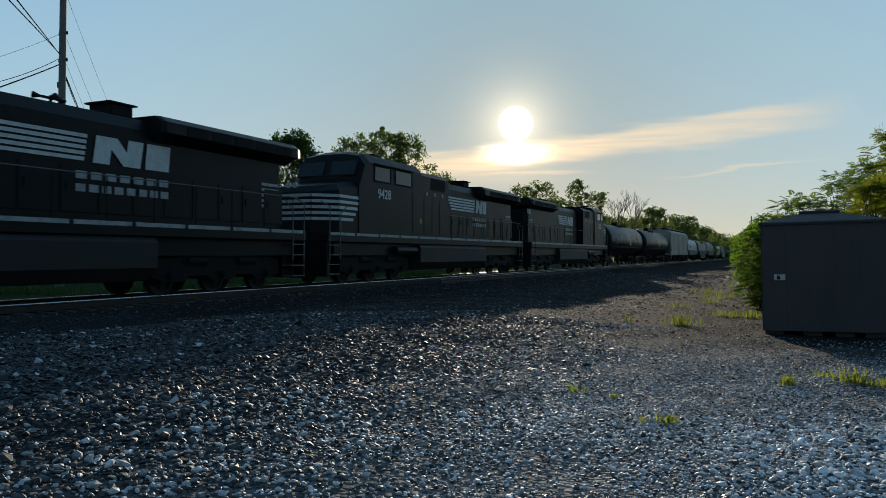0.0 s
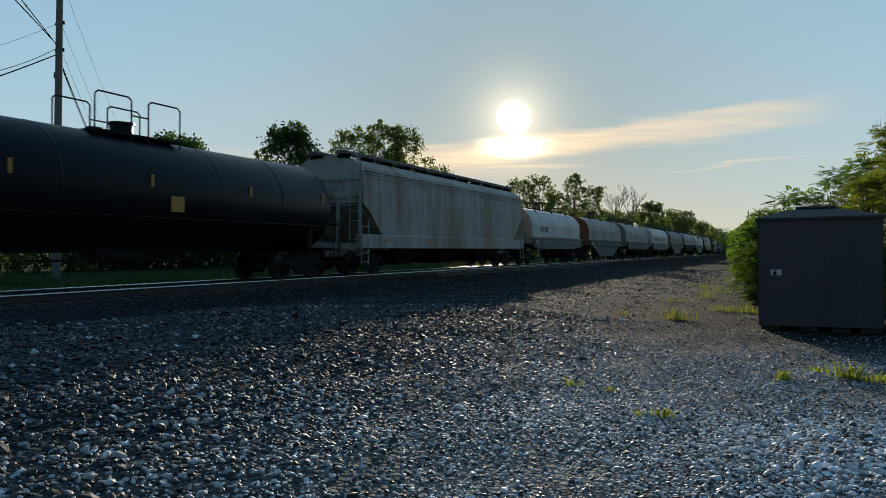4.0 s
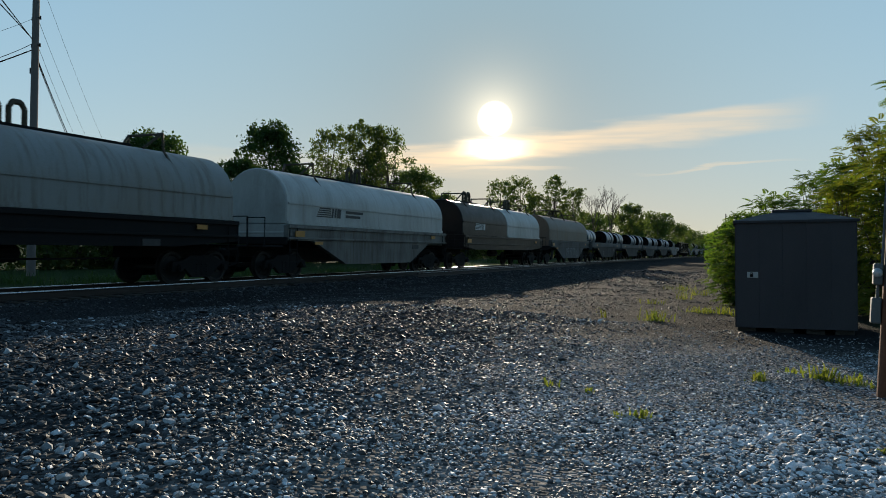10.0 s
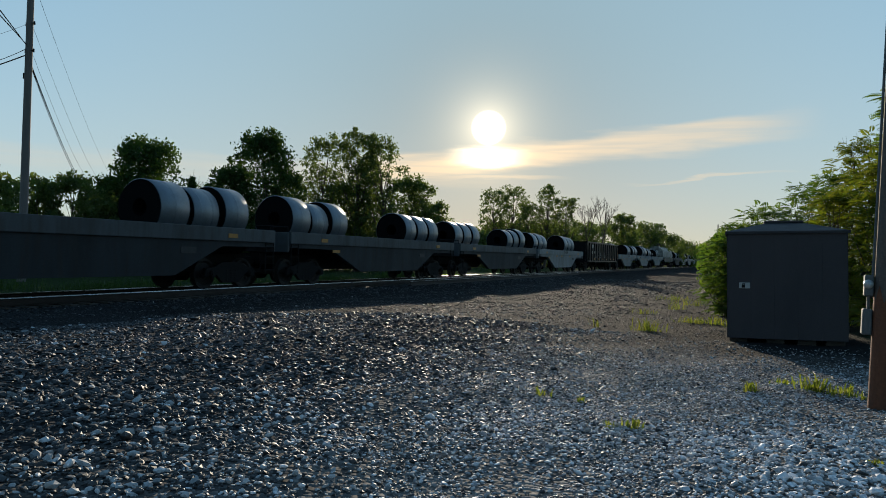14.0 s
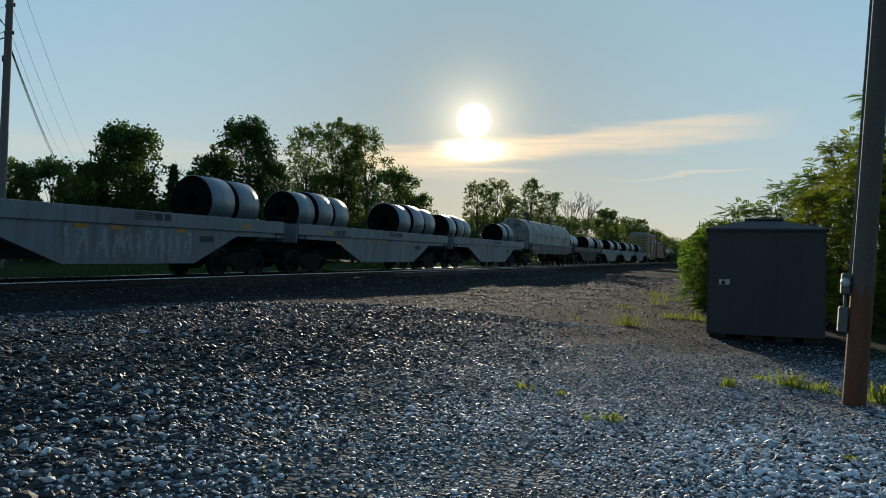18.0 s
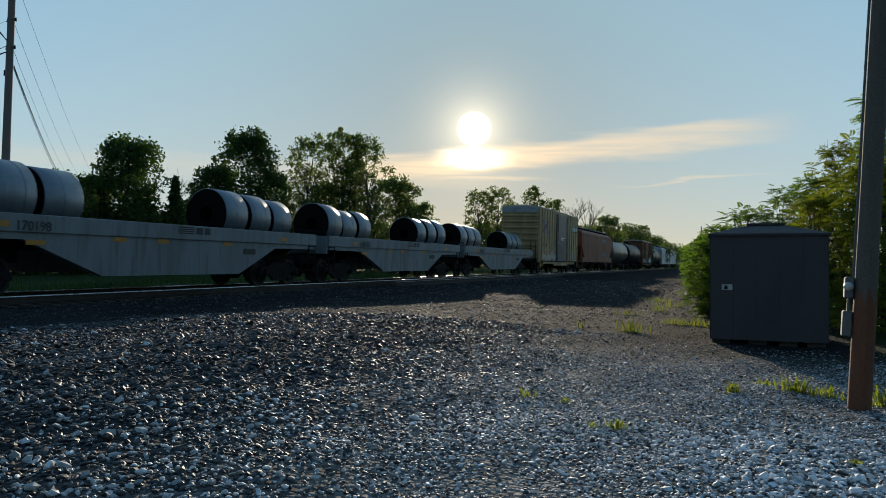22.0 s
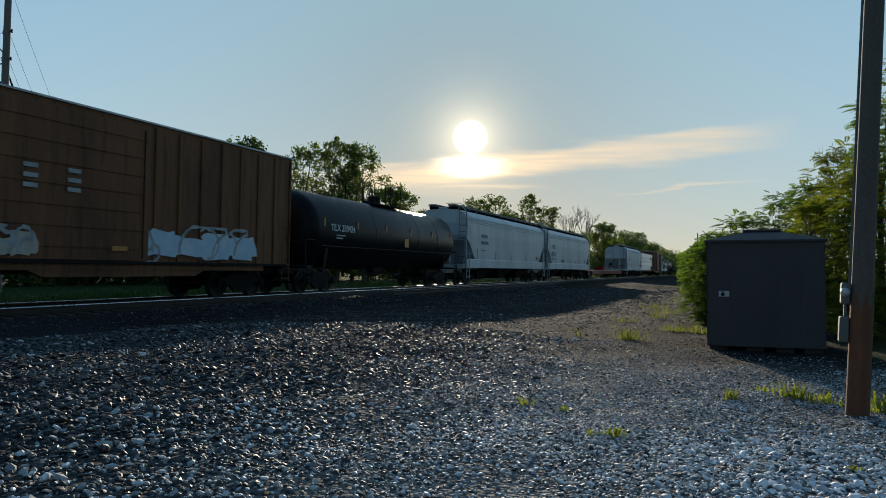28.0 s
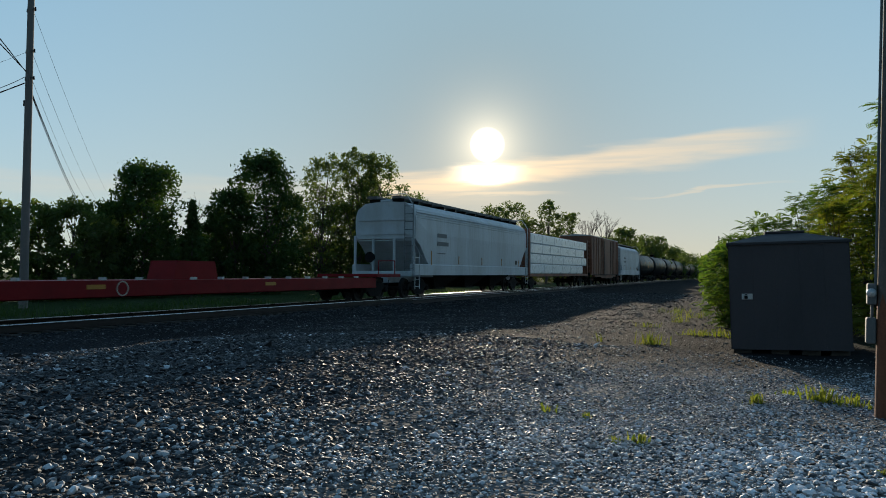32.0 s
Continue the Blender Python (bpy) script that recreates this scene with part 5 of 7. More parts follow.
    for s in (-1, 1):
        truck(car, s * (h - 2.2))
    couplers(car, h)
    return car


def covered_hopper(lead, tail, paint_m, mark="", number="", label="pale grey covered hopper car", top=4.72, rust=False, bays=3):
    car, h = vehicle("covered_hopper", label, "hopper car", lead, tail)
    e = h - 0.55
    H, W = top - 0.25, 1.55

    def section(bm, y, zb, wtop=1.0):
        pts = [(-W, zb), (-W - 0.03, zb + (H - zb) * 0.5), (-W, H - 0.65), (-W + 0.1, H - 0.35), (-1.05, H - 0.06), (-0.4, H), (0.4, H), (1.05, H - 0.06), (W - 0.1, H - 0.35), (W, H - 0.65), (W + 0.03, zb + (H - zb) * 0.5), (W, zb)]
        return [bm.verts.new((x, y, z)) for x, z in pts]

    bm = B()
    cuts = [(-e + 0.25, 2.75), (-e + 0.75, 2.45), (-e + 1.5, 1.75), (-e + 1.75, 1.56), (e - 1.75, 1.56), (e - 1.5, 1.75), (e - 0.75, 2.45), (e - 0.25, 2.75)]
    rings = [section(bm, *c) for c in cuts]
    for a, b in zip(rings, rings[1:]):
        for i in range(12):
            j = (i + 1) % 12
            bm.faces.new((a[i], b[i], b[j], a[j]))
    bm.faces.new(rings[0])
    bm.faces.new(rings[-1][::-1])
    bmesh.ops.recalc_face_normals(bm, faces=bm.faces[:])
    part("body", bm, paint_m, car, smooth=False)
    for i, dz in enumerate((0.50, 0.62, 0.74)):
        for s in (-1, 1):
            bm = B()
            rod(bm, (s * (W - 0.0), -e + 0.35, H - dz), (s * (W - 0.0), e - 0.35, H - dz), 0.025, 6)
            part("side_rib", bm, paint_m, car)
    for s in (-1, 1):
        bm = B()
        prism(bm, [(s * 1.40, 1.06), (s * 1.60, 1.06), (s * 1.60, 1.54), (s * 1.56, 1.58), (s * 1.40, 1.58)], -e, e)
        part("side_sill", bm, paint_m, car)
    for s in (-1, 1):
        bm = B()
        box(bm, -1.5, 1.5, s * (e - 0.02), s * (e + 0.1), 1.0, 1.25, 0.02)
        box(bm, -0.3, 0.3, s * (e + 0.1), s * (e - 3.0), 0.72, 1.1)
        part("end_sill", bm, paint_m, car)
        for x in (-1.5, -0.55, 0.55, 1.5):
            bm = B()
            box(bm, x - 0.045, x + 0.045, s * (e - 0.05), s * (e - 0.15), 1.25, 2.9 if abs(x) > 1 else 2.75)
            part("end_post", bm, paint_m, car)
        bm = B()
        v = [bm.verts.new(p) for p in ((-1.4, s * (e - 0.25), 2.7), (1.4, s * (e - 0.25), 2.7), (1.4, s * (e - 2.6), 1.0), (-1.4, s * (e - 2.6), 1.0), (-1.4, s * (e - 0.25), 2.66), (1.4, s * (e - 0.25), 2.66), (1.4, s * (e - 2.6), 0.96), (-1.4, s * (e - 2.6), 0.96))]
        for q in ((0, 1, 2, 3), (7, 6, 5, 4), (0, 4, 5, 1), (3, 2, 6, 7), (0, 3, 7, 4), (1, 5, 6, 2)):
            bm.faces.new([v[i] for i in q])
        part("slope_sheet", bm, paint_m, car)
        for z in (2.95, 3.6):
            bm = B()
            box(bm, -1.45, 1.45, s * (e - 0.235), s * (e - 0.2), z, z + 0.09)
            part("end_rib", bm, paint_m, car)
        ladder(car, 1.35, s * (e + 0.02), 1.25, top - 0.25, 0.42, "x", M_BOXGREY if not rust else paint_m, 9)
        ladder(car, 1.62, s * (e - 0.3), 0.45, 2.1, 0.5, "y", paint_m, 5)
        bm = B()
        pipe(bm, [(1.6, s * e, 1.25), (1.6, s * e, 4.2), (1.2, s * e, top + 0.06), (0.3, s * e, top + 0.06)], 0.022)
        part("grab_rail", bm, paint_m, car)
        bm = B()
        rod(bm, (-0.7, s * (e - 0.12), 1.9), (-0.7, s * (e - 0.02), 1.9), 0.25, 14)
        part("brake_wheel", bm, M_IRON, car)
    n = 12
    for s in (-0.62, 0.62):
        bm = B()
        box(bm, s - 0.24, s + 0.24, -e + 0.1, e - 0.1, top - 0.04, top + 0.02)
        part("running_board", bm, M_BOXGREY, car)
        bm = B()
        box(bm, s - 0.25, s + 0.25, -e + 0.1, e - 0.1, top - 0.10, top - 0.06)
        part("running_board_edge", bm, M_BOXGREY, car)
    for i in range(n):
        y = -e + 0.4 + i * (2 * e - 0.8) / (n - 1)
        bm = B()
        box(bm, -0.9, 0.9, y - 0.018, y + 0.018, H - 0.02, top - 0.1)
        part("board_bracket", bm, M_IRON, car)
    for i in range(4):
        bm = B()
        y = -e + 1.6 + i * (2 * e - 3.2) / 3
        box(bm, -0.3, 0.3, y - 1.3, y + 1.3, H, H + 0.12, 0.03)
        part("roof_hatch", bm, paint_m, car)
    for i in range(bays):
        y = (i - (bays - 1) / 2) * (2 * e - 5.4) / bays
        bm = B()
        w = (2 * e - 5.4) / bays * 0.5
        a = [bm.verts.new((sx * 1.35, y + sy * w, 1.2)) for sx, sy in ((-1, -1), (1, -1), (1, 1), (-1, 1))]
        b = [bm.verts.new((sx * 0.75, y + sy * w * 0.25, 0.42)) for sx, sy in ((-1, -1), (1, -1), (1, 1), (-1, 1))]
        bm.faces.new(a)
        bm.faces.new(b[::-1])
        for k in range(4):
            bm.faces.new((a[k], b[k], b[(k + 1) % 4], a[(k + 1) % 4]))
        bmesh.ops.recalc_face_normals(bm, faces=bm.faces[:])
        # near-black in place of the car's paint: the shade under the body, put into colour
        bay = part("hopper_bay", bm, M_IRON, car)
        bm = B()
        box(bm, -0.85, 0.85, y - w * 0.3, y + w * 0.3, 0.36, 0.425)
        part("outlet_gate", bm, M_IRON, bay)
    for i in range(5):
        y = -e + 2.0 + i * (2 * e - 4.0) / 4
        if rust:
            patch(car, 1.602, y, 1.36, 0.45, 0.10, M_YELLOW, "reflector_strip")
        else:
            patch(car, W + 0.035, y, 1.82, 0.09, 0.42 if i else 0.8, M_YELLOW, "reflector_strip")
    if mark:
        lettering(mark, 0.50, W + 0.045, -e + 2.1, 2.95, M_STENCIL, car)
        lettering(number, 0.50, W + 0.05, -e + 2.1, 2.34, M_STENCIL, car)
        bars(W + 0.035, [(-e + 1.5, -e + 2.1, 1.98, 2.03), (-e + 1.5, -e + 2.1, 1.84, 1.89), (-e + 2.4, -e + 3.0, 1.98, 2.03), (-e + 2.4, -e + 3.0, 1.84, 1.89), (-e + 5.2, -e + 6.6, 1.74, 1.86), (-e + 11.2, -e + 11.9, 1.7, 1.74), (-e + 11.2, -e + 11.9, 1.8, 1.84)], M_MARKDARK, car)
    elif not rust:
        bars(W + 0.04, [(-e + 2.7, -e + 3.9, 2.9, 3.1), (-e + 2.7, -e + 4.1, 2.5, 2.7), (-e + 2.7, -e + 3.7, 2.1, 2.15)], M_STENCIL, car)
    if mark or not rust:
        patch(car, W + 0.04, e - 2.6, 1.86, 0.36, 0.26, M_MARKDARK, "stencil_panel")
    for s in (-1, 1):
        truck(car, s * (h - 2.15))
    couplers(car, h)
    return car


def coil_frame(car, h, paint_m, deep, web_m=None, lead_in=0.45, tail_in=0.45, covered=False):
    """The trough car under hoods or coils; its frame ends lead_in and tail_in short of the couplers."""
    e, k = h - 0.45, h - lead_in
    t = h - tail_in
    for s in (-1, 1):
        bm = B()
        x0, x1 = (1.28, 1.46) if s > 0 else (-1.46, -1.28)
        if deep:
            out = [(-k, 1.80), (t, 1.80), (t, 1.30), (e - 2.5, 1.28), (e - 4.4, 0.45), (-e + 4.9, 0.45), (-e + 2.7, 1.28), (-k, 1.30)]
        else:
            out = [(-k, 1.80), (t, 1.80), (t, 1.22), (e - 3.0, 1.05), (-e + 3.0, 1.05), (-k, 1.22)]
        prism(bm, out, x0, x1, "x")
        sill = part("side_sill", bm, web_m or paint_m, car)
        bm = B()
        a, b = (1.462, 1.52) if s > 0 else (-1.52, -1.462)
        if web_m:
            box(bm, a, b, -k, t, 1.44, 1.84, 0.012)
        else:
            box(bm, a, b, -k, t, 1.70, 1.82, 0.008)
            box(bm, a, b, -k, t, 1.33, 1.40, 0.008)
        part("sill_flange", bm, paint_m, sill)
    bm = B()
    prism(bm, [(-1.27, 1.7), (-1.27, 1.6), (-0.3, 1.05), (0.3, 1.05), (1.27, 1.6), (1.27, 1.7), (0.3, 1.18), (-0.3, 1.18)], -k + 0.3, t - 0.3)
    part("trough_floor", bm, M_IRON, car)
    for s, q in ((-1, k), (1, t)):
        bm = B()
        box(bm, -1.46, 1.46, s * q, s * (q + 0.09), 1.15, 1.40 if covered else 1.82, 0.01)
        part("end_sill", bm, M_IRON if covered else paint_m, car)
        bm = B()
        box(bm, -0.3, 0.3, s * (h - 0.37), s * (h - 3.95), 0.74, 1.1)
        if q < h - 0.6:
            box(bm, -1.35, 1.35, s * (q + 0.092), s * (h - 0.40), 1.06, 1.12, 0.01)
        part("draft_sill", bm, M_IRON, car)
        ladder(car, 1.50, s * (q - 0.25), 0.45, 1.7, 0.42, "y")
        if not covered or s > 0:
            patch(car, 1.525, s * (e - 2.1), 1.60, 0.42, 0.13, M_YELLOW)
        bm = B()
        pipe(bm, [(1.4, s * (h - 0.42), 1.1), (1.4, s * (h - 0.42), 2.0), (0.7, s * (h - 0.42), 2.0), (0.7, s * (h - 0.42), 1.1)], 0.016)
        part("end_grab_iron", bm, M_IRON, car)
        truck(car, s * (h - 2.05))
    bm = B()
    box(bm, 1.46, 1.475, e - 4.2, e - 3.6, 1.06, 1.24)
    part("data_panel", bm, M_MARKDARK, car)
    if deep:
        patch(car, 1.47, -e + 3.0, 1.22, 0.5, 0.11, M_YELLOW)
    brake_gear(car, 0.0)
    couplers(car, h)
    return e


def hood(car, y0, y1, paint_m, rib_m, ribs=2, handle="arch", stripes=0, end_m=None):
    """A round-topped steel cover with its lifting frame and end brackets."""
    W, spring, top = 1.30, 2.55, 3.74
    n = 16
    arc = [(W * math.cos(math.pi * i / n), spring + (top - spring) * math.sin(math.pi * i / n)) for i in range(n + 1)]
    out = [(W, 1.85)] + arc + [(-W, 1.85)]
    bm = B()
    v0 = [bm.verts.new((x, y0, z)) for x, z in out]
    v1 = [bm.verts.new((x, y1, z)) for x, z in out]
    for i in range(len(out) - 1):
        bm.faces.new((v0[i], v0[i + 1], v1[i + 1], v1[i]))
    bmesh.ops.recalc_face_normals(bm, faces=bm.faces[:])
    cover = part("hood", bm, paint_m, car, smooth=True)
    for y, nm in ((y0, "hood_end"), (y1, "hood_end")):
        bm = B()
        s = 1 if y == y1 else -1
        f0 = [bm.verts.new((x * 0.999, y, z)) for x, z in out]
        f1 = [bm.verts.new((x * 0.97, y + s * 0.05, spring + (z - spring) * 0.975)) for x, z in out]
        for i in range(len(out)):
            j = (i + 1) % len(out)
            bm.faces.new((f0[i], f0[j], f1[j], f1[i]))
        bm.faces.new(f1)
        bmesh.ops.recalc_face_normals(bm, faces=bm.faces[:])
        part(nm, bm, end_m or paint_m, cover)
    for s in (-1, 1):
        bm = B()
        box(bm, s * W, s * (W + 0.03), y0 + 0.05, y1 - 0.05, 2.52, 2.58)
        box(bm, s * W, s * (W + 0.05), y0 + 0.02, y1 - 0.02, 1.84, 1.95)
        part("seam_rail", bm, paint_m, cover)
    k = max(2, ribs)
    for i in range(stripes or k):
        y = y0 + (y1 - y0) * (i + 0.5) / (stripes or k)
        bm = B()
        pts = [(W + 0.012, 2.0)] + [(x * 1.008, spring + (z - spring) * 1.008) for x, z in arc] + [(-W - 0.012, 2.0)]
        if stripes:
            pts = pts[2 if i % 3 else 1:8]
        wv = 0.025 if stripes else 0.014
        r0 = [bm.verts.new((x, y - wv, z)) for x, z in pts]
        r1 = [bm.verts.new((x, y + wv, z)) for x, z in pts]
        for a in range(len(pts) - 1):
            bm.faces.new((r0[a], r0[a + 1], r1[a + 1], r1[a]))
        bmesh.ops.solidify(bm, geom=bm.faces[:], thickness=0.01 if stripes else 0.004)
        part("rib", bm, rib_m, cover, "pale welded strap" if stripes else "")
    mid = (y0 + y1) / 2
    bm = B()
    if handle == "arch":
        for s in (-0.38, 0.38):
            pipe(bm, [(0.75 if s > 0 else -0.75, mid + s - 0.2 * s, top - 0.25), (0.35 if s > 0 else -0.35, mid + s * 0.55, top + 0.55), (0.0, mid + s * 0.5, top + 0.58)], 0.055)
            pipe(bm, [(-0.4, mid + s, top - 0.05), (-0.2, mid + s * 0.5, top + 0.56)], 0.055)
            pipe(bm, [(0.0, mid + s * 1.5, top), (0.0, mid + s * 0.6, top + 0.56)], 0.05)
        box(bm, -0.4, 0.4, mid - 0.32, mid + 0.32, top + 0.52, top + 0.62, 0.03)
    else:
        for s in (-0.32, 0.32):
            pipe(bm, [(0, mid + s - 0.2, top - 0.02), (0, mid + s - 0.2, top + 0.45), (0, mid + s - 0.1, top + 0.6), (0, mid + s + 0.1, top + 0.6), (0, mid + s + 0.2, top + 0.45), (0, mid + s + 0.2, top - 0.02)], 0.07)
    part("lifting_frame", bm, M_BRACKET, cover)
    bm = B()
    box(bm, -0.12, 0.12, mid - 3.6 if y1 - y0 > 9 else mid - 1.6, mid + 3.6 if y1 - y0 > 9 else mid + 1.6, top - 0.02, top + 0.07)
    part("ridge_beam", bm, M_IRON, cover)
    q = (y1 - y0) * 0.17
    for y in (y0 + q + 0.3, y1 - q):
        for sx in (-1, 1):
            bm = B()
            pipe(bm, [(sx * 0.42, y - 0.5, top - 0.04), (sx * 0.62, y, top + 0.42), (sx * 0.66, y, top - 0.06), (sx * 1.0, y, top - 0.5)], 0.038)
            part("stacking_bracket", bm, M_BRACKET, cover)
        bm = B()
        pipe(bm, [(-0.62, y, top + 0.40), (0.62, y, top + 0.40)], 0.035)
        part("bracket_bar", bm, M_BRACKET, cover)
    return cover


def covered_coil_car(lead, tail, paint_m, frame_m, deep, label, handle="arch", rib_m=None, stripes=0, end_m=None, number="", logo=0, graf=0, second=None, dark_mark=True, set_back=0.8):
    car, h = vehicle("coil_car", label, "coil car", lead, tail)
    e = coil_frame(car, h, frame_m, deep, lead_in=0.80 + set_back, tail_in=0.95, covered=True)
    a, b = -h + 0.95 + set_back, h - 1.0
    patch(car, 1.525, a + 0.45, 1.52, 0.55, 0.20, M_YELLOW, "orange_lead_plate")
    for y in (a - 0.052, b + 0.002):
        bm = B()
        box(bm, -1.30, 1.30, y, y + 0.05, 1.22, 1.845, 0.01)
        box(bm, -1.32, 1.32, y - 0.02, y + 0.07, 1.50, 1.58, 0.01)
        part("end_bulkhead", bm, end_m or paint_m, car)
    mk = M_MARKDARK if dark_mark else M_MARK
    if second:
        hood(car, a, 0.42, paint_m, rib_m or paint_m, 2, handle, 0, end_m=end_m)
        hood(car, 0.56, b, second, second, 2, handle, 0)
    else:
        hood(car, a, b, paint_m, rib_m or paint_m, 4, handle, stripes, end_m=end_m)
    X = 1.312
    if logo == 1 and dark_mark:
        for k, x0 in enumerate((-0.02, 0.28)):
            bm = B()
            box(bm, x0, x0 + 0.2, a - 0.06, a - 0.052, 3.02, 3.34)
            part("end_emblem_shape", bm, mk, car)
    if logo:
        y = a + 1.75
        for k in range(5):
            bars(X, [(y + 0.05 * k, y + 0.95, 2.16 + k * 0.075, 2.20 + k * 0.075)], mk, car, "emblem_bar")
        for p, q in ((1.0, 1.1), (1.2, 1.3), (1.37, 1.62)):
            bm = B()
            prism(bm, [(y + p, 2.16), (y + q, 2.16), (y + q + 0.05, 2.50), (y + p + 0.05, 2.50)], X, X + 0.004, "x")
            part("emblem_shape", bm, mk, car)
        if logo > 1:
            bars(X, [(y + 2.0, y + 3.3, 2.36, 2.46)], mk, car)
            bars(X, [(y + 2.0, y + 3.1, 2.2, 2.30)], mk, car)
    if number:
        lettering(number, 0.30, 1.53, a + 2.3, 1.56, mk, car)
    if graf == 1:
        scrawl(lead * 7 % 97, X + 0.003, a + 4.0, b - 2.4, 1.98, 2.55, M_STENCIL, car, n=46)
    if graf == 2:
        scrawl(lead * 5 % 89, 1.468, a + 4.5, b - 3.5, 0.6, 1.25, M_GRAFDIM, car, n=16)
    return car


def steel_coil(y, r, ln, owner_mid, wrap=0):
    ob = tagged(new("steel_coil"), "wrapped grey steel coil lying in the trough of a coil car", "steel coil", "steel coils on the cars")
    c = 1.50 + r
    bm = B()
    h = ln / 2
    lathe(bm, [(-h, 0.275), (-h, r - 0.02), (-h + 0.02, r), (h - 0.02, r), (h, r - 0.02), (h, 0.275), (-h, 0.275)], (0, c), 40)
    me_face = part("coil_body", bm, M_COIL, ob, smooth=False)
    for p in me_face.data.polygons:
        p.use_smooth = abs(p.normal.y) < 0.5
    # ends and bore are near black: the shade on them is put into their colour
    for s in (-1, 1):
        bm = B()
        lathe(bm, [(s * (h + 0.002), 0.262), (s * (h + 0.008), 0.268), (s * (h + 0.008), r - 0.03), (s * (h + 0.002), r - 0.02)], (0, c), 40)
        part("coil_end", bm, M_COILEND, ob)
    bm = B()
    lathe(bm, [(-h - 0.001, 0.262), (-h - 0.001, 0.252), (h + 0.001, 0.252), (h + 0.001, 0.262)], (0, c), 40)
    part("coil_bore", bm, M_COILEND, ob)
    for k in range(2 if wrap else 1):
        bm = B()
        yy = (k - 0.5) * 0.5 if wrap else 0.0
        lathe(bm, [(yy - 0.02, r + 0.001), (yy - 0.018, r + 0.006), (yy + 0.018, r + 0.006), (yy + 0.02, r + 0.001)], (0, c), 40)
        part("steel_strap", bm, M_COIL, ob)
    ob["rest"] = y
    MOVING.append((ob, owner_mid + y))
    return ob


def open_coil_car(lead, tail, frame_m, number="", seed=0, front=3, back=3, label="weathered grey open coil car loaded with steel coils"):
    car, h = vehicle("coil_car", label, "coil car", lead, tail)
    # grey cars have a darker web below the flange
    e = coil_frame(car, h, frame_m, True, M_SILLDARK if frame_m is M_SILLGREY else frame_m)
    rng = random.Random(seed)
    mid = (lead + tail) / 2
    for n, start, step in ((front, -e + 1.0, 1.34), (back, e - 5.0 if seed == 11 else e - 0.35 - 4.02 + (3 - back) * 1.34, 1.62 if seed == 11 else 1.34)):
        for i in range(n):
            r = rng.uniform(0.76, 0.84) + (0.1 if step > 1.5 else 0)
            steel_coil(start + (i + 0.5) * step, r, rng.uniform(1.07, 1.13) * step / 1.34, mid, i % 2)
    for y in (-e + 0.85, e - 0.2, -e + 5.2, e - 4.6):
        bm = B()
        box(bm, -1.2, 1.2, y - 0.06, y + 0.06, 1.62, 1.86, 0.01)
        part("crossbar", bm, M_IRON, car)
    if number:
        lettering(number, 0.30, 1.53, -e + 2.9, 1.57, M_MARKDARK, car)
    if seed == 10:
        scrawl(41, 1.466, -e + 5.0, e - 4.6, 0.55, 1.3, M_GRAFPALE, car, n=30)
    if frame_m is M_SILLWHITE:
        for y in (-e + 5.4, -0.4, e - 5.0):
            patch(car, 1.466, y, 1.36, 0.42, 0.11, M_YELLOW, "reflector_strip")
        bars(1.526, [(0.1, 0.75, 1.60 + k * 0.055, 1.63 + k * 0.055) for k in range(4)] + [(0.82, 1.1, 1.60, 1.79), (1.18, 1.42, 1.60, 1.79)], M_MARKDARK, car, "emblem_bar")
    if seed == 0:
        bars(1.466, [(-2.1, -1.5, 0.98, 1.06), (-2.0, -1.62, 0.62, 0.9)], M_GRAF3, car, "dark_stencil")
    return car


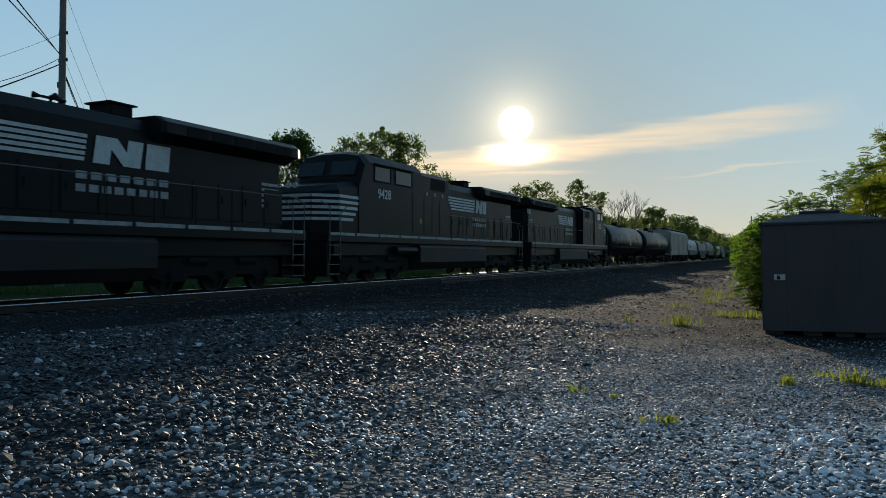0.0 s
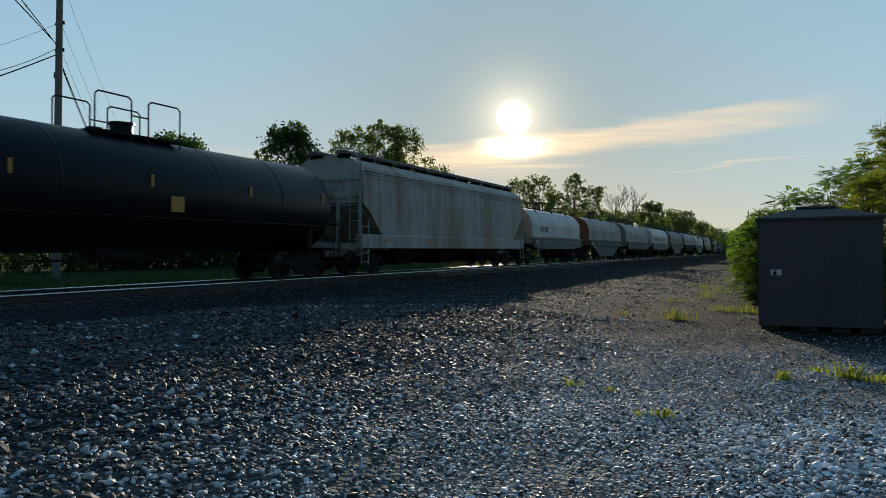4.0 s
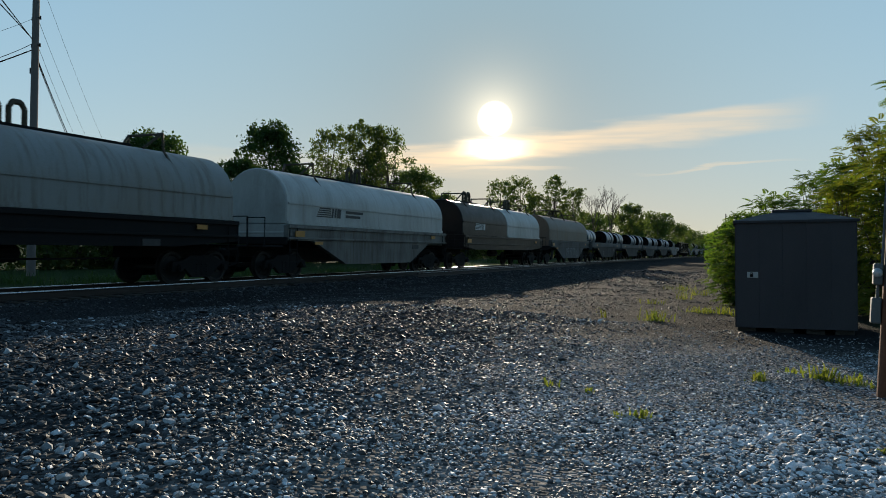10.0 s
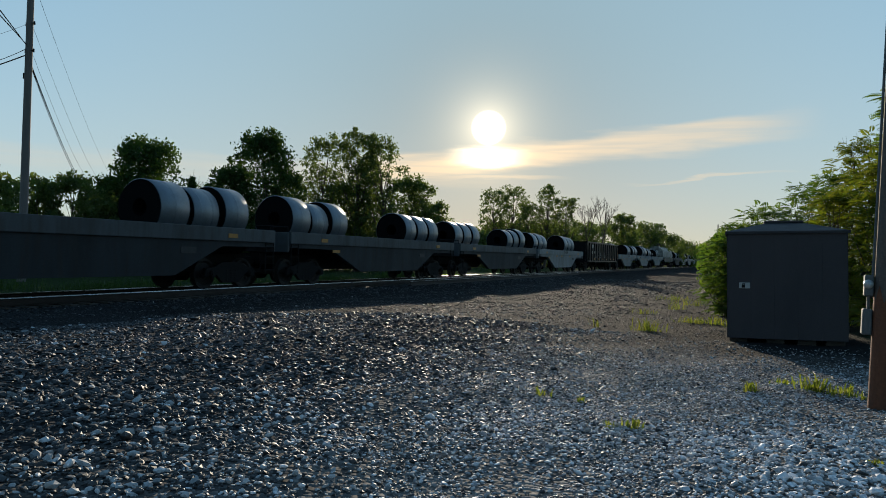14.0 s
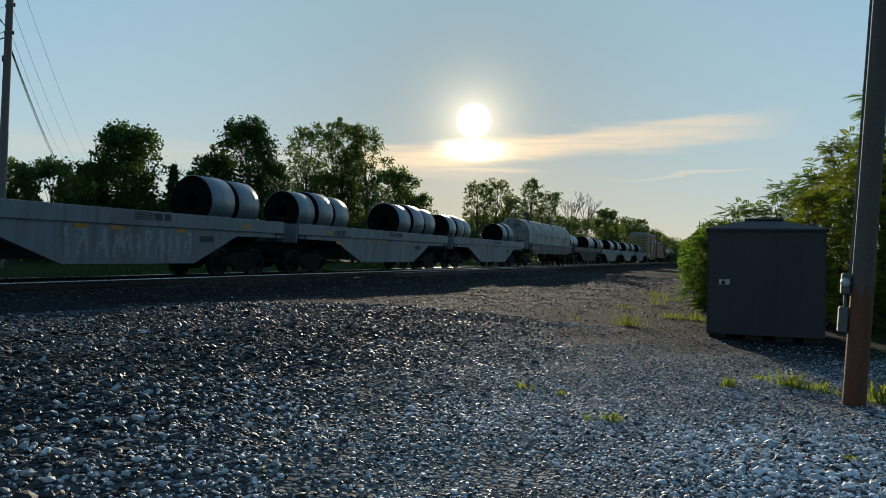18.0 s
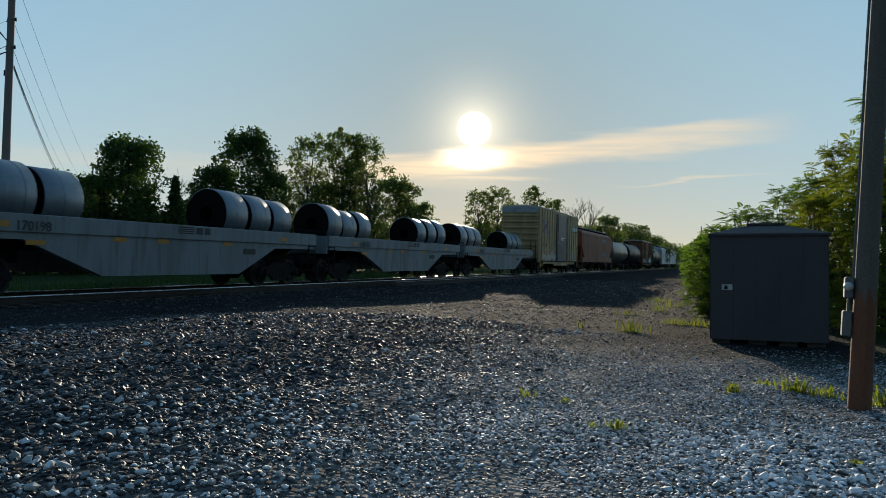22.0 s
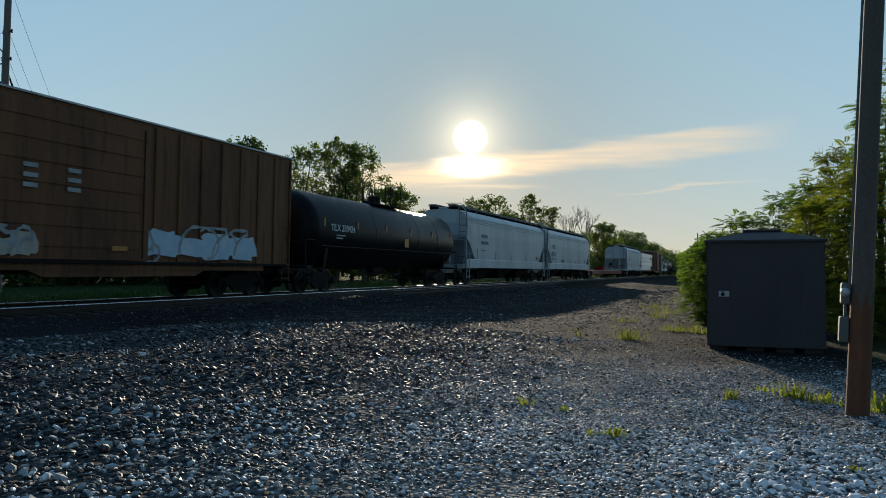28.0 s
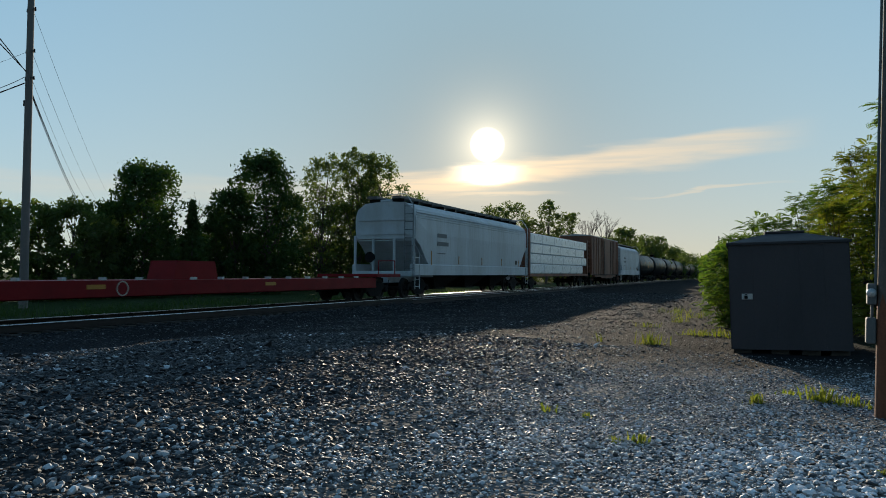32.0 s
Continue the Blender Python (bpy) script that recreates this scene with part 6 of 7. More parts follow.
def boxcar(lead, tail, side_m, door_m, end_m, top, label, seed, graf_m, doors=(-1.56, 2.42), mark=0):
    car, h = vehicle("boxcar", label, "boxcar", lead, tail)
    e = h - 0.55
    H, W = top - 0.18, 1.50
    bm = B()
    box(bm, -W, W, -e, e, 1.02, H, 0.01)
    part("body", bm, side_m, car)
    bm = B()
    prism(bm, [(-W - 0.05, H + 0.003), (W + 0.05, H + 0.003), (W + 0.05, H + 0.05), (0, top), (-W - 0.05, H + 0.05)], -e - 0.03, e + 0.03)
    part("roof", bm, M_ROOFMETAL, car)
    for i in range(13):
        y = -e + 0.3 + i * (2 * e - 0.6) / 12
        bm = B()
        prism(bm, [(-W, H + 0.06), (W, H + 0.06), (0, top + 0.035)], y - 0.04, y + 0.04)
        part("roof_rib", bm, M_ROOFMETAL, car)
    d0, d1 = doors
    for s in (-1, 1):
        n = 18
        for i in range(n):
            y = -e + 0.12 + i * (2 * e - 0.24) / (n - 1)
            if d0 - 0.1 < y * 1 < d1 + 0.1:
                continue
            bm = B()
            box(bm, s * W, s * (W + 0.05), y - 0.045, y + 0.045, 1.1, H - 0.08, 0.008)
            part("side_post", bm, side_m, car)
        bm = B()
        box(bm, s * (W + 0.002), s * (W + 0.09), d0, d1, 1.1, H - 0.15, 0.01)
        door = part("sliding_door", bm, door_m, car)
        for k in range(7):
            bm = B()
            z = 1.4 + k * (H - 1.9) / 6
            box(bm, s * (W + 0.09), s * (W + 0.115), d0 + 0.12, d1 - 0.12, z, z + 0.05)
            part("door_rib", bm, door_m, door)
        for y in (d0 + 0.25, d1 - 0.25):
            bm = B()
            rod(bm, (s * (W + 0.13), y, 1.15), (s * (W + 0.13), y, H - 0.25), 0.018)
            part("lock_bar", bm, M_IRON, door)
        bm = B()
        box(bm, s * (W - 0.1), s * (W + 0.04), -e + 1.6, e - 1.6, 0.86, 1.015)
        prism(bm, [(-2.4, 0.86), (-2.0, 0.70), (3.0, 0.70), (3.4, 0.86)], s * (W - 0.08), s * (W + 0.02), "x")
        part("side_sill", bm, side_m, car)
        bm = B()
        box(bm, s * (W + 0.02), s * (W + 0.12), -e + 1.0, e - 0.4, 1.02, 1.09)
        part("door_track", bm, M_IRON, car)
    for s in (-1, 1):
        for k in range(8):
            z = 1.35 + k * (H - 1.6) / 8
            bm = B()
            prism(bm, [(s * e, z - 0.1), (s * (e + 0.07), z - 0.04), (s * (e + 0.07), z + 0.06), (s * e, z + 0.14)], -W + 0.12, W - 0.12, "x")
            part("end_corrugation", bm, end_m, car)
        bm = B()
        box(bm, -1.4, 1.4, s * (e + 0.002), s * (e + 0.12), 0.95, 1.25)
        box(bm, -0.3, 0.3, s * e, s * (e - 3.0), 0.72, 1.02)
        part("end_sill", bm, M_IRON, car)
        ladder(car, W + 0.06, s * (e - 0.35), 0.5, 2.6, 0.42, "y", side_m)
        ladder(car, 1.1, s * (e + 0.10), 0.9, 2.6, 0.42, "x", M_IRON)
        bm = B()
        rod(bm, (-0.6, s * (e + 0.1), 2.2), (-0.6, s * (e + 0.16), 2.2), 0.27, 14)
        part("brake_wheel", bm, M_IRON, car)
    X = W + 0.056
    if graf_m:
        if mark == 2:
            scrawl(seed, X, -6.1, -4.2, 1.12, 1.9, M_SILLSTRIPE, car, n=6, fill=M_GRAFTAN)
            scrawl(seed + 3, X + 0.068, -4.05, -2.3, 1.12, 1.8, M_SILLSTRIPE, car, n=6, fill=M_GRAFTAN)
            scrawl(seed + 1, X, 1.0, 5.7, 1.08, 2.1, M_SILLSTRIPE, car, n=8, fill=M_GRAF1)
        else:
            scrawl(seed, X, -e + 1.0, d0 - 0.25, 1.08, 1.9, graf_m, car, n=12, fill=M_GRAFTAN)
            scrawl(seed + 1, X, d1 + 1.0, e - 0.7, 1.08, 1.7, M_GRAFBLUE, car, n=8)
    if mark == 1:
        for y0, y1 in ((-e + 0.1, d0 - 0.1), (d1 + 0.1, e - 0.1)):
            for z in (1.95, 3.15, 4.35):
                bm = B()
                box(bm, W, W + 0.045, y0, y1, z, z + 0.07, 0.008)
                part("panel_rail", bm, side_m, car)
        bm = B()
        box(bm, -W + 0.02, W - 0.02, -e - 0.045, -e - 0.002, H - 0.42, H - 0.02, 0.008)
        part("end_top_band", bm, M_SILLSTRIPE, car, "whitish band across the top of the end")
        lettering("9", 0.42, X, -e + 1.4, 2.35, M_MARKDARK, car)
        lettering("36", 0.42, X, -e + 2.4, 2.35, M_MARKDARK, car)
        for k, mtl in enumerate((M_GRAFBLUE, M_EMBLEMRED)):
            bm = B()
            q = 1 if k else -1
            prism(bm, [(-e + 1.0, 3.85 - 0.5 * q - 0.12), (-e + 3.0, 3.85 + 0.5 * q - 0.12), (-e + 3.0, 3.85 + 0.5 * q + 0.12), (-e + 1.0, 3.85 - 0.5 * q + 0.12)], X + 0.002 * k, X + 0.004 + 0.002 * k, "x")
            part("crossed_stripe_emblem", bm, mtl, car)
        bars(X, [(e - 2.9, e - 0.6, 3.82, 4.36)], M_MARKDARK, car, "dark_name_panel")
        bars(X + 0.004, [(e - 2.75, e - 2.25, 3.9, 4.28), (e - 2.05, e - 1.55, 3.9, 4.28), (e - 1.3, e - 0.8, 3.9, 4.28)], M_MARK, car)
        bars(X + 0.08, [(d0 + 1.4, d0 + 2.7, 3.05, 3.15), (d0 + 1.4, d0 + 2.3, 2.9, 2.98), (d0 + 0.3, d0 + 0.7, 2.7, 2.75), (d0 + 0.3, d0 + 0.6, 2.6, 2.64)], M_MARK, car)
        scrawl(seed + 5, X + 0.085, d0 + 0.3, d1 - 0.3, 1.5, 2.6, M_GRAF3, car, n=10)
    if mark == 2:
        for y in (-2.65, -1.5):
            for z in (2.72, 2.94, 3.16):
                patch(car, X + 0.07, y + 0.18, z, 0.36, 0.10, M_SILLSTRIPE, "white_patch")
        bars(X, [(-e + 0.2, -e + 1.2, 4.1, 4.28)], M_SILLSTRIPE, car)
        for yy in (-e + 0.9, -e + 1.25, -e + 2.1):
            bars(X + 0.002, [(yy, yy + 0.24, 2.55, 2.8)], M_SILLSTRIPE, car, "unreadable_letter")
            bars(X + 0.002, [(yy - 0.1, yy + 0.14, 2.95, 3.25)], M_SILLSTRIPE, car, "unreadable_letter")
        patch(car, X + 0.07, 0.1, 1.4, 0.5, 0.12, M_YELLOW)
    for s in (-1, 1):
        truck(car, s * (h - 2.6))
    couplers(car, h)
    return car


def gondola(lead, tail):
    car, h = vehicle("gondola_car", "black open-topped steel gondola car with chalked marks", "gondola", lead, tail)
    e, W, H = h - 0.5, 1.48, 2.85
    for s in (-1, 1):
        bm = B()
        box(bm, s * (W - 0.05), s * W, -e, e, 1.0, H - 0.14)
        side = part("side_sheet", bm, M_BLACK, car)
        bm = B()
        box(bm, s * (W - 0.08), s * (W + 0.12), -e, e, H - 0.14, H, 0.015)
        part("top_chord", bm, M_BLACK, side)
        bm = B()
        box(bm, s * (W - 0.06), s * (W + 0.10), -e, e, 0.9, 1.05, 0.01)
        part("bottom_chord", bm, M_BLACK, side)
        for i in range(15):
            y = -e + 0.15 + i * (2 * e - 0.3) / 14
            bm = B()
            prism(bm, [(y - 0.1, 1.05), (y + 0.1, 1.05), (y + 0.07, H - 0.14), (y - 0.07, H - 0.14)], s * W, s * (W + 0.09), "x")
            part("side_stake", bm, M_BLACK, side)
        bm = B()
        box(bm, -W + 0.06, W - 0.06, s * e, s * (e - 0.06), 1.0, H - 0.02)
        box(bm, -1.4, 1.4, s * e, s * (e + 0.1), 0.85, 1.15)
        part("end_wall", bm, M_BLACK, car)
        ladder(car, W + 0.12, s * (e - 0.3), 0.5, 2.4, 0.42)
        bm = B()
        box(bm, W + 0.10, W + 0.112, s * (e - 0.16) - 0.05, s * (e - 0.16) + 0.05, 1.2, 2.3)
        part("yellow_end_strip", bm, M_YELLOW, car)
        truck(car, s * (h - 2.3))
    bm = B()
    box(bm, -W + 0.06, W - 0.06, -e + 0.07, e - 0.07, 1.0, 1.08)
    box(bm, -0.3, 0.3, -e, e, 0.72, 0.998)
    part("floor", bm, M_IRON, car)
    y = -e + 2.9
    bm = B()
    prism(bm, [(y - 0.52, 2.24), (y - 0.32, 2.24), (y - 0.32, 2.56), (y - 0.52, 2.56)], W + 0.092, W + 0.098, "x")
    prism(bm, [(y - 0.24, 2.24), (y - 0.04, 2.24), (y - 0.04, 2.56), (y - 0.24, 2.56)], W + 0.092, W + 0.098, "x")
    part("emblem_shapes", bm, M_MARK, car)
    lettering("201", 0.39, W + 0.095, y - 0.42, 1.84, M_MARK, car)
    lettering("019", 0.39, W + 0.095, y + 0.62, 1.84, M_MARK, car)
    for k in range(6):
        yy = -e + 2.4 + k * 2.1
        bars(W + 0.012, [(yy, yy + 0.5, 1.35, 1.4), (yy + 0.1, yy + 0.14, 1.45, 1.95), (yy + 0.3, yy + 0.33, 1.5, 1.85)], M_MARK, car, "chalk_marks")
        patch(car, W + 0.105, yy + 1.2, 1.22, 0.4, 0.12, M_YELLOW)
    scrawl(61, W + 0.014, -e + 5.6, -e + 6.5, 1.35, 2.35, M_SILLSTRIPE, car, n=6)
    brake_gear(car, 0.5, 0.7)
    couplers(car, h)
    return car


def spine_car(lead, tail):
    car, h = vehicle("spine_car", "low red intermodal spine car running empty", "flatcar", lead, tail)
    e = h - 0.5
    bm = B()
    box(bm, -0.55, 0.55, -e + 1.2, e - 1.2, 0.50, 0.95, 0.03)
    part("spine_beam", bm, M_RED, car)
    for s in (-1, 1):
        bm = B()
        box(bm, s * 0.56, s * 1.28, -e + 2.0, e - 2.0, 0.80, 0.95, 0.01)
        box(bm, s * 1.20, s * 1.30, -e + 2.0, e - 2.0, 0.55, 0.955, 0.01)
        part("side_deck", bm, M_RED, car)
        bm = B()
        box(bm, -1.45, 1.45, s * e, s * (e - 2.2), 0.98, 1.12, 0.02)
        part("end_platform", bm, M_RED, car)
        bm = B()
        pipe(bm, [(1.2, s * (e - 0.1), 1.12), (1.2, s * (e - 0.1), 1.7), (0.4, s * (e - 0.1), 1.7), (0.4, s * (e - 0.1), 1.12)], 0.025)
        part("end_rail", bm, M_RED, car)
        truck(car, s * (h - 2.2))
        for k in range(9):
            y = s * (1.0 + k * (e - 3.4) / 9)
            bm = B()
            box(bm, 1.15, 1.31, y - 0.05, y + 0.05, 0.955, 1.03)
            part("deck_bracket", bm, M_GALV, car)
    for y in (1.95, -e + 1.6):
        bm = B()
        prism(bm, [(y - 0.95, 0.955), (y + 0.95, 0.955), (y + 0.8, 1.50), (y - 0.8, 1.50)], -0.5, 0.5, "x")
        part("trailer_hitch", bm, M_RED, car)
    for y in (-2.4, 4.5):
        patch(car, 1.302, y, 0.8, 0.55, 0.11, M_YELLOW)
    bm = B()
    lathe(bm, [(-0.004, 0.19), (0.004, 0.19), (0.004, 0.16), (-0.004, 0.16), (-0.004, 0.19)], (0, 0), 20)
    for v in bm.verts:
        x, y, z = v.co
        v.co = (1.306 + y, x - 1.6, z + 0.75)
    part("ring_mark", bm, M_GRAFTAN, car)
    bars(1.302, [(-e + 3 + k * 0.32, -e + 3.22 + k * 0.32, 0.62, 0.84) for k in range(10)], M_GRAFDIM, car)
    couplers(car, h)
    return car


def centerbeam_car(lead, tail):
    car, h = vehicle("lumber_flatcar", "bulkhead flatcar stacked with white-wrapped lumber", "flatcar", lead, tail)
    e = h - 0.5
    bm = B()
    box(bm, -1.45, 1.45, -e, e, 0.95, 1.15, 0.02)
    part("deck", bm, M_BRNBOX, car)
    for s in (-1, 1):
        bm = B()
        box(bm, -1.42, 1.42, s * e, s * (e - 0.25), 1.152, 4.3, 0.02)
        part("bulkhead", bm, M_BRNBOX, car)
        truck(car, s * (h - 2.2))
    bm = B()
    box(bm, -0.1, 0.1, -e + 0.26, e - 0.26, 1.152, 4.3)
    part("centre_beam", bm, M_BRNBOX, car)
    for i in range(11):
        y = -e + 1 + i * (2 * e - 2) / 10
        bm = B()
        box(bm, -0.16, 0.16, y - 0.08, y + 0.08, 1.153, 4.28)
        part("beam_post", bm, M_BRNBOX, car)
    rng = random.Random(6)
    mid = (lead + tail) / 2
    for lvl in range(4):
        y = -e + 0.5
        while y < e - 2.4:
            ln = rng.choice((2.4, 3.0, 3.6))
            ln = min(ln, e - 0.4 - y)
            if lvl == 3 and rng.random() < 0.45:
                y += ln
                continue
            for s in (-1, 1):
                bundle = tagged(new("lumber_bundle"), "lumber bundle wrapped in white plastic sheet", "lumber", "lumber on the flatcar")
                bm = B()
                x0, x1 = (0.17, 1.38) if s > 0 else (-1.38, -0.17)
                box(bm, x0, x1, -ln / 2 + 0.02, ln / 2 - 0.02, 1.155 + lvl * 0.72, 1.155 + lvl * 0.72 + 0.70, 0.05)
                part("wrap", bm, M_PLASTIC, bundle)
                MOVING.append((bundle, mid + y + ln / 2))
            y += ln
    couplers(car, h)
    return car


def mk_loco_truck(bm):
    prism(bm, [(-2.6, 0.5), (-2.55, 0.95), (-1.7, 1.0), (-1.4, 1.12), (1.4, 1.12), (1.7, 1.0), (2.55, 0.95), (2.6, 0.5), (2.2, 0.36), (1.5, 0.36), (1.3, 0.5), (0.6, 0.5), (0.4, 0.36), (-0.4, 0.36), (-0.6, 0.5), (-1.3, 0.5), (-1.5, 0.36), (-2.2, 0.36)], -0.07, 0.07, "x")


def loco_truck(car, y):
    bm = B()
    box(bm, -0.95, 0.95, y - 2.5, y + 2.5, 0.62, 1.04, 0.03)
    t = part("truck", bm, M_BLACK, car)
    for s in (-1, 1):
        hang("side_frame", shared("loco_side_frame", mk_loco_truck), M_IRON, t, m=pose(s * 1.08, y, 0))
        for w in (-1.95, 0, 1.95):
            hang("axle_bearing", shared("bearing", mk_bearing), M_IRON, t, m=pose(s * 1.17, y + w, 0.53) if s > 0 else pose(-1.17, y + w, 0.53, 0, 0, 180))
        for w in (-1.0, 1.0):
            bm = B()
            rod(bm, (s * 1.15, y + w - 0.35, 0.9), (s * 1.15, y + w + 0.35, 0.9), 0.12, 10)
            part("brake_cylinder", bm, M_IRON, t)
    for w in (-1.95, 0, 1.95):
        ob = hang("wheelset", shared("wheelset", mk_wheelset), M_STEEL_WHEEL, t)
        ob.matrix_basis = pose(0, y + w, 0.457)
        WHEELS.append((ob, car, y + w, y + w, 0.457))


def loft(bm, sections):
    """Skin over outlines of (x, z), each at its y, closed at both ends."""
    rings = [[bm.verts.new((x, y, z)) for x, z in pts] for y, pts in sections]
    n = len(rings[0])
    for a, b in zip(rings, rings[1:]):
        for i in range(n):
            j = (i + 1) % n
            bm.faces.new((a[i], b[i], b[j], a[j]))
    bm.faces.new(rings[0])
    bm.faces.new(rings[-1][::-1])
    bmesh.ops.recalc_face_normals(bm, faces=bm.faces[:])
    return bm


def arch(w, z0, shoulder, crown):
    return [(-w, z0), (-w, shoulder), (-w * 0.8, crown - 0.1), (-w * 0.35, crown), (w * 0.35, crown), (w * 0.8, crown - 0.1), (w, shoulder), (w, z0)]


def locomotive(lead, tail, number, cab_first=True, label="", marks=(0.5, 3.95, 5.2)):
    """Six-axle freight diesel with a wide nose; u runs from the cab end backwards."""
    car, h = vehicle("locomotive", label, "locomotive", lead, tail, "locomotives of the train")
    d = 1 if cab_first else -1
    L = 2 * h

    def Y(u):
        return d * (u - h)

    def bx(bm, x0, x1, u0, u1, z0, z1, bev=0.0):
        return box(bm, x0, x1, Y(u0), Y(u1), z0, z1, bev)

    bm = B()
    bx(bm, -1.5, 1.5, 0.45, L - 0.8, 1.52, 1.86, 0.03)
    bx(bm, -1.25, 1.25, 1.2, L - 1.2, 1.05, 1.515)
    part("underframe", bm, M_BLACK, car)
    n = 12
    for s in (-1, 1):
        for i in range(n):
            u0 = 0.6 + i * (L - 1.5) / n
            bm = B()
            bx(bm, s * 1.502, s * 1.512, u0, u0 + (L - 1.5) / n - 0.12, 1.865 - 0.10, 1.865)
            part("sill_stripe", bm, M_SILLSTRIPE, car, "white sill stripe")
    # wide nose with sloping top and cut-off corners
    back_u = 2.75 if cab_first else 2.2
    plan = [(-1.47, back_u), (-1.47, 1.15), (-0.80, 0.42), (0.80, 0.42), (1.47, 1.15), (1.47, back_u)]
    bm = B()
    rings = []
    for grow, base, rise, back in ((1.0, 1.865, 0.0, 0.0), (1.0, 3.22, 0.13, 0.0), (0.84, 3.42, 0.16, 0.16)):
        rings.append([bm.verts.new((x * grow, Y(min(back_u, u + back)), base + rise * u)) for x, u in plan])
    for a, b in zip(rings, rings[1:]):
        for i in range(6):
            j = (i + 1) % 6
            bm.faces.new((a[i], a[j], b[j], b[i]))
    bm.faces.new(rings[0])
    bm.faces.new(rings[-1])
    bmesh.ops.recalc_face_normals(bm, faces=bm.faces[:])
    nose = part("nose", bm, M_BLACK, car)
    for k in range(5):
        z = 3.16 - k * 0.205
        end = 2.66 - 0.14 * k if cab_first else 1.75 - 0.10 * k
        for s in (-1, 1):
            bm = B()
            bx(bm, s * 1.472, s * 1.479, 1.17, end, z - 0.05, z + 0.055)
            part("nose_stripe", bm, M_MARK, nose, "white nose stripe")
            bm = B()
            o = 0.006
            pts = [(s * (0.81 + o), 0.42), (s * (1.47 + o), 1.14)]
            v = [bm.verts.new((x + s * q, Y(u - q), zz)) for q in (-0.004, 0.006) for (x, u), zz in ((pts[0], z - 0.05), (pts[1], z - 0.05), (pts[1], z + 0.055), (pts[0], z + 0.055))]
            for face in ((0, 1, 2, 3), (7, 6, 5, 4), (0, 4, 5, 1), (1, 5, 6, 2), (2, 6, 7, 3), (3, 7, 4, 0)):
                bm.faces.new([v[i] for i in face])
            bmesh.ops.recalc_face_normals(bm, faces=bm.faces[:])
            part("nose_stripe", bm, M_MARK, nose, "white nose stripe")
        bm = B()
        bx(bm, -0.78, 0.78, 0.412, 0.419, z - 0.05, z + 0.055)
        part("nose_stripe", bm, M_MARK, nose, "white nose stripe")
    bm = B()
    for x in (-0.14, 0.14):
        rod(bm, (x, Y(0.42), 3.52), (x, Y(0.36), 3.52), 0.1, 12)
    part("headlight", bm, M_GALV, nose)
    # cab with raked front, then the full-width equipment body behind it
    cab_end, body_end = (7.55, 10.45) if cab_first else (5.2, 8.6)
    bm = B()
    f = 0.0 if cab_first else -0.55
    loft(bm, [(Y(2.45 + f), arch(1.50, 1.868, 3.55, 3.95)), (Y(2.85 + f), arch(1.50, 1.868, 4.42, 4.90)), (Y(3.2 + f), arch(1.50, 1.868, 4.55, 5.02)), (Y(cab_end), arch(1.50, 1.868, 4.55, 4.98))])
    cab = part("cab", bm, M_BLACK, car)
    slope = lambda z: 2.45 + f + (z - 3.95) * 0.42  # noqa: E731
    for x in (-0.70, 0.70):
        for name, w, z0, z1, off, mtl in (("windscreen_frame", 0.60, 4.02, 4.66, 0.012, M_IRON), ("windscreen", 0.55, 4.07, 4.61, 0.024, M_GLASS)):
            bm = B()
            v = [bm.verts.new((x + sx * w, Y(slope(z) - off + q), z)) for q in (0.0, 0.06) for sx, z in ((-1, z0), (1, z0), (1, z1), (-1, z1))]
            for face in ((0, 1, 2, 3), (7, 6, 5, 4), (0, 4, 5, 1), (1, 5, 6, 2), (2, 6, 7, 3), (3, 7, 4, 0)):
                bm.faces.new([v[i] for i in face])
            bmesh.ops.recalc_face_normals(bm, faces=bm.faces[:])
            part(name, bm, mtl, cab)
    windows = ((3.58, 4.78), (5.22, 6.6)) if cab_first else ((2.35, 3.0), (3.2, 4.35))
    for s in (-1, 1):
        for u0, u1 in windows:
            bm = B()
            bx(bm, s * 1.502, s * 1.507, u0, u1, 3.93, 4.46)
            part("side_window", bm, M_GLASS, cab)
            bm = B()
            for q in ((u0 - 0.05, u1 + 0.05, 3.88, 3.93), (u0 - 0.05, u1 + 0.05, 4.46, 4.51), (u0 - 0.05, u0, 3.93, 4.46), (u1, u1 + 0.05, 3.93, 4.46)):
                bx(bm, s * 1.502, s * 1.525, *q)
            part("window_frame", bm, M_IRON, cab)
        bm = B()
        bx(bm, s * 1.502, s * 1.6, windows[0][0] - 0.1, windows[1][1] + 0.1, 4.53, 4.56)
        part("window_awning", bm, M_IRON, cab)
        bm = B()
        bx(bm, s * 1.502, s * 1.512, cab_end - 0.85, cab_end - 0.15, 1.95, 3.7, 0.004)
        part("cab_door", bm, M_BLACK, cab)
    lettering(number, 0.52, 1.508, Y(4.33 if cab_first else 3.45), 3.42, M_MARK, cab)
    bm = B()
    for k in range(3):
        bx(bm, -0.75 + k * 0.6, -0.3 + k * 0.6, 3.5 + k * 0.5, 4.1 + k * 0.5, 4.99, 5.09, 0.02)
    part("roof_antenna", bm, M_BLACK, cab)
    bm = B()
    loft(bm, [(Y(cab_end + 0.01), arch(1.44, 1.868, 4.5, 4.80)), (Y(body_end), arch(1.44, 1.868, 4.5, 4.80))])
    body = part("equipment_body", bm, M_BLACK, car)
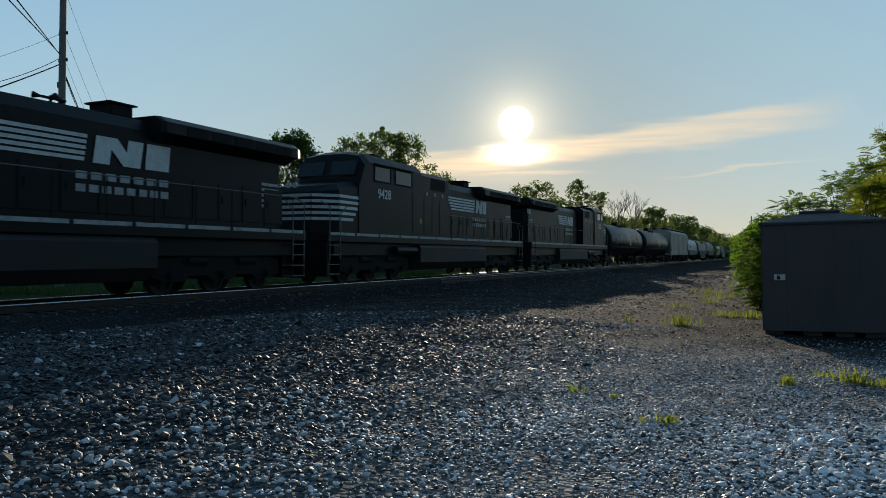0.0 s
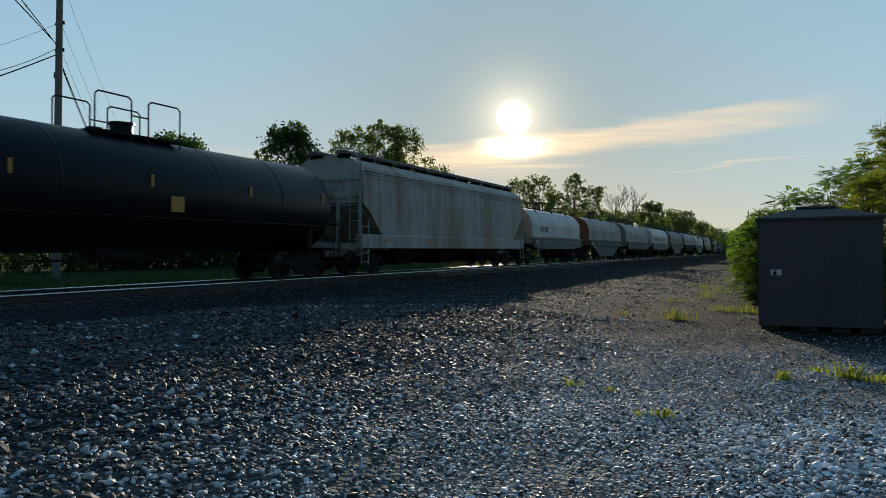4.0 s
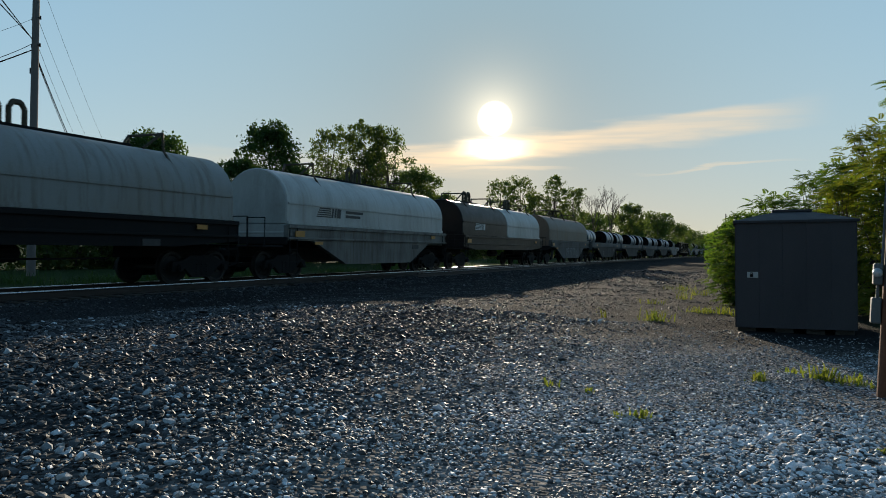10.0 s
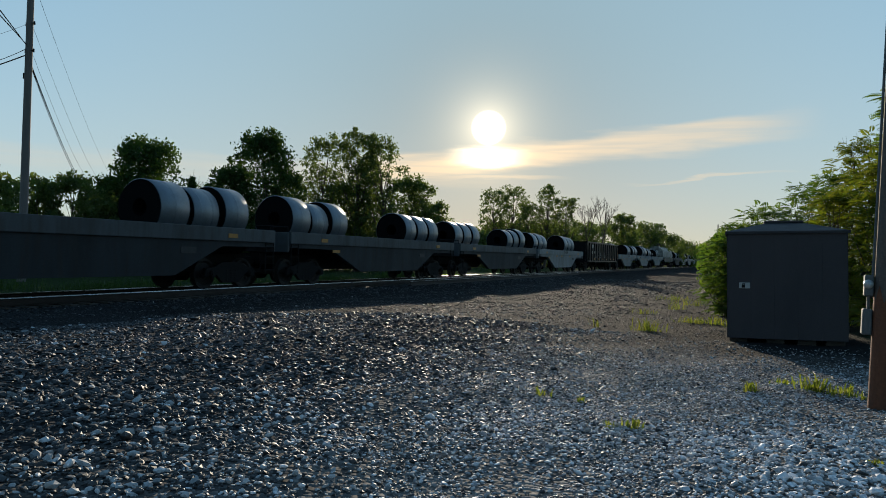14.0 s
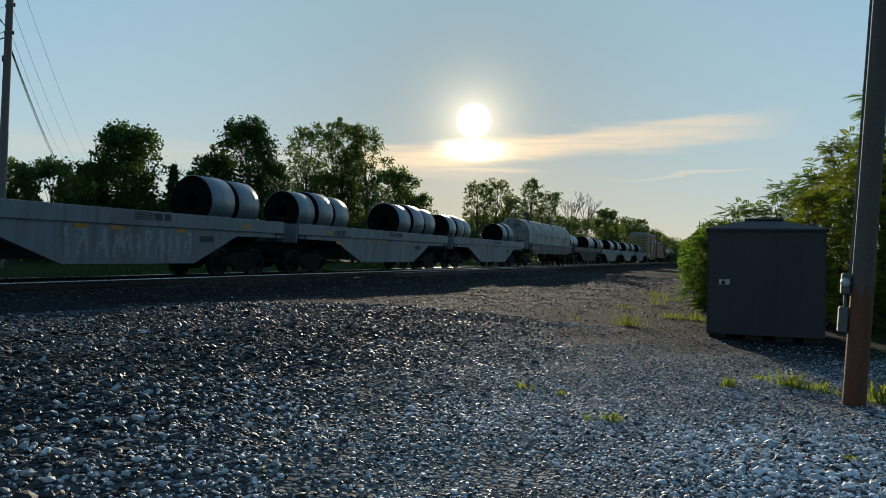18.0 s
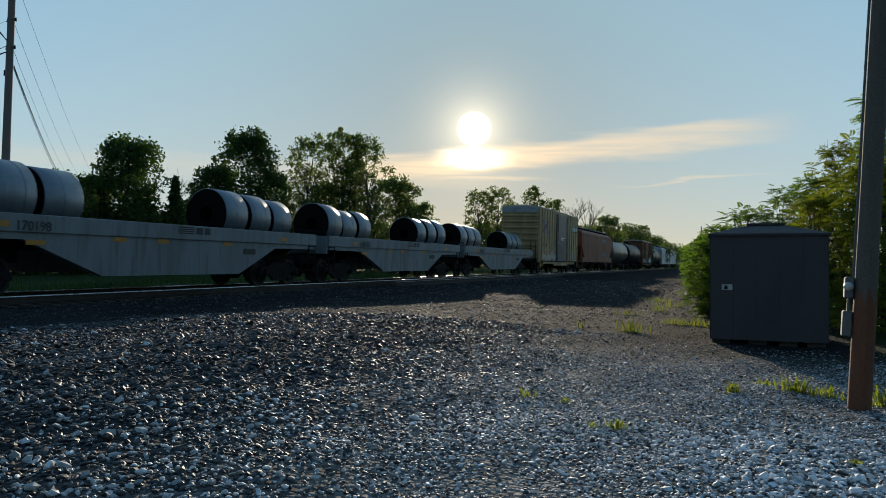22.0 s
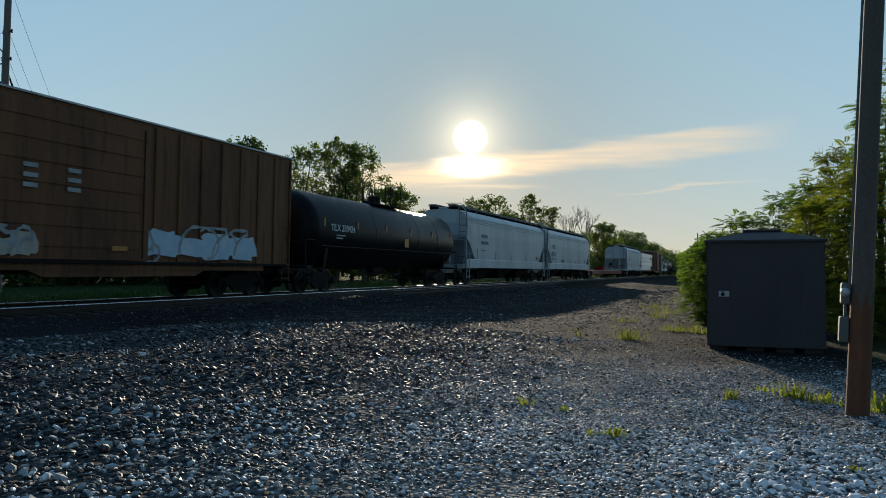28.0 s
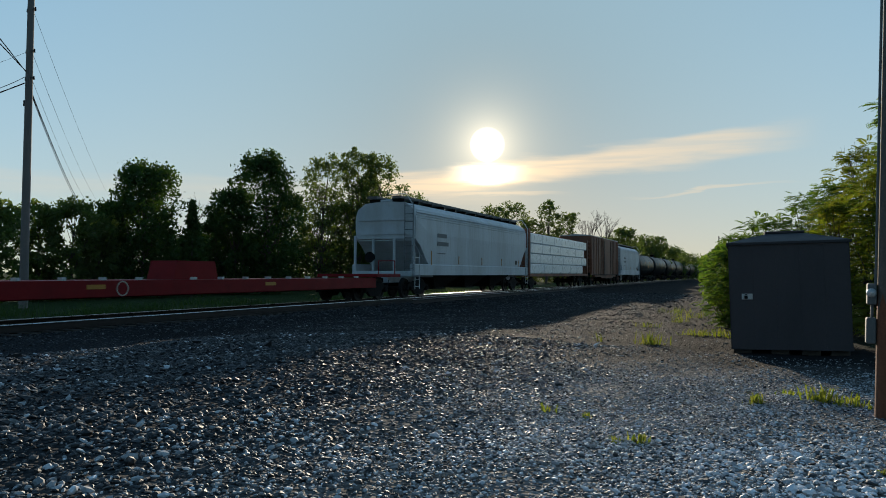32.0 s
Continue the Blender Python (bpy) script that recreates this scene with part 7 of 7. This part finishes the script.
    for k in range(3):
        bm = B()
        u = cab_end + 0.35 + k * (body_end - cab_end - 0.5) / 3
        bx(bm, 1.442, 1.455, u, u + (body_end - cab_end - 0.5) / 3 - 0.12, 2.0, 3.55, 0.005)
        part("body_door", bm, M_BLACK, body)
        bm = B()
        bx(bm, 1.442, 1.452, u + 0.2, u + 0.36, 3.68, 3.84)
        part("small_label", bm, M_SILLSTRIPE, body)
    bm = B()
    bx(bm, 1.442, 1.448, body_end - 1.9, body_end - 0.4, 3.95, 4.45)
    part("intake_screen", bm, M_IRON, body)
    if cab_first:
        bm = B()
        bx(bm, 1.502, 1.508, 7.36, 7.54, 2.42, 2.62)
        part("warning_panel", bm, M_YELLOW, cab)
    # long hood with doors, radiator wings and roof gear
    bm = B()
    loft(bm, [(Y(body_end + 0.01), arch(1.0, 1.868, 4.22, 4.62)), (Y(L - 1.65), arch(1.0, 1.868, 4.22, 4.62)), (Y(L - 1.3), arch(0.76, 1.868, 4.1, 4.5))])
    hood_ob = part("long_hood", bm, M_BLACK, car)
    m = 10
    for i in range(m):
        u = body_end + 0.25 + i * (L - 1.6 - body_end) / m
        bm = B()
        bx(bm, 1.003, 1.022, u, u + (L - 1.6 - body_end) / m - 0.12, 2.05, 3.12, 0.008)
        door = part("hood_door", bm, M_BLACK, hood_ob)
        bm = B()
        bx(bm, 1.024, 1.04, u + 0.12, u + 0.17, 2.55, 2.75)
        part("door_latch", bm, M_IRON, door)
    w0, w1 = L - 6.9, L - 1.0
    bm = B()
    wing = [(-1.0, 3.98), (-1.47, 4.2), (-1.47, 4.48), (-1.22, 4.64), (1.22, 4.64), (1.47, 4.48), (1.47, 4.2), (1.0, 3.98)]
    slim = [(x * 0.93, z if z > 4.15 else 4.15) for x, z in wing]
    loft(bm, [(Y(w0), slim), (Y(w0 + 0.1), wing), (Y(w1 - 0.25), wing), (Y(w1), slim)])
    rad = part("radiator_wing", bm, M_BLACK, car)
    for s in (-1, 1):
        for k in range(5):
            bm = B()
            bx(bm, s * 1.472, s * 1.484, w0 + 0.8 + k * 0.92, w0 + 1.6 + k * 0.92, 4.22, 4.45)
            part("radiator_screen", bm, M_IRON, rad)
    bm = B()
    bx(bm, -0.40, 0.40, 14.6, 15.3, 4.6, 4.90, 0.03)
    bx(bm, -0.46, 0.46, 14.5, 15.4, 4.905, 4.95, 0.01)
    part("exhaust_outlet", bm, M_IRON, car)
    bm = B()
    rod(bm, (0.1, Y(13.15), 4.58), (0.1, Y(13.15), 4.82), 0.04)
    for k in range(3):
        rod(bm, (0.1, Y(12.85 + 0.28 * k), 4.76), (0.1 + (0.2 if k == 1 else -0.1), Y(12.75 + 0.38 * k), 4.78), 0.04, 10, 0.085)
    rod(bm, (0.1, Y(12.75), 4.76), (0.1, Y(13.55), 4.76), 0.035)
    part("air_horn", bm, M_IRON, car)
    # bar emblem, slanted shapes and two rows of bars on the hood side
    y0, y1, ys = marks
    for k in range(5):
        bars(1.026, [(y0 + 0.10 * k, y1 - 0.02 * k, 3.80 - 0.135 * k, 3.885 - 0.135 * k)], M_MARK, hood_ob, "emblem_bar")
    w = ys - y1
    for p, q, lean in ((0.06, 0.24, 0.1), (0.42, 0.60, 0.1), (0.66, 0.96, 0.06)):
        bm = B()
        prism(bm, [(y1 + p * w, 3.24), (y1 + q * w, 3.24), (y1 + q * w + lean, 3.90), (y1 + p * w + lean, 3.90)], 1.024, 1.030, "x")
        part("emblem_shape", bm, M_MARK, hood_ob)
    bm = B()
    prism(bm, [(y1 + 0.16 * w, 3.90), (y1 + 0.33 * w, 3.90), (y1 + 0.56 * w, 3.24), (y1 + 0.40 * w, 3.24)], 1.024, 1.029, "x")
    part("emblem_shape", bm, M_MARK, hood_ob)
    for z, k in ((2.93, 7), (2.63, 8)):
        for i in range(k):
            yy = y1 - 0.30 + (w + 0.30) * i / k
            bars(1.026, [(yy, yy + (w + 0.3) / k * 0.72, z - 0.09, z + 0.09)], M_SILLSTRIPE, hood_ob, "unreadable_letter")
    if not cab_first:
        lettering(number, 0.38, 1.006, Y(L - 1.72), 3.80, M_MARK, hood_ob)
    for k in range(5):
        bm = B()
        bx(bm, 1.003, 1.012, L - 2.5, L - 1.68, 2.55 + k * 0.17, 2.64 + k * 0.17)
        part("rear_stripe", bm, M_SILLSTRIPE, hood_ob, "white rear stripe")
    # fuel tank, pilots, steps, handrails
    bm = B()
    prism(bm, [(-1.42, 1.515), (1.42, 1.515), (1.5, 1.38), (1.5, 0.75), (1.2, 0.42), (-1.2, 0.42), (-1.5, 0.75), (-1.5, 1.38)], Y(7.5), Y(15.1))
    part("fuel_tank", bm, M_FUELTANK, car)
    bm = B()
    rod(bm, (1.36, Y(7.2), 1.25), (1.36, Y(5.4), 1.25), 0.17, 12)
    part("air_tank", bm, M_BLACK, car)
    for s in (0, 1):
        a, b, c = (0.45, 0.57, 1.2) if s == 0 else (L - 0.8, L - 0.92, L - 1.55)
        bm = B()
        bx(bm, -1.45, 1.45, a, b, 0.32, 1.515, 0.02)
        part("pilot", bm, M_BLACK, car)
        for sx in (-1, 1):
            bm = B()
            bx(bm, sx * 1.05, sx * 1.08, a, c, 0.36, 1.5)
            bx(bm, sx * 1.48, sx * 1.5, c, c + (0.04 if s == 0 else -0.04), 0.36, 1.515)
            part("step_well", bm, M_BLACK, car)
            for k in range(4):
                bm = B()
                bx(bm, sx * 1.09, sx * 1.5, b, c, 0.38 + k * 0.34, 0.41 + k * 0.34)
                part("step", bm, M_BOXGREY, car)
            bm = B()
            pipe(bm, [(sx * 1.49, Y(b), 0.9), (sx * 1.49, Y(b), 2.75), (sx * 1.1, Y(b), 2.95)], 0.02)
            part("step_handrail", bm, M_BOXGREY, car)
            bm = B()
            pipe(bm, [(sx * 1.51, Y(c), 0.9), (sx * 1.51, Y(c), 2.5), (sx * 1.51, Y(c + (0.4 if s == 0 else -0.4)), 2.8)], 0.02)
            part("step_handrail", bm, M_BOXGREY, car)
    for s in (-1, 1):
        bm = B()
        pipe(bm, [(s * 1.46, Y(body_end), 2.92), (s * 1.46, Y(L - 1.2), 2.92)], 0.014)
        part("walkway_handrail", bm, M_BOXGREY, car)
        for k in range(8):
            u = body_end + 0.3 + k * (L - 1.8 - body_end) / 7
            bm = B()
            rod(bm, (s * 1.46, Y(u), 1.868), (s * 1.46, Y(u), 2.92), 0.014)
            part("handrail_post", bm, M_IRON, car)
    loco_truck(car, -h + 4.4)
    loco_truck(car, h - 4.4)
    couplers(car, h)
    return car


def build_train():
    k = 1.0142
    q = lambda v: v * k + 0.85  # noqa: E731
    gL = "black diesel locomotive with white bar emblem and white sill stripe"
    locomotive(q(-2.2), q(19.7), "", True, gL, (-1.1, 2.3, 4.9))
    locomotive(q(19.7), q(41.2), "9428", True, gL, (0.35, 3.75, 5.35))
    locomotive(q(41.2), q(63.1), "7582", False, gL, (-3.05, -0.65, 0.95))
    tank_car(q(63.1), q(80.7), M_TANK, "251482", at_y=3.05)
    tank_car(q(80.7), q(98.9), M_TANK, "", "black railway tank car with yellow reflective strips", stripes=5)
    covered_hopper(q(98.9), q(118.4), M_TANHOP, label="rust-streaked tan covered hopper car", rust=True)
    coils = [(118.4, 133.1, M_WHITE, M_SILLPALE, False, "white round-topped coil car with yellowed end", dict(set_back=1.05, end_m=M_CREAM, logo=1)),
             (133.1, 148.6, M_CREAM, M_SILLGREY, True, "cream coil car with rusty end and deep sides", dict(set_back=1.05, end_m=M_ORANGE, graf=2, number="")),
             (148.6, 164.0, M_CREAM, M_SILLGREY, False, "cream coil car streaked with rust", dict(set_back=1.05, number="167078")),
             (164.0, 179.7, M_WHITE, M_SILLPALE, False, "white coil car with black spray paint on its hood", dict(set_back=1.05, logo=1, graf=1)),
             (179.7, 195.1, M_BROWNHOOD, M_SILLGREY, True, "brown coil car with pale straps over its hood", dict(set_back=1.05, rib_m=M_MARK, stripes=9, number="165672")),
             (195.1, 210.6, M_GREYHOOD, M_IRON, False, "dusty grey coil car with faded emblem", dict(set_back=1.05, handle="loops", logo=2)),
             (210.6, 226.1, M_WHITE, M_SILLPALE, True, "white coil car with deep pale sides", dict(handle="loops", logo=2)),
             (226.1, 243.2, M_BLACK, M_BLACK, False, "coil car with one black hood and one white hood", dict(handle="loops", second=M_WHITE, logo=1, dark_mark=False)),
             (243.2, 258.5, M_TANHOOD, M_SILLGREY, True, "tan-brown coil car with stained deep sides", dict(number="168031", graf=2))]
    for a, b, p, f, deep, lab, kw in coils:
        covered_coil_car(q(a), q(b), p, f, deep, lab, **kw)
    opens = [(258.5, 273.8, M_SILLGREY, "165461"), (273.8, 289.4, M_SILLGREY, "164455"), (289.4, 304.7, M_SILLGREY, ""), (304.7, 320.1, M_SILLGREY, ""), (320.1, 335.6, M_SILLWHITE, "")]
    for i, (a, b, f, n) in enumerate(opens):
        open_coil_car(q(a), q(b), f, n, i)
    gondola(q(336.1), q(353.4))
    for i, (a, b, f, n, fr) in enumerate(((353.6, 368.1, M_SILLWHITE, "", 2), (368.1, 383.4, M_SILLWHITE, "170107", 3), (383.4, 398.6, M_SILLWHITE, "", 3))):
        open_coil_car(q(a), q(b), f, n, 10 + i, fr, 3 if i == 1 else 2, "pale grey open coil car loaded with steel coils")
    covered_coil_car(q(398.6), q(416.2), M_PEELED, M_SILLPALE, False, "grimy white coil car with two peeling hoods", handle="loops", second=M_PEELED, set_back=0.9)
    for i, (a, b, f, n) in enumerate(((416.2, 431.9, M_SILLGREY, "166001"), (431.9, 447.2, M_SILLWHITE, "170198"), (447.2, 462.1, M_SILLWHITE, "170178"), (462.1, 477.7, M_SILLWHITE, "70185"))):
        open_coil_car(q(a), q(b), f, n, 20 + i, label="pale grey open coil car loaded with steel coils" if i else "weathered grey open coil car loaded with steel coils")
    boxcar(q(478.4), q(494.35), M_YELBOX, M_DOORBLUE, M_YELBOX, 5.46, "tall faded yellow boxcar with dark door and spray paint", 11, M_GRAF2, mark=1)
    hop = covered_hopper(q(494.9), q(515.1), M_ORANGE, label="faded orange covered hopper car with blue patches", rust=True, top=4.65)
    for y, z in ((3.2, 3.5), (3.6, 1.9)):
        bm = B()
        prism(bm, [(y - 1.4, z - 0.1), (y + 1.2, z - 0.25), (y + 1.6, z + 0.1), (y + 0.3, z + 0.3), (y - 0.8, z + 0.12)], 1.586, 1.592, "x")
        part("paint_patch", bm, M_BLUEPATCH, hop, "faded blue paint patch")
    tank_car(q(515.1), q(530.2), paint("olive_black_tank", (0.045, 0.05, 0.05), 0.4, grime=(0.09, 0.08, 0.07), scale=1, streak=3), "", "dark grey-green railway tank car", stripes=4)
    tank_car(q(530.2), q(545.0), M_TANK, "", "glossy black railway tank car", stripes=4)
    boxcar(q(545.0), q(561.6), M_BRNBOX2, M_BRNBOX2, M_BRNBOX, 4.90, "rusty brown boxcar with pale blue spray paint", 23, M_GRAF1, doors=(-4.1, 1.1), mark=2)
    tank_car(q(561.6), q(578.2), M_TANK, "TILX 250424", "black railway tank car with white numbers", stripes=6)
    covered_hopper(q(578.2), q(597.9), M_HOPPER, "", "", "pale grey covered hopper car with small tags")
    covered_hopper(q(597.9), q(617.8), M_HOPPER, "EQUX", "620198", "clean pale grey covered hopper car")
    spine_car(q(617.8), q(645.9))
    covered_hopper(q(645.9), q(664.8), M_HOPPER, label="white covered hopper car with dark end frame")
    centerbeam_car(q(664.8), q(684.8))
    boxcar(q(684.8), q(700.4), M_BRNBOX, M_BRNBOX, M_BRNBOX, 4.95, "dark red-brown ribbed boxcar", 31, None)
    covered_hopper(q(700.4), q(716.2), M_HOPPER, label="short white covered hopper car", bays=2)
    for i in range(11):
        a = 716.2 + i * 16.4
        tank_car(q(a), q(a + 16.4), M_TANK, "", "black railway tank car far down the train", rails=False, stripes=4)


build_train()


def motions():
    for ob, mid in MOVING:
        walk(ob, [(t, pose(TRACK_X, mid - SPEED * t, RAIL_Z)) for t in (0, 8, 16, 24, 32)])
    mids = {ob.name: mid for ob, mid in MOVING}
    for ob, car, along, local, r in WHEELS:
        # wheels turn while the car goes by
        s0 = mids[car.name] + along
        t0, t1 = (s0 - 30) / SPEED, (s0 - 6) / SPEED
        a, b = max(0, math.ceil(t0 * FPS)), min(32 * FPS, math.floor(t1 * FPS))
        if b <= a:
            continue
        step = math.degrees(SPEED / FPS / r)
        turn = lambda n: pose(0, local, r, step * (n - a), 0, 0)  # noqa: E731
        rows = [(n / FPS, turn(n)) for n in range(a, b + 1)]
        if a > 0:
            rows.insert(0, (0, turn(a)))
        if b < 32 * FPS:
            rows.append((32, turn(b)))
        walk(ob, rows)


motions()
